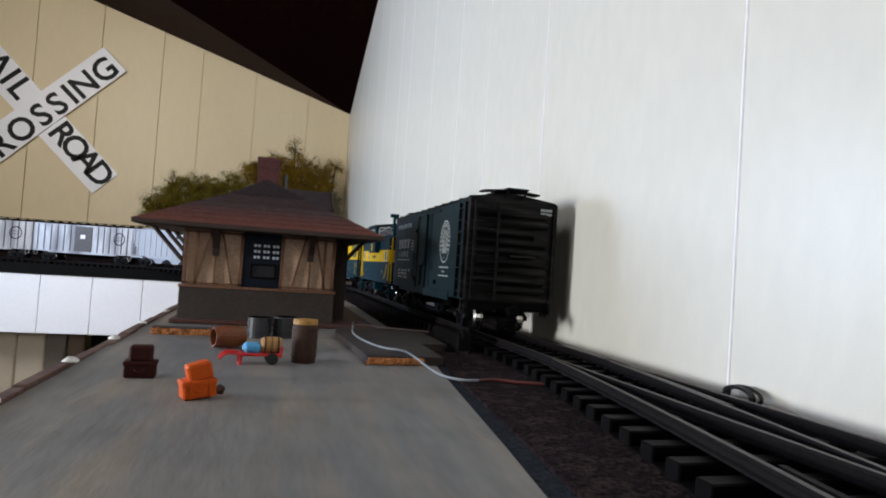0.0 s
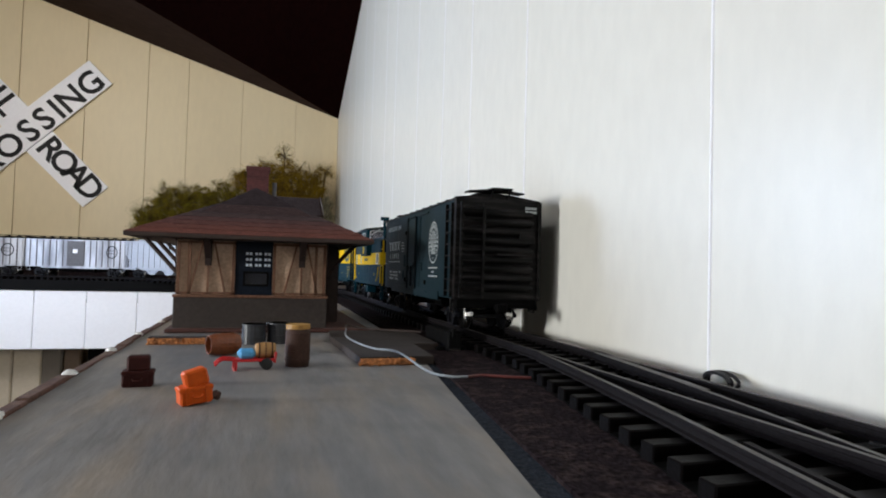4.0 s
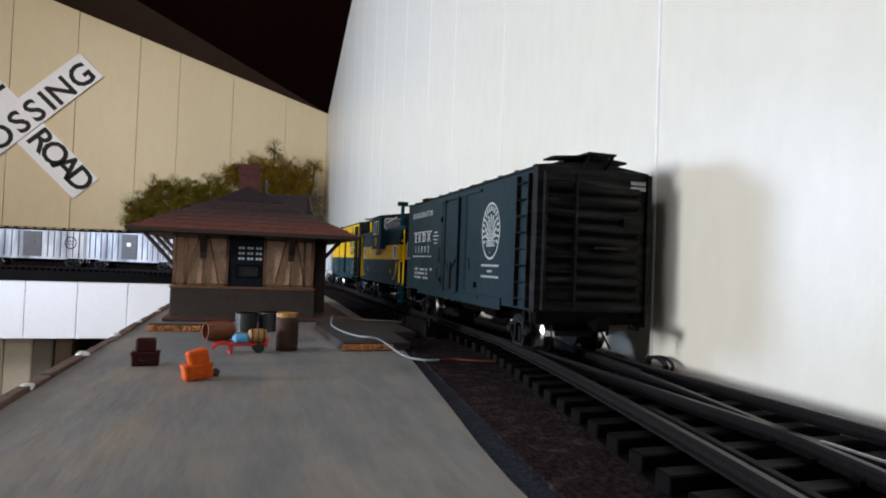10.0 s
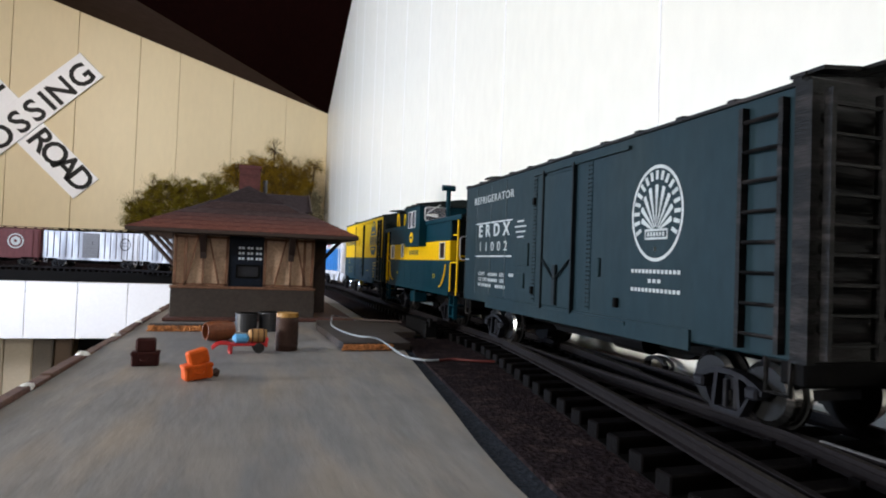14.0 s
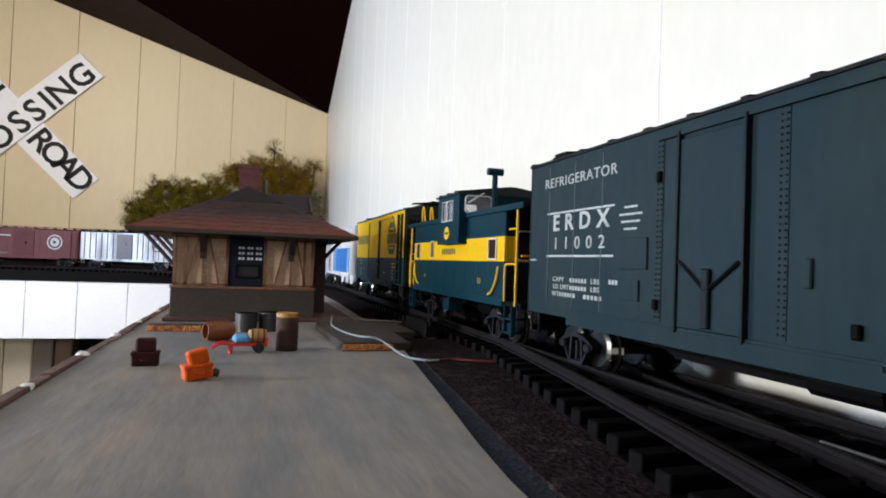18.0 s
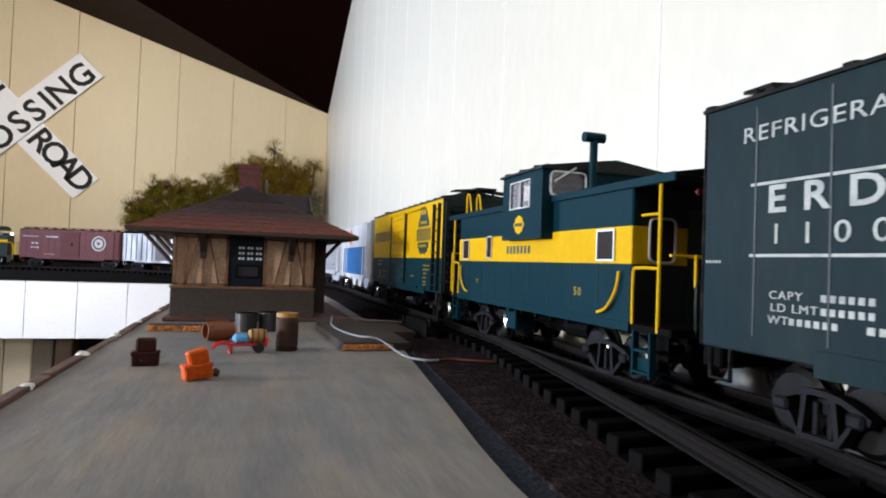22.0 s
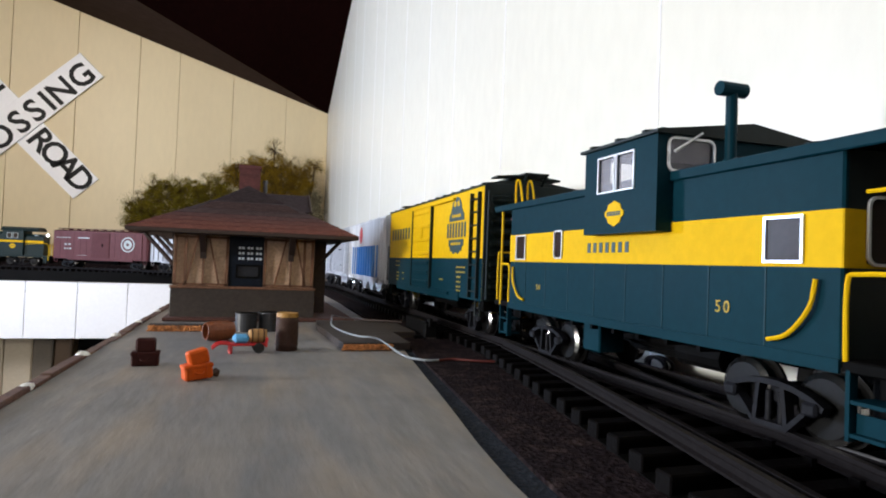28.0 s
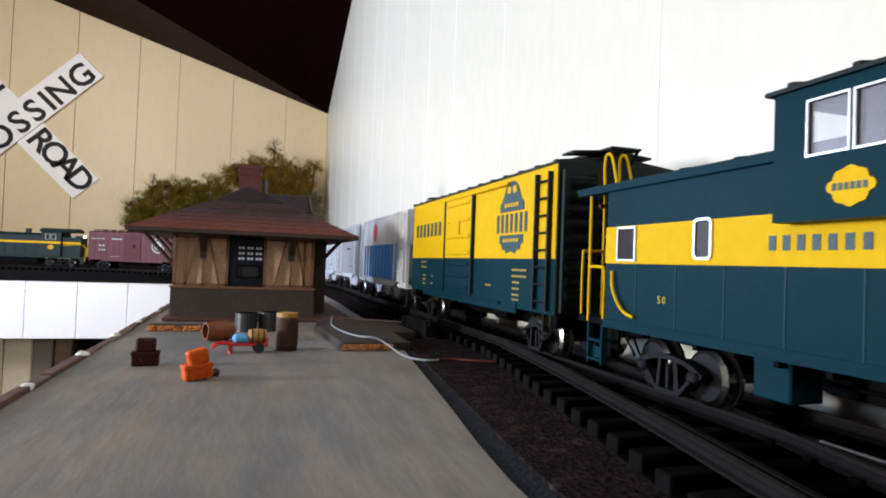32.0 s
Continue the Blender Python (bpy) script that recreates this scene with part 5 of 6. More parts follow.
def hopper(L, qc, label, mat, blue=False):
    """Covered hopper with straight sides, sloping ends and outlet bays."""
    car = thing("hopper_car", label, "freight car", group="hopper cars in the train")
    hw, top = 0.0172, 0.0500
    h = L / 2
    outline = [(-h, 0.0500), (-h, 0.0330), (-h + 0.018, 0.0150), (-h + 0.030, 0.0110), (h - 0.030, 0.0110), (h - 0.018, 0.0150), (h, 0.0330), (h, 0.0500)]
    part("body", prism(B(), outline, -hw, hw, "x"), mat, car)
    part("side_sheet", box(B(), hw, hw + 0.0004, -h + 0.008, h - 0.008, 0.0140, 0.0495, 0.0001), mat, car)
    for s in (-1, 1):
        part("end_frame", frame_bm("x", hw - 0.001, -h if s < 0 else h - 0.010, -h + 0.010 if s < 0 else h, 0.0120, 0.0500, 0.0014, 0.0016), mat, car)
        part("end_brace", tube(B(), [(hw - 0.0005, s * (h - 0.0005), 0.0130), (hw - 0.0005, s * (h - 0.018), 0.0145)], 0.0008, 5), mat, car)
        part("end_sill", box(B(), -hw, hw, min(s * h, s * (h - 0.020)), max(s * h, s * (h - 0.020)), 0.0112, 0.0130), mat, car)
        ladder("side_ladder", car, mat, "y", hw, s * (h - 0.008) - 0.0035, s * (h - 0.008) + 0.0035 if s < 0 else s * (h - 0.008) + 0.0035, 0.0130, 0.0495, 7, 0.0012)
        coupler(car, s * (h - 0.0015), s)
        truck(car, s * (h - 0.0185))
    for y in np.linspace(-h + 0.022, h - 0.022, 11):
        part("side_rib", box(B(), hw + 0.0004, hw + 0.0011, y - 0.0005, y + 0.0005, 0.0145, 0.0490 if not blue else 0.0340), mat if not blue else BLUE_M, car)
    for y in np.linspace(-h + 0.042, h - 0.042, 3):
        part("outlet_bay", prism(B(), [(y - 0.012, 0.0112), (y + 0.012, 0.0112), (y + 0.004, 0.0050), (y - 0.004, 0.0050)], -0.012, 0.012, "x"), mat, car)
    part("roof", prism(B(), gable(hw + 0.0004, top, 0.0014), -h, h, "y"), mat, car)
    part("running_board", box(B(), -0.004, 0.004, -h, h, top + 0.0030, top + 0.0035), mat, car)
    for y in np.linspace(-h + 0.02, h - 0.02, 4):
        part("roof_hatch", cyl(B(), (0.008, y, top + 0.001), (0.008, y, top + 0.0030), 0.004, seg=14), mat, car)
    if blue:
        part("blue_panel", box(B(), hw + 0.0004, hw + 0.0005, qc - 0.5386, qc - 0.4724, 0.0145, 0.0340), BLUE_M, car, "bright blue lower panel")
        bm = B()
        for k in range(4):
            a = k * math.pi / 4
            box(bm, -0.00005, 0.00005, -0.0056, 0.0056, -0.0017, 0.0017, m=Matrix.Translation((hw + 0.0006, qc - 0.5215, 0.0419)) @ Matrix.Rotation(a, 4, "X"))
        part("red_emblem", bm, RED_M, car, "red flower-shaped emblem")
    else:
        name_bars(car, UNDER_M, hw + 0.0012, h - 0.055, 0.0415, 0.034, 0.0034, 6)
        blocks(car, UNDER_M, h - 0.040, 0.0330, 0.018, 0.0016, 6, x=hw + 0.0012)
        blocks(car, UNDER_M, h - 0.030, 0.0200, 0.012, 0.0010, 5, x=hw + 0.0012)
    CARS.append((car, qc, h - 0.0185))


def silver_reefer(qc, door_dark):
    L, hw, top = 0.1385, 0.0172, 0.0510
    car = boxcar("refrigerator_car", "weathered silver model refrigerator car with a dark grey door", L, SILVER_M, top, SILVER_M, UNDER_M, 11, hw=hw)
    car["group"] = "silver cars in the train"
    dm = material("grey_door_paint", (0.085, 0.08, 0.085), 0.5, fine=500, coarse=80, vary=0.25, stain=(0.09, 0.085, 0.085))
    d0, d1 = -0.012, 0.012
    door = part("door", box(B(), hw, hw + 0.0011, d0, d1, 0.0140, 0.0490, 0.0002), dm, car, "dark grey door")
    for z in (0.020, 0.0265, 0.033, 0.040):
        part("door_rib", box(B(), hw + 0.0009, hw + 0.0017, d0 + 0.002, d1 - 0.002, z - 0.0006, z + 0.0006, 0.0002), dm, door)
    part("door_sign", box(B(), hw + 0.0012, hw + 0.0018, -0.0035, 0.0030, 0.0320, 0.0375), WHITE if door_dark else dm, door, "white placard" if door_dark else "")
    for y in list(np.linspace(-L / 2 + 0.006, d0 - 0.006, 6)) + list(np.linspace(d1 + 0.008, L / 2 - 0.008, 6)):
        part("side_seam", box(B(), hw, hw + 0.0007, y - 0.0007, y + 0.0007, 0.0135, 0.0500, 0.0002), dm, car)
    bm = B()
    n = 28
    ring = [[bm.verts.new((hw + 0.0008, 0.0500 + 0.0078 * k * math.cos(i * math.tau / n), 0.0345 + 0.0088 * k * math.sin(i * math.tau / n))) for i in range(n)] for k in (1.0, 0.86)]
    for i in range(n):
        bm.faces.new((ring[0][i], ring[0][(i + 1) % n], ring[1][(i + 1) % n], ring[1][i]))
    part("badge_ring", bm, UNDER_M, car, "dark ring badge")
    blocks(car, UNDER_M, 0.0500, 0.0365, 0.009, 0.0016, 4, x=hw + 0.0008)
    blocks(car, UNDER_M, 0.0500, 0.0325, 0.009, 0.0016, 3, x=hw + 0.0008)
    ladder("side_ladder", car, SILVER_M, "y", hw, L / 2 - 0.009, L / 2 - 0.002, 0.0130, 0.0490, 7, 0.0012)
    CARS.append((car, qc, 0.0505))


def maroon_boxcar():
    L, qc, hw, top = 0.1400, 1.2000, 0.0172, 0.0510
    car = boxcar("boxcar", "faded maroon model boxcar with white lettering", L, MAROON_M, top, MAROON_M, MAROON_M, 13, hw=hw)
    dm = material("maroon_door_paint", (0.085, 0.024, 0.028), 0.6, spec=0.2, fine=500, coarse=60, vary=0.12)
    door = part("door", box(B(), hw, hw + 0.0010, -0.0135, 0.0135, 0.0140, 0.0492, 0.0002), dm, car)
    for z in (0.0225, 0.0315, 0.0405):
        part("door_rib", box(B(), hw + 0.0008, hw + 0.0014, -0.0120, 0.0120, z - 0.0005, z + 0.0005), dm, door)
    part("door_latch", box(B(), hw + 0.001, hw + 0.0018, 0.0025, 0.0040, 0.0300, 0.0345), UNDER_M, door)
    for y in (-0.060, -0.050, -0.040, -0.030, -0.021, 0.021, 0.030, 0.040, 0.050, 0.060):
        part("side_seam", box(B(), hw, hw + 0.0002, y - 0.0003, y + 0.0003, 0.0135, 0.0500), dm, car)
    blocks(car, LETTER_M, -0.0545, 0.0420, 0.022, 0.0018, 5, x=hw + 0.0003)
    blocks(car, LETTER_M, -0.0250, 0.0420, 0.017, 0.0026, 5, x=hw + 0.0003, gap=0.06)
    blocks(car, LETTER_M, -0.0480, 0.0325, 0.011, 0.0036, 2, x=hw + 0.0003)
    blocks(car, LETTER_M, -0.0480, 0.0265, 0.012, 0.0030, 3, x=hw + 0.0003)
    blocks(car, LETTER_M, -0.0270, 0.0175, 0.014, 0.0010, 6, x=hw + 0.0003)
    bm = B()
    n = 28
    for r0, r1 in ((1.0, 0.84), (0.6, 0.2)):
        ring = [[bm.verts.new((hw + 0.00035, 0.0400 + 0.0100 * k * math.cos(i * math.tau / n), 0.0345 + 0.0105 * k * math.sin(i * math.tau / n))) for i in range(n)] for k in (r0, r1)]
        for i in range(n):
            bm.faces.new((ring[0][i], ring[0][(i + 1) % n], ring[1][(i + 1) % n], ring[1][i]))
    part("badge", bm, LETTER_M, car, "pale round badge")
    ladder("side_ladder", car, MAROON_M, "y", hw, L / 2 - 0.009, L / 2 - 0.002, 0.0130, 0.0490, 7, 0.0012)
    CARS.append((car, qc, 0.0515))


def locomotive():
    """Road switcher: short hood to the front, cab, long hood behind."""
    L, qc = 0.1960, 1.3750
    car = thing("diesel_locomotive", "dark green model diesel locomotive with a yellow stripe and lit headlight", "locomotive")
    h = L / 2
    hood, cw = 0.0125, 0.0165
    part("frame_deck", box(B(), -0.0165, 0.0165, -h + 0.004, h - 0.004, 0.0120, 0.0150, 0.0003), LOCO_M, car)
    bm = B()
    prism(bm, [(-hood, 0.0150), (-hood, 0.0415), (-hood + 0.004, 0.0450), (hood - 0.004, 0.0450), (hood, 0.0415), (hood, 0.0150)], 0.060, h - 0.014, "y")
    part("short_hood", bm, LOCO_M, car)
    bm = prism(B(), [(-hood, 0.0150), (-hood, 0.0435), (-hood + 0.004, 0.0470), (hood - 0.004, 0.0470), (hood, 0.0435), (hood, 0.0150)], -h + 0.012, 0.034, "y")
    part("long_hood", bm, LOCO_M, car)
    cab = part("cab", box(B(), -cw, cw, 0.034, 0.060, 0.0150, 0.0490, 0.0004), LOCO_M, car)
    bm = prism(B(), [(-cw - 0.001, 0.0488), (-cw + 0.001, 0.0520), (-0.008, 0.0545), (0.008, 0.0545), (cw - 0.001, 0.0520), (cw + 0.001, 0.0488)], 0.032, 0.078, "y")
    part("cab_roof", bm, LOCO_M, cab)
    for y0, y1 in ((0.040, 0.0455), (0.0475, 0.0530)):
        w = part("cab_window", box(B(), cw, cw + 0.0002, y0, y1, 0.0385, 0.0455), INNER_M, cab)
        part("window_frame", frame_bm("x", cw + 0.0002, y0 - 0.0003, y1 + 0.0003, 0.0382, 0.0458, 0.0005, 0.0004), LETTER_M, w, "silver frame")
    for a, b, x in ((-h + 0.012, 0.034, hood), (0.034, 0.060, cw), (0.060, h - 0.014, hood)):
        part("stripe", box(B(), x, x + 0.0003, a, b, 0.0325, 0.0355), YELLOW_M, car, "yellow stripe")
    for y in np.linspace(-h + 0.02, 0.026, 9):
        part("hood_door_seam", box(B(), hood, hood + 0.0005, y - 0.0004, y + 0.0004, 0.0170, 0.0320), LOCO_M, car)
    badge(car, YELLOW_M, cw + 0.0003, 0.0470, 0.0275, 0.0036)
    part("headlight", cyl(B(), (0, h - 0.0142, 0.0440), (0, h - 0.0120, 0.0440), 0.0014, seg=14), LAMP_M, car, "lit headlight")
    part("number_board", box(B(), 0.0085, hood + 0.0002, h - 0.026, h - 0.021, 0.0425, 0.0440), LETTER_M, car)
    part("exhaust_stack", box(B(), -0.003, 0.003, 0.008, 0.014, 0.0465, 0.0530, 0.0005), LOCO_M, car)
    for s in (-1, 1):
        ye = s * (h - 0.0045)
        part("pilot", box(B(), -0.0165, 0.0165, ye - 0.0008, ye + 0.0008, 0.0045, 0.0150), UNDER_M, car)
        for x in (-0.0160, -0.0050, 0.0050, 0.0160):
            part("end_rail", tube(B(), [(x, ye, 0.0150), (x, ye, 0.0300)], 0.0005, 5), YELLOW_M, car, "yellow handrail post")
        part("end_rail", tube(B(), [(-0.0160, ye, 0.0300), (0.0160, ye, 0.0300)], 0.0005, 5), YELLOW_M, car, "yellow handrail")
        for x in (-1, 1):
            part("hand_rail", tube(B(), smooth_path([(x * 0.0165, ye - s * 0.002, 0.0080), (x * 0.0165, ye - s * 0.002, 0.0290), (x * 0.0165, ye - s * 0.010, 0.0320), (x * 0.0160, s * 0.062, 0.0300)], 4), 0.0004, 5), YELLOW_M, car, "yellow handrail")
            part("steps", box(B(), min(x * 0.012, x * 0.0168), max(x * 0.012, x * 0.0168), ye - s * 0.0055 - 0.0025, ye - s * 0.0055 + 0.0025, 0.0045, 0.0120, 0.0003), LOCO_M, car)
        coupler(car, ye - s * 0.001, s)
        truck(car, s * 0.058, rw=0.0058, base=0.0290)
    part("fuel_tank", box(B(), -0.0135, 0.0135, -0.030, 0.030, 0.0045, 0.0120, 0.001), UNDER_M, car)
    CARS.append((car, qc, 0.058))


caboose()
yellow_boxcar()
hopper(0.1340, 0.5075, "silver model covered hopper with blue panel and red emblem", HOPPER_M, True)
hopper(0.1030, 0.6340, "pale grey model covered hopper", GREYCAR_M)
hopper(0.1395, 0.7630, "pale grey model covered hopper", GREYCAR_M)
silver_reefer(0.9060, True)
silver_reefer(1.0510, False)
maroon_boxcar()
locomotive()


# ---- station ----
TAN_M = material("tan_stucco", (0.54, 0.385, 0.275), 0.85, fine=900, coarse=120, vary=0.18, bump=0.35, stain=(0.29, 0.185, 0.125))
TIMBER_M = material("brown_timber", (0.185, 0.088, 0.050), 0.75, fine=700, coarse=90, vary=0.3, bump=0.3, stain=(0.055, 0.03, 0.022), stretch=(1, 1, 0.3))
STONE_M = material("grey_brown_base_wall", (0.0418, 0.0312, 0.0271), 0.85, fine=700, coarse=70, vary=0.18, bump=0.35, stain=(0.058, 0.052, 0.046))
BRACKET_M = material("dark_brown_bracket", (0.030, 0.015, 0.012), 0.7, fine=700, coarse=90, vary=0.3)
FASCIA_M = material("brown_fascia", (0.042, 0.025, 0.020), 0.75, fine=700, coarse=60, vary=0.2, stretch=(0.3, 1, 1))
BLUEDOOR_M = material("dark_blue_door_paint", (0.008, 0.012, 0.022), 0.5, spec=0.1, fine=700, coarse=90, vary=0.2)
DOORGLASS_M = material("dark_door_glass", (0.02, 0.022, 0.03), 0.12, bump=0, vary=0.1, spec=0.7)
# Pale blue base colour stands for light coming through the door panes.
PANE_M = material("lit_pane_pale_blue", (0.62, 0.70, 0.82), 0.3, bump=0, vary=0.1)
BRICK_M = material("dark_red_brick", (0.090, 0.026, 0.026), 0.85, fine=1500, coarse=300, vary=0.25, bump=0.4, stain=(0.06, 0.022, 0.022), island=0.2)
SLAB_M = material("red_brown_slab", (0.066, 0.022, 0.016), 0.8, fine=700, coarse=90, vary=0.25, stain=(0.085, 0.034, 0.025))
PIPE_M = material("grey_pipe", (0.08, 0.08, 0.085), 0.5)


def shingle_material(name, c):
    """Shingle paint with grain and fine staggered joints."""
    m = material(name, c, 0.9, fine=1300, coarse=260, vary=0.28, bump=0.6, stain=[k * 0.75 for k in c], stain_amount=0.5, spec=0.2)
    t, lk = m.node_tree, m.node_tree.links.new
    bsdf = t.nodes["Principled BSDF"]
    old = bsdf.inputs["Base Color"].links[0].from_socket
    coord, split, join, brick, mul = (t.nodes.new(k) for k in ("ShaderNodeTexCoord", "ShaderNodeSeparateXYZ", "ShaderNodeCombineXYZ", "ShaderNodeTexBrick", "ShaderNodeVectorMath"))
    total = t.nodes.new("ShaderNodeMath")
    lk(coord.outputs["Object"], split.inputs[0])
    lk(split.outputs["X"], total.inputs[0])
    lk(split.outputs["Y"], total.inputs[1])
    lk(total.outputs[0], join.inputs["X"])
    lk(split.outputs["Z"], join.inputs["Y"])
    lk(join.outputs[0], brick.inputs["Vector"])
    brick.inputs["Scale"].default_value, brick.inputs["Brick Width"].default_value, brick.inputs["Row Height"].default_value = 1.0, 0.0021, 0.00072
    brick.inputs["Mortar Size"].default_value, brick.inputs["Mortar Smooth"].default_value = 0.00011, 0.3
    for k, v in (("Color1", 1.08), ("Color2", 0.80), ("Mortar", 0.42)):
        brick.inputs[k].default_value = (v, v, v, 1)
    mul.operation = "MULTIPLY"
    lk(old, mul.inputs[0])
    lk(brick.outputs["Color"], mul.inputs[1])
    lk(mul.outputs[0], bsdf.inputs["Base Color"])
    return m


# One colour for each course, red-brown at the eave to dark grey above.
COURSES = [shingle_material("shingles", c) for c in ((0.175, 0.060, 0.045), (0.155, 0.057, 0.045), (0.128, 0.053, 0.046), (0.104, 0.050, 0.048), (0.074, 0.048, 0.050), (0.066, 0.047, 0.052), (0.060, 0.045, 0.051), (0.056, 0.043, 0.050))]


def station():
    st = thing("railway_station", "small half-timbered model station with a red-brown hip roof", "station")
    X0, X1, Y0, Y1 = -0.0338, 0.0292, 0.303, 0.405
    z0, zs, zt = 0.9954, 1.0092, 1.0335
    part("base_wall", box(B(), X0 - 0.0008, X1 + 0.0008, Y0 - 0.0008, Y1, z0, zs, 0.0003), STONE_M, st, "grey-brown stone base")
    part("wall", box(B(), X0, X1, Y0, Y1, zs, zt), TAN_M, st)
    part("sill_board", box(B(), X0 - 0.0012, X1 + 0.0012, Y0 - 0.0014, Y0 + 0.001, zs - 0.0004, zs + 0.0008, 0.0002), TIMBER_M, st)
    f = Y0 - 0.0009
    def beam(x0, za, x1, zb, w=0.0013):
        d = Vector((x1 - x0, 0, zb - za))
        n = Vector((-d.z, 0, d.x)).normalized() * w * 0.40
        bm = B()
        a, b = Vector((x0, 0, za)), Vector((x1, 0, zb))
        prism(bm, [((v).x, (v).z) for v in (a - n, b - n, b + n, a + n)], f, Y0 + 0.0002, "y")
        part("beam", bm, TIMBER_M, st)
    dl, dr = -0.0100, 0.0057
    zb, zu = zs + 0.0010, zt - 0.0004
    for x in (X0 + 0.0008, X0 + 0.0052, dl - 0.0007, dr + 0.0007, X1 - 0.0046, X1 - 0.0008):
        beam(x, zb, x, zu, 0.0015)
    for a, b in ((X0, dl), (dr, X1)):
        beam(a, zb + 0.0005, b, zb + 0.0005, 0.0012)
        beam(a, zu - 0.0006, b, zu - 0.0006, 0.0012)
        m = (a + b) / 2 + 0.0008
        beam(m, zb, m, zu - 0.009, 0.0011)
        beam(m - 0.0072, zb + 0.001, m - 0.0022, zu, 0.0010)
        beam(m + 0.0070, zb + 0.001, m + 0.0022, zu, 0.0010)
        # carved eave bracket
        bm = prism(B(), [(Y0 - 0.0005, zu - 0.0105), (Y0 - 0.0024, zu - 0.0105), (Y0 - 0.0030, zu - 0.0075), (Y0 - 0.0150, zu + 0.0012), (Y0 - 0.0150, zu + 0.0030), (Y0 - 0.0005, zu + 0.0030)], m - 0.0013, m + 0.0013, "x")
        part("eave_bracket", bm, BRACKET_M, st, "dark brown eave bracket")
    # blue door with a grid of panes
    door = part("door", box(B(), dl, dr, Y0 - 0.0005, Y0 + 0.0012, zs - 0.0003, zt), BLUEDOOR_M, st, "dark blue panelled door")
    panel = part("door_panel", frame_bm("y", Y0 - 0.0004, dl + 0.0034, dr - 0.0016, zs + 0.0048, zs + 0.0112, 0.0008, -0.0008), BLACK_M, door, "black frame of the lower window")
    part("lower_glass", box(B(), dl + 0.0042, dr - 0.0024, Y0 - 0.0007, Y0 - 0.0004, zs + 0.0056, zs + 0.0104), DOORGLASS_M, panel, "dark reflecting glass")
    for i in range(3):
        for j in range(3):
            for k in (-1, 1):
                x, z = -0.0044 + i * 0.0039 + k * 0.00075, 1.0232 + j * 0.0025
                part("pane", box(B(), x - 0.00055, x + 0.00055, Y0 - 0.0007, Y0 - 0.0004, z - 0.00055, z + 0.00055), PANE_M, door)
    # corner brackets at both ends of the front
    for x, s in ((X0, -1), (X1, 1)):
        for y in (Y0 + 0.002, Y0 + 0.034, Y0 + 0.064):
            if s > 0 and 0.33 < y < 0.36:
                continue
            part("eave_bracket", tube(B(), [(x, y, zs + 0.010), (x + s * 0.0155, y, zt + 0.0030)], 0.0009, 4), BRACKET_M, st)
            part("eave_bracket", tube(B(), [(x, y, zs + 0.010), (x + s * 0.0002, y, zt)], 0.0009, 4), BRACKET_M, st)
    # operator's bay on the track side
    part("bay", box(B(), X1, X1 + 0.0090, 0.331, 0.362, z0, zt, 0.0003), BRACKET_M, st, "dark brown bay")
    for y in (0.334, 0.3455):
        part("bay_window", box(B(), X1 + 0.0090, X1 + 0.0092, y, y + 0.009, 1.015, 1.028), INNER_M, st)
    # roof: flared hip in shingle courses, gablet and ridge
    ex0, ex1, ey0, ey1, ez = -0.0512, 0.0476, 0.2840, 0.424, 1.0352
    gx0, gx1, gy0, gy1, gz = -0.0189, 0.0158, 0.330, 0.378, 1.0524
    part("soffit", box(B(), ex0 + 0.001, ex1 - 0.001, ey0 + 0.001, ey1 - 0.001, zt, zt + 0.0012), FASCIA_M, st)
    for a in ((ex0, ex1, ey0, ey0 + 0.0012), (ex0, ex1, ey1 - 0.0012, ey1), (ex0, ex0 + 0.0012, ey0 + 0.0012, ey1 - 0.0012), (ex1 - 0.0012, ex1, ey0 + 0.0012, ey1 - 0.0012)):
        part("fascia", box(B(), *a, zt + 0.0002, ez + 0.0004, 0.0002), FASCIA_M, st)
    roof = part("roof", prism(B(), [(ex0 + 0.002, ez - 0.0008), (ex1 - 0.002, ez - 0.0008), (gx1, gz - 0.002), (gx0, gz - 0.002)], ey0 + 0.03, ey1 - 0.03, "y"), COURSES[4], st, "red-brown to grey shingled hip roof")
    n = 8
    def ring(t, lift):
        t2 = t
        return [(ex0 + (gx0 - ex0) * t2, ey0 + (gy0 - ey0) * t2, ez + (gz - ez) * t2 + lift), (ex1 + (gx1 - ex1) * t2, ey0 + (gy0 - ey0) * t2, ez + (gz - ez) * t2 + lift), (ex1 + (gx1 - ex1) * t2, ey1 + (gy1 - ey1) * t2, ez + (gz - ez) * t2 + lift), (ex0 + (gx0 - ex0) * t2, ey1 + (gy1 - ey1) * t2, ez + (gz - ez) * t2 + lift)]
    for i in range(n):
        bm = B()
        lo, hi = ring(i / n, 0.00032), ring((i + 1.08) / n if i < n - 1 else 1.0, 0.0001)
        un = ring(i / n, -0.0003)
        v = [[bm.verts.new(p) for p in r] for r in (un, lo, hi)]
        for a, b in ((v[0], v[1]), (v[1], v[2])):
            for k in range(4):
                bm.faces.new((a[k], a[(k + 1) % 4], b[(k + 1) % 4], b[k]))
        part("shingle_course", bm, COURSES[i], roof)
    rz, rx = 1.0606, -0.0028
    bm = B()
    prism(bm, [(gx0 - 0.0012, gz - 0.0006), (rx, rz), (gx1 + 0.0012, gz - 0.0006)], gy0 - 0.0012, gy1 + 0.001, "y")
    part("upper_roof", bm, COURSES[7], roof)
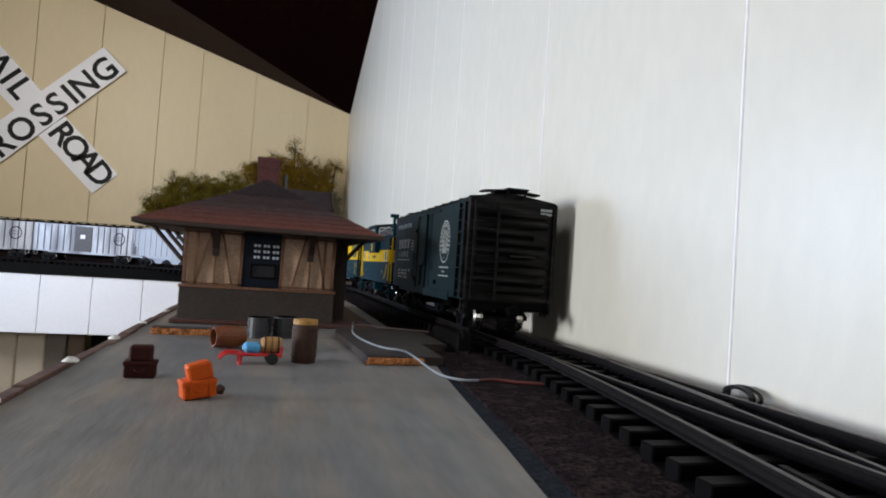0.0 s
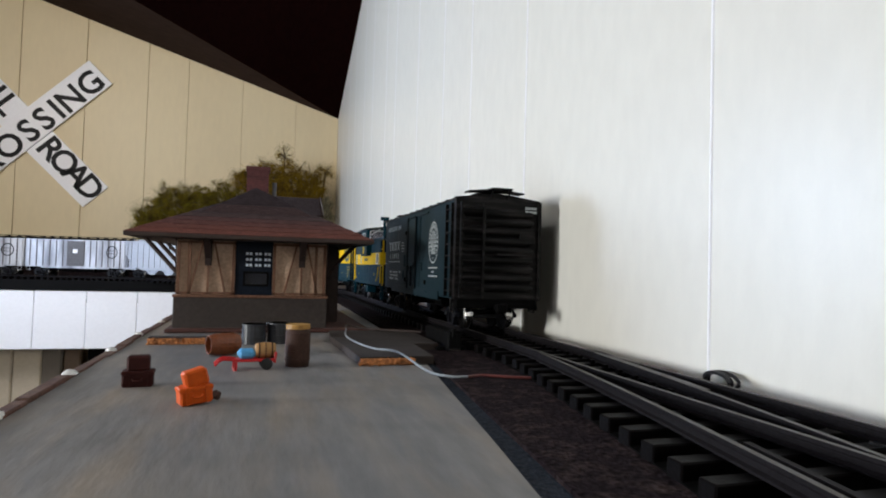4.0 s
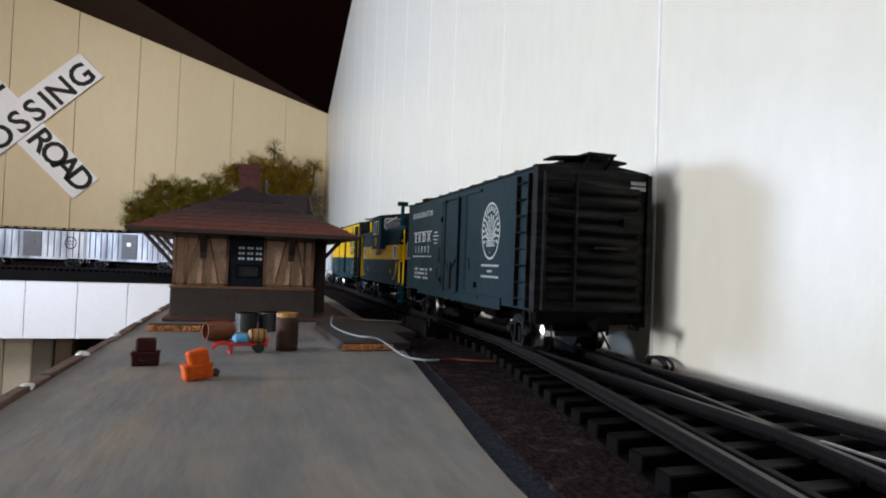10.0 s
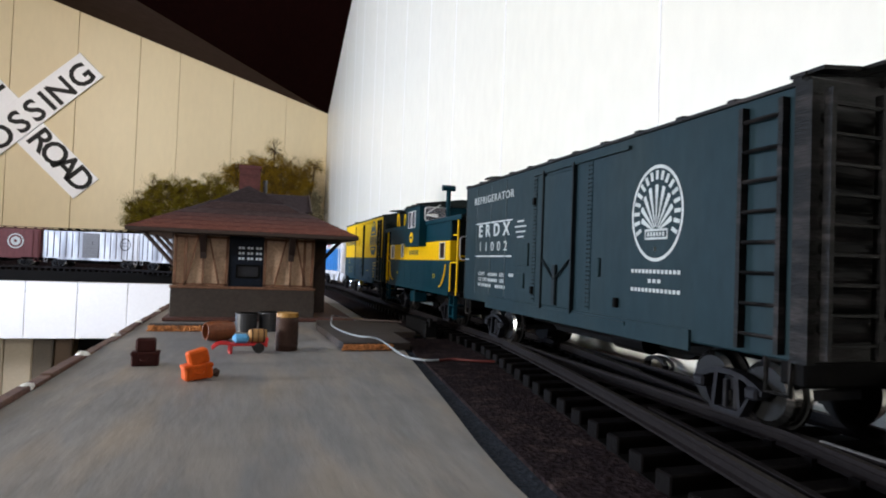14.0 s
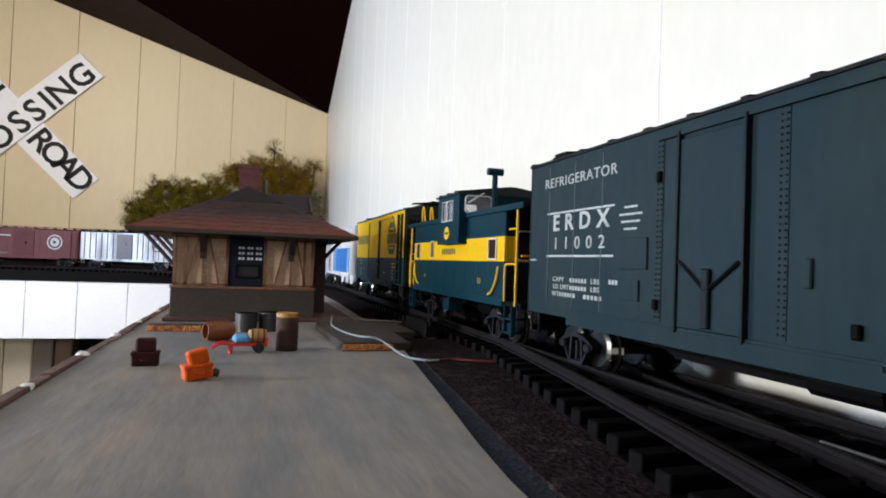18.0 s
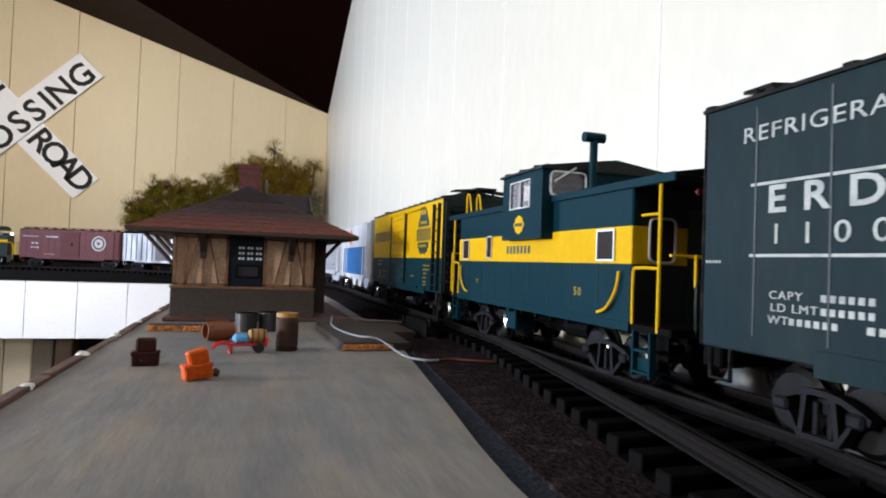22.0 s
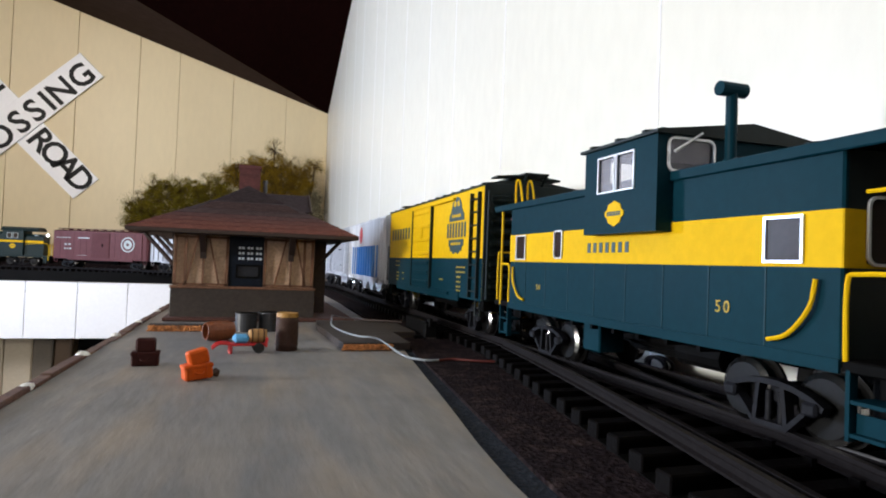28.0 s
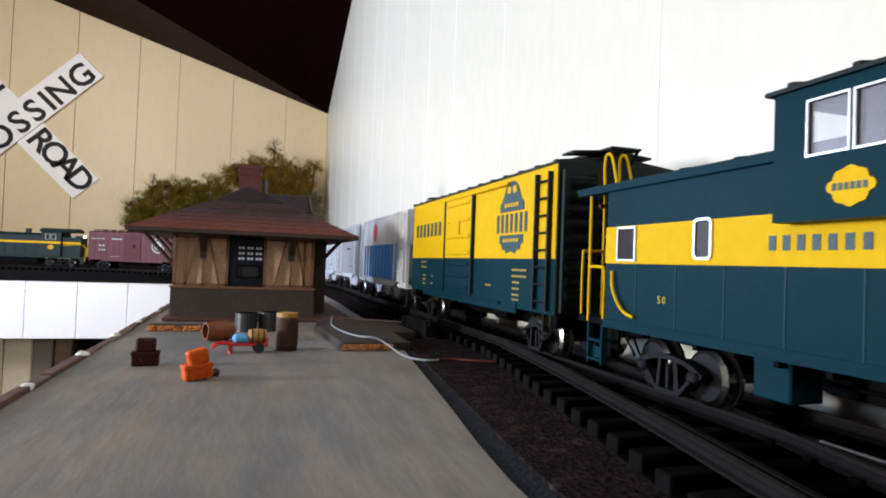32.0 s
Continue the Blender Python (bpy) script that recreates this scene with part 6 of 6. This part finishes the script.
    bm = prism(B(), [(gx0 + 0.001, gz - 0.0002), (rx, rz - 0.0012), (gx1 - 0.001, gz - 0.0002)], gy0 - 0.0015, gy0 - 0.0010, "y")
    part("gablet", bm, shingle_material("gablet_shingles", (0.045, 0.033, 0.038)), roof)
    # cross gable over the bay
    bm = B()
    prism(bm, [(0.328, 1.0485), (0.347, 1.0590), (0.366, 1.0485)], 0.004, 0.0286, "x")
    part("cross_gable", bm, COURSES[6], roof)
    for s in (-1, 1):
        part("barge_board", tube(B(), [(0.0290, 0.347, 1.0592), (0.0290, 0.347 + s * 0.020, 1.0482)], 0.0008, 4), BRACKET_M, roof)
    ch = part("chimney", box(B(), -0.0078, 0.0029, 0.346, 0.356, 1.052, 1.0716), BRICK_M, st, "dark red brick chimney")
    part("chimney_cap", box(B(), -0.0084, 0.0035, 0.3454, 0.3566, 1.0716, 1.0736, 0.0002), BRICK_M, ch)
    rnd = random.Random(3)
    for r in range(13):
        z = 1.0553 + r * 0.00124
        for k in range(4):
            x = -0.0078 + (k + (0.5 if r % 2 else 0)) * 0.0107 / 4
            part("brick", box(B(), x + 0.0001, min(x + 0.0107 / 4 - 0.0001, 0.0029), 0.3458 - rnd.uniform(0, 0.00012), 0.3461, z, z + 0.00105), BRICK_M, ch)
    part("vent_pipe", cyl(B(), (0.0058, 0.352, 1.055), (0.0058, 0.352, 1.0665), 0.0012, seg=10), PIPE_M, st, "grey vent pipe")
    # plinth and cork sheets it stands on
    tagged(part("station_slab", box(B(), -0.0368, 0.0490, 0.2965, 0.43, BASE + 0.0002, 0.9958, 0.0003), SLAB_M), "red-brown slab under the station", "slab")


def cork(name, label, outline, z0, z1, seed, bare=1.0):
    """A cork sheet with a crumbly edge and a painted top."""
    t = thing(name, label, "cork sheet")
    part("sheet", prism(B(), outline, z0, z1 - 0.0003, "z"), CORKTOP_M, t)
    (xa, ya), (xb, yb) = outline[0], outline[1]
    part("cork_edge", box(B(), xa, xa + (xb - xa) * bare, ya - 0.0005, ya + 0.001, z0, z1 - 0.0004), CORK_M, t, "crumbly orange cork edge")
    part("painted_top", prism(B(), [(x * 1.0, y + 0.0002) for x, y in outline], z1 - 0.0003, z1, "z"), CORKTOP_M, t, "grey-brown painted top")
    rnd = random.Random(seed)
    bm = B()
    for i in range(150):
        k = rnd.random() * bare
        bmesh.ops.create_icosphere(bm, subdivisions=1, radius=rnd.uniform(0.00035, 0.0008), matrix=Matrix.Translation((xa + (xb - xa) * k, ya + (yb - ya) * k - 0.0005, rnd.uniform(z0 + 0.0003, z1 - 0.0006))) @ Matrix.Diagonal((1, 0.7, 0.8, 1)))
    tagged(part("crumb_edge", bm, CORK_M, t), kind="stuff")


def barrel(bm, h, r, seg=18, open_end=False, bulge=1.0):
    prof = [(1 - 0.18 * bulge, 0), (1 - 0.07 * bulge, 0.18), (1.0, 0.5), (1 - 0.07 * bulge, 0.82), (1 - 0.16 * bulge, 1.0)]
    rings = [[bm.verts.new((r * k * math.cos(i * math.tau / seg), r * k * math.sin(i * math.tau / seg), h * z)) for i in range(seg)] for k, z in prof]
    if open_end:
        rings += [[bm.verts.new((r * k * math.cos(i * math.tau / seg), r * k * math.sin(i * math.tau / seg), h * z)) for i in range(seg)] for k, z in ((0.74, 1.0), (0.72, 0.15))]
    for u, v in zip(rings, rings[1:]):
        for i in range(seg):
            bm.faces.new((u[i], u[(i + 1) % seg], v[(i + 1) % seg], v[i]))
    bm.faces.new(rings[0][::-1])
    bm.faces.new(rings[-1])
    return bm


BARREL_M = material("brown_barrel_plastic", (0.052, 0.027, 0.020), 0.65, spec=0.2, fine=900, coarse=120, vary=0.2, bump=0.2, stain=(0.04, 0.022, 0.018))
LID_M = material("ochre_barrel_lid", (0.36, 0.19, 0.035), 0.55, fine=900, coarse=120, vary=0.2)
DRUM_M = material("grey_black_drum", (0.022, 0.024, 0.030), 0.4, fine=900, coarse=120, vary=0.2, spec=0.6)
RUST_M = material("orange_brown_barrel", (0.19, 0.052, 0.014), 0.5, fine=900, coarse=120, vary=0.2)
ORANGE_M = material("bright_orange_plastic", (0.56, 0.085, 0.004), 0.6, spec=0.2, fine=900, coarse=120, vary=0.1, bump=0.15)
MAROON_TRUNK_M = material("dark_maroon_plastic", (0.040, 0.010, 0.009), 0.6, spec=0.15, fine=900, coarse=120, vary=0.15, bump=0.15)
CARTRED_M = material("red_cart_plastic", (0.55, 0.012, 0.014), 0.4, fine=900, coarse=120, vary=0.08)
SACK_M = material("light_blue_sack", (0.10, 0.38, 0.72), 0.6, fine=700, coarse=150, vary=0.12, bump=0.2)
CASK_M = material("tan_cask_wood", (0.42, 0.23, 0.08), 0.6, fine=900, coarse=200, vary=0.2, stretch=(0.3, 1, 1))
TYRE_M = material("black_rubber", (0.012, 0.012, 0.013), 0.6)


def props():
    b = thing("barrel", "brown wooden barrel with an ochre lid on the platform", "barrel", pose(0.0122, 0.2070, BASE) @ Matrix.Scale(0.96, 4))
    part("shell", barrel(B(), 0.0118, 0.0038, bulge=0.35), BARREL_M, b, smooth=True)
    for z in (0.0022, 0.0046, 0.0078, 0.0100):
        part("hoop", cyl(B(), (0, 0, z - 0.0003), (0, 0, z + 0.0003), 0.00385, seg=20), BARREL_M, b)
    part("lid", cyl(B(), (0, 0, 0.0114), (0, 0, 0.0128), 0.0037, 0.0036, seg=20), LID_M, b, "ochre lid")
    for x, y, h in ((-0.0008, 0.2605, 0.0074), (0.0082, 0.2625, 0.0077)):
        d = thing("oil_drum", "shiny grey-black oil drum before the station", "drum", pose(x, y, BASE), "drums before the station")
        part("shell", cyl(B(), (0, 0, 0), (0, 0, h), 0.0043, seg=22), DRUM_M, d)
        for z in (0.0004, h * 0.36, h * 0.68, h - 0.0003):
            part("rolling_hoop", cyl(B(), (0, 0, z - 0.0003), (0, 0, z + 0.0003), 0.0045, seg=22), DRUM_M, d)
    t = thing("barrel", "orange-brown barrel lying on its side with an open end", "barrel", pose(-0.0054, 0.2330, BASE + 0.0036, 0, -90, 24) @ Matrix.Scale(0.88, 4))
    part("shell", barrel(B(), 0.0110, 0.0041, open_end=True), RUST_M, t)
    for z in (0.0025, 0.0085):
        part("hoop", cyl(B(), (0, 0, z - 0.0003), (0, 0, z + 0.0003), 0.00405, seg=20, caps=False), RUST_M, t)

    def trunk(at, label, mat, lid_tilt):
        k = thing("travel_trunk", label, "trunk", at)
        part("case", box(B(), -0.0037, 0.0037, -0.0022, 0.0022, 0, 0.0036, 0.0004), mat, k)
        part("lower_lid", box(B(), -0.0039, 0.0039, -0.0024, 0.0024, 0.0030, 0.0042, 0.0003), mat, k)
        part("top_case", box(B(), -0.0027, 0.0027, -0.0018, 0.0020, -0.0006, 0.0034, 0.0005, m=pose(-lid_tilt * 0.00006, 0, 0.0046, 0, lid_tilt, 0)), mat, k)
        for x in (-0.0022, 0.0022):
            part("strap", box(B(), x - 0.0003, x + 0.0003, -0.00255, 0.00255, 0.0002, 0.0043), mat, k)
        part("handle", tube(B(), smooth_path([(-0.0012, -0.0023, 0.0022), (-0.0007, -0.0030, 0.0018), (0.0007, -0.0030, 0.0018), (0.0012, -0.0023, 0.0022)], 3), 0.00025, 5), mat, k)
    trunk(pose(-0.0260, 0.1812, BASE, 0, 0, 4) @ Matrix.Scale(0.91, 4), "dark maroon model travel trunk with a smaller case on top", MAROON_TRUNK_M, 0)
    trunk(pose(-0.0112, 0.1592, BASE + 0.0003, 0, -5, 21) @ Matrix.Scale(0.88, 4), "bright orange model travel trunk with a smaller case on top", ORANGE_M, -10)
    w = tagged(part("pebble", B(), BARREL_M), "small dark brown lump beside the orange trunk", "lump")
    bm = B()
    bmesh.ops.create_icosphere(bm, subdivisions=2, radius=0.0011, matrix=Matrix.Translation((-0.0074, 0.1632, BASE + 0.0009)))
    for v in bm.verts:
        v.co += 0.0004 * noise.noise_vector(v.co * 1200)
    bm.to_mesh(w.data)
    bm.free()
    # red hand cart with a blue sack and a small cask
    c = thing("hand_cart", "bright red two-wheeled hand cart", "cart", pose(-0.0010, 0.2025, BASE, 0, 0, 6) @ Matrix.Scale(0.97, 4))
    part("bed", box(B(), -0.0042, 0.0068, -0.0024, 0.0024, 0.0024, 0.0032, 0.0002), CARTRED_M, c)
    part("headboard", box(B(), 0.0060, 0.0068, -0.0024, 0.0024, 0.0026, 0.0058, 0.0002, m=pose(0, 0, 0, 0, 6, 0)), CARTRED_M, c)
    for y in (-0.0021, 0.0021):
        part("handle", tube(B(), smooth_path([(-0.0040, y, 0.0029), (-0.0070, y, 0.0033), (-0.0086, y, 0.0028), (-0.0098, y, 0.0016)], 4), 0.00042, 6), CARTRED_M, c)
        part("leg", tube(B(), [(-0.0042, y, 0.0027), (-0.0043, y, 0.0000)], 0.0006, 6), CARTRED_M, c)
        part("wheel", cyl(B(), (0.0044, y - 0.0004 if y < 0 else y, 0.0017), (0.0044, y if y < 0 else y + 0.0004, 0.0017), 0.0017, seg=16), TYRE_M, c, "black wheel")
    part("axle", tube(B(), [(0.0044, -0.0024, 0.0017), (0.0044, 0.0024, 0.0017)], 0.0004, 6), CARTRED_M, c)
    s = tagged(part("sack", box(B(), -0.0036, 0.0014, -0.0020, 0.0020, 0.0, 0.0028, 0.0009), SACK_M, at=pose(-0.0010, 0.2025, BASE + 0.0031, 0, 0, 6) @ Matrix.Scale(0.97, 4)), "light blue sack lying on the red hand cart", "sack")
    k = thing("cask", "small tan wooden cask lying on the red hand cart", "cask", pose(0.0003, 0.2027, BASE + 0.0053, 0, 90, 6) @ Matrix.Scale(0.97, 4))
    part("shell", barrel(B(), 0.0056, 0.0023), CASK_M, k, smooth=True)
    for z in (0.0010, 0.0028, 0.0046):
        part("hoop", cyl(B(), (0, 0, z - 0.0002), (0, 0, z + 0.0002), 0.0023, seg=18), BARREL_M, k)


station()
cork("cork_sheet", "orange cork sheet edge before the station", [(-0.0368, 0.2598), (-0.0100, 0.2594), (-0.0100, 0.2640), (-0.0368, 0.2645)], BASE, BASE + 0.0026, 4)
cork("cork_sheet", "orange cork sheet edge with a grey-brown top beside the switch", [(0.0305, 0.2045), (0.0535, 0.2045), (0.0545, 0.2360), (0.0640, 0.2365), (0.0640, 0.2820), (0.0292, 0.2820), (0.0275, 0.2600)], BASE + 0.0002, BASE + 0.0026, 8, 0.72)
props()


# ---- crossing sign, wires, greenery ----
SIGN_M = material("white_enamel_sign", (0.90, 0.90, 0.94), 0.35, fine=300, coarse=20, vary=0.02, bump=0.02, spec=0.5, stain=(0.88, 0.88, 0.92))
INK_M = material("black_sign_letters", (0.008, 0.008, 0.009), 0.4, bump=0, vary=0.1, spec=0.1)


def crossing_sign():
    sg = thing("crossing_sign", "white crossed-board sign with black letters on the cream wall", "sign")
    cx, cz = -0.3890, 1.2415
    half, w = 0.1535, 0.0530
    a1, a2 = 45.6, -45.4
    for ang, y, name in ((a2, WY - 0.0016, "board"), (a1, WY - 0.0044, "board")):
        m = Matrix.Translation((cx, y, cz)) @ Matrix.Rotation(-radians(ang), 4, "Y")
        b = part(name, box(B(), -half, half, -0.0012, 0.0012, -w / 2, w / 2, 0.0004), SIGN_M, sg, at=m)
        face = Matrix(((1, 0, 0, 0), (0, 0, -1, -0.0013), (0, 1, 0, 0), (0, 0, 0, 1)))
        face = face @ Matrix.Translation((0, -0.006 if ang == a1 else 0.003, 0))
        if ang == a1:
            for ch, x in zip("CROSSING", (-0.117, -0.080, -0.039, 0.0, 0.031, 0.057, 0.0855, 0.127)):
                lettering(ch, 0.0535, INK_M, b, face @ Matrix.Translation((x, 0, 0)), "letter", thick=0.0003, bold=0.0011)
        else:
            for ch, x in zip("RAILROAD", (-0.130, -0.100, -0.074, -0.050, 0.0465, 0.0770, 0.1055, 0.135)):
                lettering(ch, 0.0535, INK_M, b, face @ Matrix.Translation((x, 0, 0)), "letter", thick=0.0003, bold=0.0011)
    for ang in (43.5,):
        for k in (-0.021, 0.021):
            part("screw", cyl(B(), (cx + k * 0.0, WY - 0.0064, cz + k), (cx, WY - 0.0050, cz + k), 0.0022, seg=10), SIGN_M, sg)


WIRE_GREY_M = material("pale_grey_wire", (0.24, 0.27, 0.30), 0.45, bump=0.05, vary=0.1)
WIRE_RED_M = material("dull_red_wire", (0.10, 0.018, 0.015), 0.5, bump=0.05, vary=0.1)
WIRE_BROWN_M = material("brown_wire", (0.05, 0.03, 0.025), 0.5, bump=0.05, vary=0.1)
WIRE_BLACK_M = material("black_cable", (0.008, 0.008, 0.010), 0.4, bump=0.05, vary=0.1)


def wires():
    z = BASE + 0.0032
    tagged(part("wire", tube(B(), smooth_path([(0.0355, 0.2760, z + 0.0006), (0.0330, 0.2560, z), (0.0340, 0.2350, z), (0.0375, 0.2190, z), (0.0430, 0.2085, z + 0.0002), (0.0475, 0.1900, BASE + 0.0006), (0.0510, 0.1800, BASE + 0.0007), (0.0560, 0.1790, BASE + 0.0007)], 6), 0.00036, 8), WIRE_GREY_M), "pale grey wire curving over the platform", "wire")
    tagged(part("wire", tube(B(), smooth_path([(0.0560, 0.1790, BASE + 0.0007), (0.0610, 0.1800, BASE + 0.0008), (0.0670, 0.1765, BASE + 0.0008), (0.0735, 0.1745, BASE + 0.0008), (0.0780, 0.1740, BASE + 0.0008)], 6), 0.0004, 8), WIRE_RED_M), "dull red wire running under the rails", "wire")
    tagged(part("wire", tube(B(), smooth_path([(0.0355, 0.2760, z + 0.0006), (0.0375, 0.2870, z + 0.0012), (0.0440, 0.2850, z), (0.0560, 0.2760, z), (0.0660, 0.2700, z)], 6), 0.0004, 8), WIRE_BROWN_M), "thin brown wire leading to the switch machine", "wire")
    # black cable along the wall with one loop, held by a cork scrap
    pts = [(wall_x(y) - 0.0030, y, BASE + 0.0022 + 0.0005 * math.sin(y * 130)) for y in np.linspace(0.33, 0.154, 14)]
    loop = [(wall_x(0.147) - 0.0042 + 0.0014 * math.cos(a * 0.31), 0.1470 + 0.0058 * math.cos(a) * (1 - 0.012 * k), BASE + 0.0040 + 0.0020 * math.sin(a)) for k, a in enumerate(np.linspace(0.2, 0.2 + math.tau * 2.6, 34))]
    tagged(part("cable", tube(B(), smooth_path(pts + loop, 3), 0.00050, 8), WIRE_BLACK_M), "black cable with a small coil lying along the wall", "cable")
    tagged(part("cork_strip", box(B(), 0.1100, 0.1135, 0.1655, 0.1835, BASE + 0.0014, BASE + 0.0030, 0.0005), SLAB_M), "brown cork scrap lying along the foot of the wall", "cork strip")
    sw = thing("switch_machine", "black plastic switch machine beside the turnout", "switch machine")
    part("housing", box(B(), 0.0660, 0.0712, 0.2310, 0.2620, BASE, BASE + 0.0072, 0.0005), BLACK_M, sw)
    part("base_flange", box(B(), 0.0630, 0.0740, 0.2340, 0.2590, BASE, BASE + 0.0016, 0.0003), BLACK_M, sw)
    part("lever", box(B(), 0.0675, 0.0690, 0.2305, 0.2335, BASE + 0.0050, BASE + 0.0085, 0.0003), BLACK_M, sw)
    part("terminal", box(B(), 0.0665, 0.0705, 0.2302, 0.2312, BASE + 0.0004, BASE + 0.0012), STEEL_M, sw, "bright metal terminal")


LEAF_A = material("olive_moss_leaves", (0.155, 0.112, 0.009), 0.85, fine=260, coarse=80, vary=0.6, bump=0, stain=(0.050, 0.028, 0.008), stain_amount=1.0, spec=0.1, leaf=0.75)
LEAF_B = material("yellow_green_leaves", (0.25, 0.155, 0.011), 0.85, fine=260, coarse=85, vary=0.55, bump=0, stain=(0.085, 0.052, 0.012), stain_amount=1.0, spec=0.1, leaf=0.65)
second_streak(LEAF_A, (0.030, 0.015, 0.005), 60.0, (1, 1, 1), 1.0)
second_streak(LEAF_A, (0.25, 0.23, 0.016), 150.0, (1, 1, 1), 0.5)
second_streak(LEAF_B, (0.050, 0.028, 0.009), 75.0, (1, 1, 1), 0.9)
LEAF_C = material("faded_grey_leaves", (0.15, 0.13, 0.075), 0.9, fine=300, coarse=40, vary=0.3, bump=0, stain=(0.10, 0.085, 0.05), spec=0.1)
TWIG_M = material("brown_twigs", (0.06, 0.04, 0.022), 0.9, fine=300, coarse=40, vary=0.3, bump=0)


def bush(name, label, category, mat, seed, blobs, leaves, size, twigs=26):
    """Limbs that fork from the ground and thousands of small leaves in uneven clumps."""
    rnd = random.Random(seed)
    t = thing(name, label, category)
    x0 = sum(b[0] for b in blobs) / len(blobs)
    y0 = sum(b[1] for b in blobs) / len(blobs)
    tips = []
    bm = B()
    for b in blobs:
        base = Vector((x0 + (b[0] - x0) * 0.55, y0, BASE))
        top = Vector((b[0], b[1], b[2]))
        tube(bm, smooth_path([base, base.lerp(top, 0.5) + Vector((rnd.uniform(-0.006, 0.006), rnd.uniform(-0.005, 0.005), 0.004)), top], 4), 0.0016, 5)
        for _ in range(max(3, twigs // len(blobs))):
            d = Vector((rnd.gauss(0, 1), rnd.gauss(0, 0.8), rnd.gauss(0.25, 1))).normalized()
            e = top + Vector((d.x * b[3], d.y * b[4], d.z * b[5])) * rnd.uniform(0.85, 1.3)
            tube(bm, smooth_path([top, top.lerp(e, 0.5) + Vector((0, 0, 0.003)), e], 3), 0.0005, 4)
            tips.append((e, b))
    tagged(part("branches", bm, TWIG_M, t), kind="stuff")
    verts, faces = [], []
    clumps = []
    for b in blobs:
        for _ in range(int(150 * b[6])):
            d = Vector((rnd.gauss(0, 1), rnd.gauss(0, 1), rnd.gauss(0, 1))).normalized() * rnd.uniform(0.45, 1.0)
            c = Vector((b[0] + d.x * b[3], min(b[1] + d.y * b[4], WY - 0.004), b[2] + d.z * b[5]))
            clumps.append((c, rnd.uniform(0.30, 1.0) * 0.0075))
    fringe = [(e, rnd.uniform(0.4, 1.0) * 0.010) for e, b in tips]
    for _ in range(leaves):
        c, r = rnd.choice(fringe if rnd.random() < 0.07 else clumps)
        p = c + Vector((rnd.gauss(0, 1), rnd.gauss(0, 1), rnd.gauss(0, 1))) * r * 0.6
        p.y = min(p.y, WY - 0.002)
        if p.z < BASE:
            continue
        u = Vector((rnd.gauss(0, 1), rnd.gauss(0, 1), rnd.gauss(0, 1))).normalized() * size * rnd.uniform(0.5, 1.3)
        v = u.orthogonal().normalized() * size * rnd.uniform(0.25, 0.6)
        k = len(verts)
        w = u.cross(v).normalized() * size * 0.25
        verts += [p - u, p + v + w, p + u, p - v + w]
        faces.append((k, k + 1, k + 2, k + 3))
    me = bpy.data.meshes.new("leaves")
    me.from_pydata([tuple(q) for q in verts], [], faces)
    me.materials.append(mat)
    ob = new("leaves", me)
    ob.parent = t
    tagged(ob, kind="stuff")


crossing_sign()
wires()
bush("bush", "dense olive-green mossy bush on the shelf in the corner", "bush", LEAF_A, 11, [(-0.178, 1.115, 1.085, 0.026, 0.025, 0.032, 1.2), (-0.145, 1.115, 1.116, 0.034, 0.028, 0.038, 1.6), (-0.105, 1.12, 1.118, 0.032, 0.028, 0.036, 1.5), (-0.065, 1.12, 1.122, 0.032, 0.026, 0.040, 1.4), (-0.030, 1.12, 1.105, 0.036, 0.028, 0.040, 1.4)], 150000, 0.0009, 90)
bush("tree", "airy yellow-green model tree in the corner", "tree", LEAF_B, 12, [(-0.028, 1.13, 1.165, 0.030, 0.022, 0.022, 1.0), (0.008, 1.13, 1.175, 0.034, 0.024, 0.030, 1.3), (0.045, 1.13, 1.168, 0.036, 0.024, 0.036, 1.6), (0.078, 1.13, 1.155, 0.030, 0.024, 0.040, 1.4), (0.030, 1.13, 1.135, 0.040, 0.024, 0.030, 1.2), (0.032, 1.13, 1.212, 0.012, 0.008, 0.018, 0.05), (0.104, 1.13, 1.190, 0.014, 0.008, 0.014, 0.06)], 95000, 0.0010, 150)
bush("bush", "faded grey-green bush against the white wall", "bush", LEAF_C, 13, [(0.100, 1.12, 1.10, 0.022, 0.035, 0.050, 1.2), (0.085, 1.08, 1.06, 0.028, 0.04, 0.04, 1.0)], 18000, 0.0013, 40)


# ---- everything that moves ----
def motions():
    times = [t for t, _ in S_ROWS]
    for car, q, half in CARS:
        rows = []
        for t, s in S_ROWS:
            if q < 0.1:   # the first car runs ahead by the slack of its coupler
                s -= float(np.interp(t, (20, 22, 23, 24, 26), (0, 0.0028, 0.0034, 0.0044, 0.0048)))
            a, b = path(s + q - half)[0], path(s + q + half)[0]
            d, c = a - b, (a + b) / 2
            rows.append((t, pose(c.x, c.y, 1.0, 0, 0, math.degrees(math.atan2(-d.x, d.y)))))
        walk(car, rows)
    # wheels: a row for every 70 degrees of turn
    ss = [-s for _, s in S_ROWS]
    for w, o, r in WHEELS:
        n = int(math.ceil((ss[-1] - ss[0]) / (r * radians(70))))
        rows = [(0.0, pose(0, o, r))]
        for i in range(n + 1):
            s = ss[1] + (ss[-1] - ss[1]) * i / n
            t = 5.5 if i == 0 else float(np.interp(s, ss[1:], times[1:]))
            rows.append((t, pose(0, o, r, -math.degrees((s - ss[0]) / r))))
        walk(w, rows)


motions()
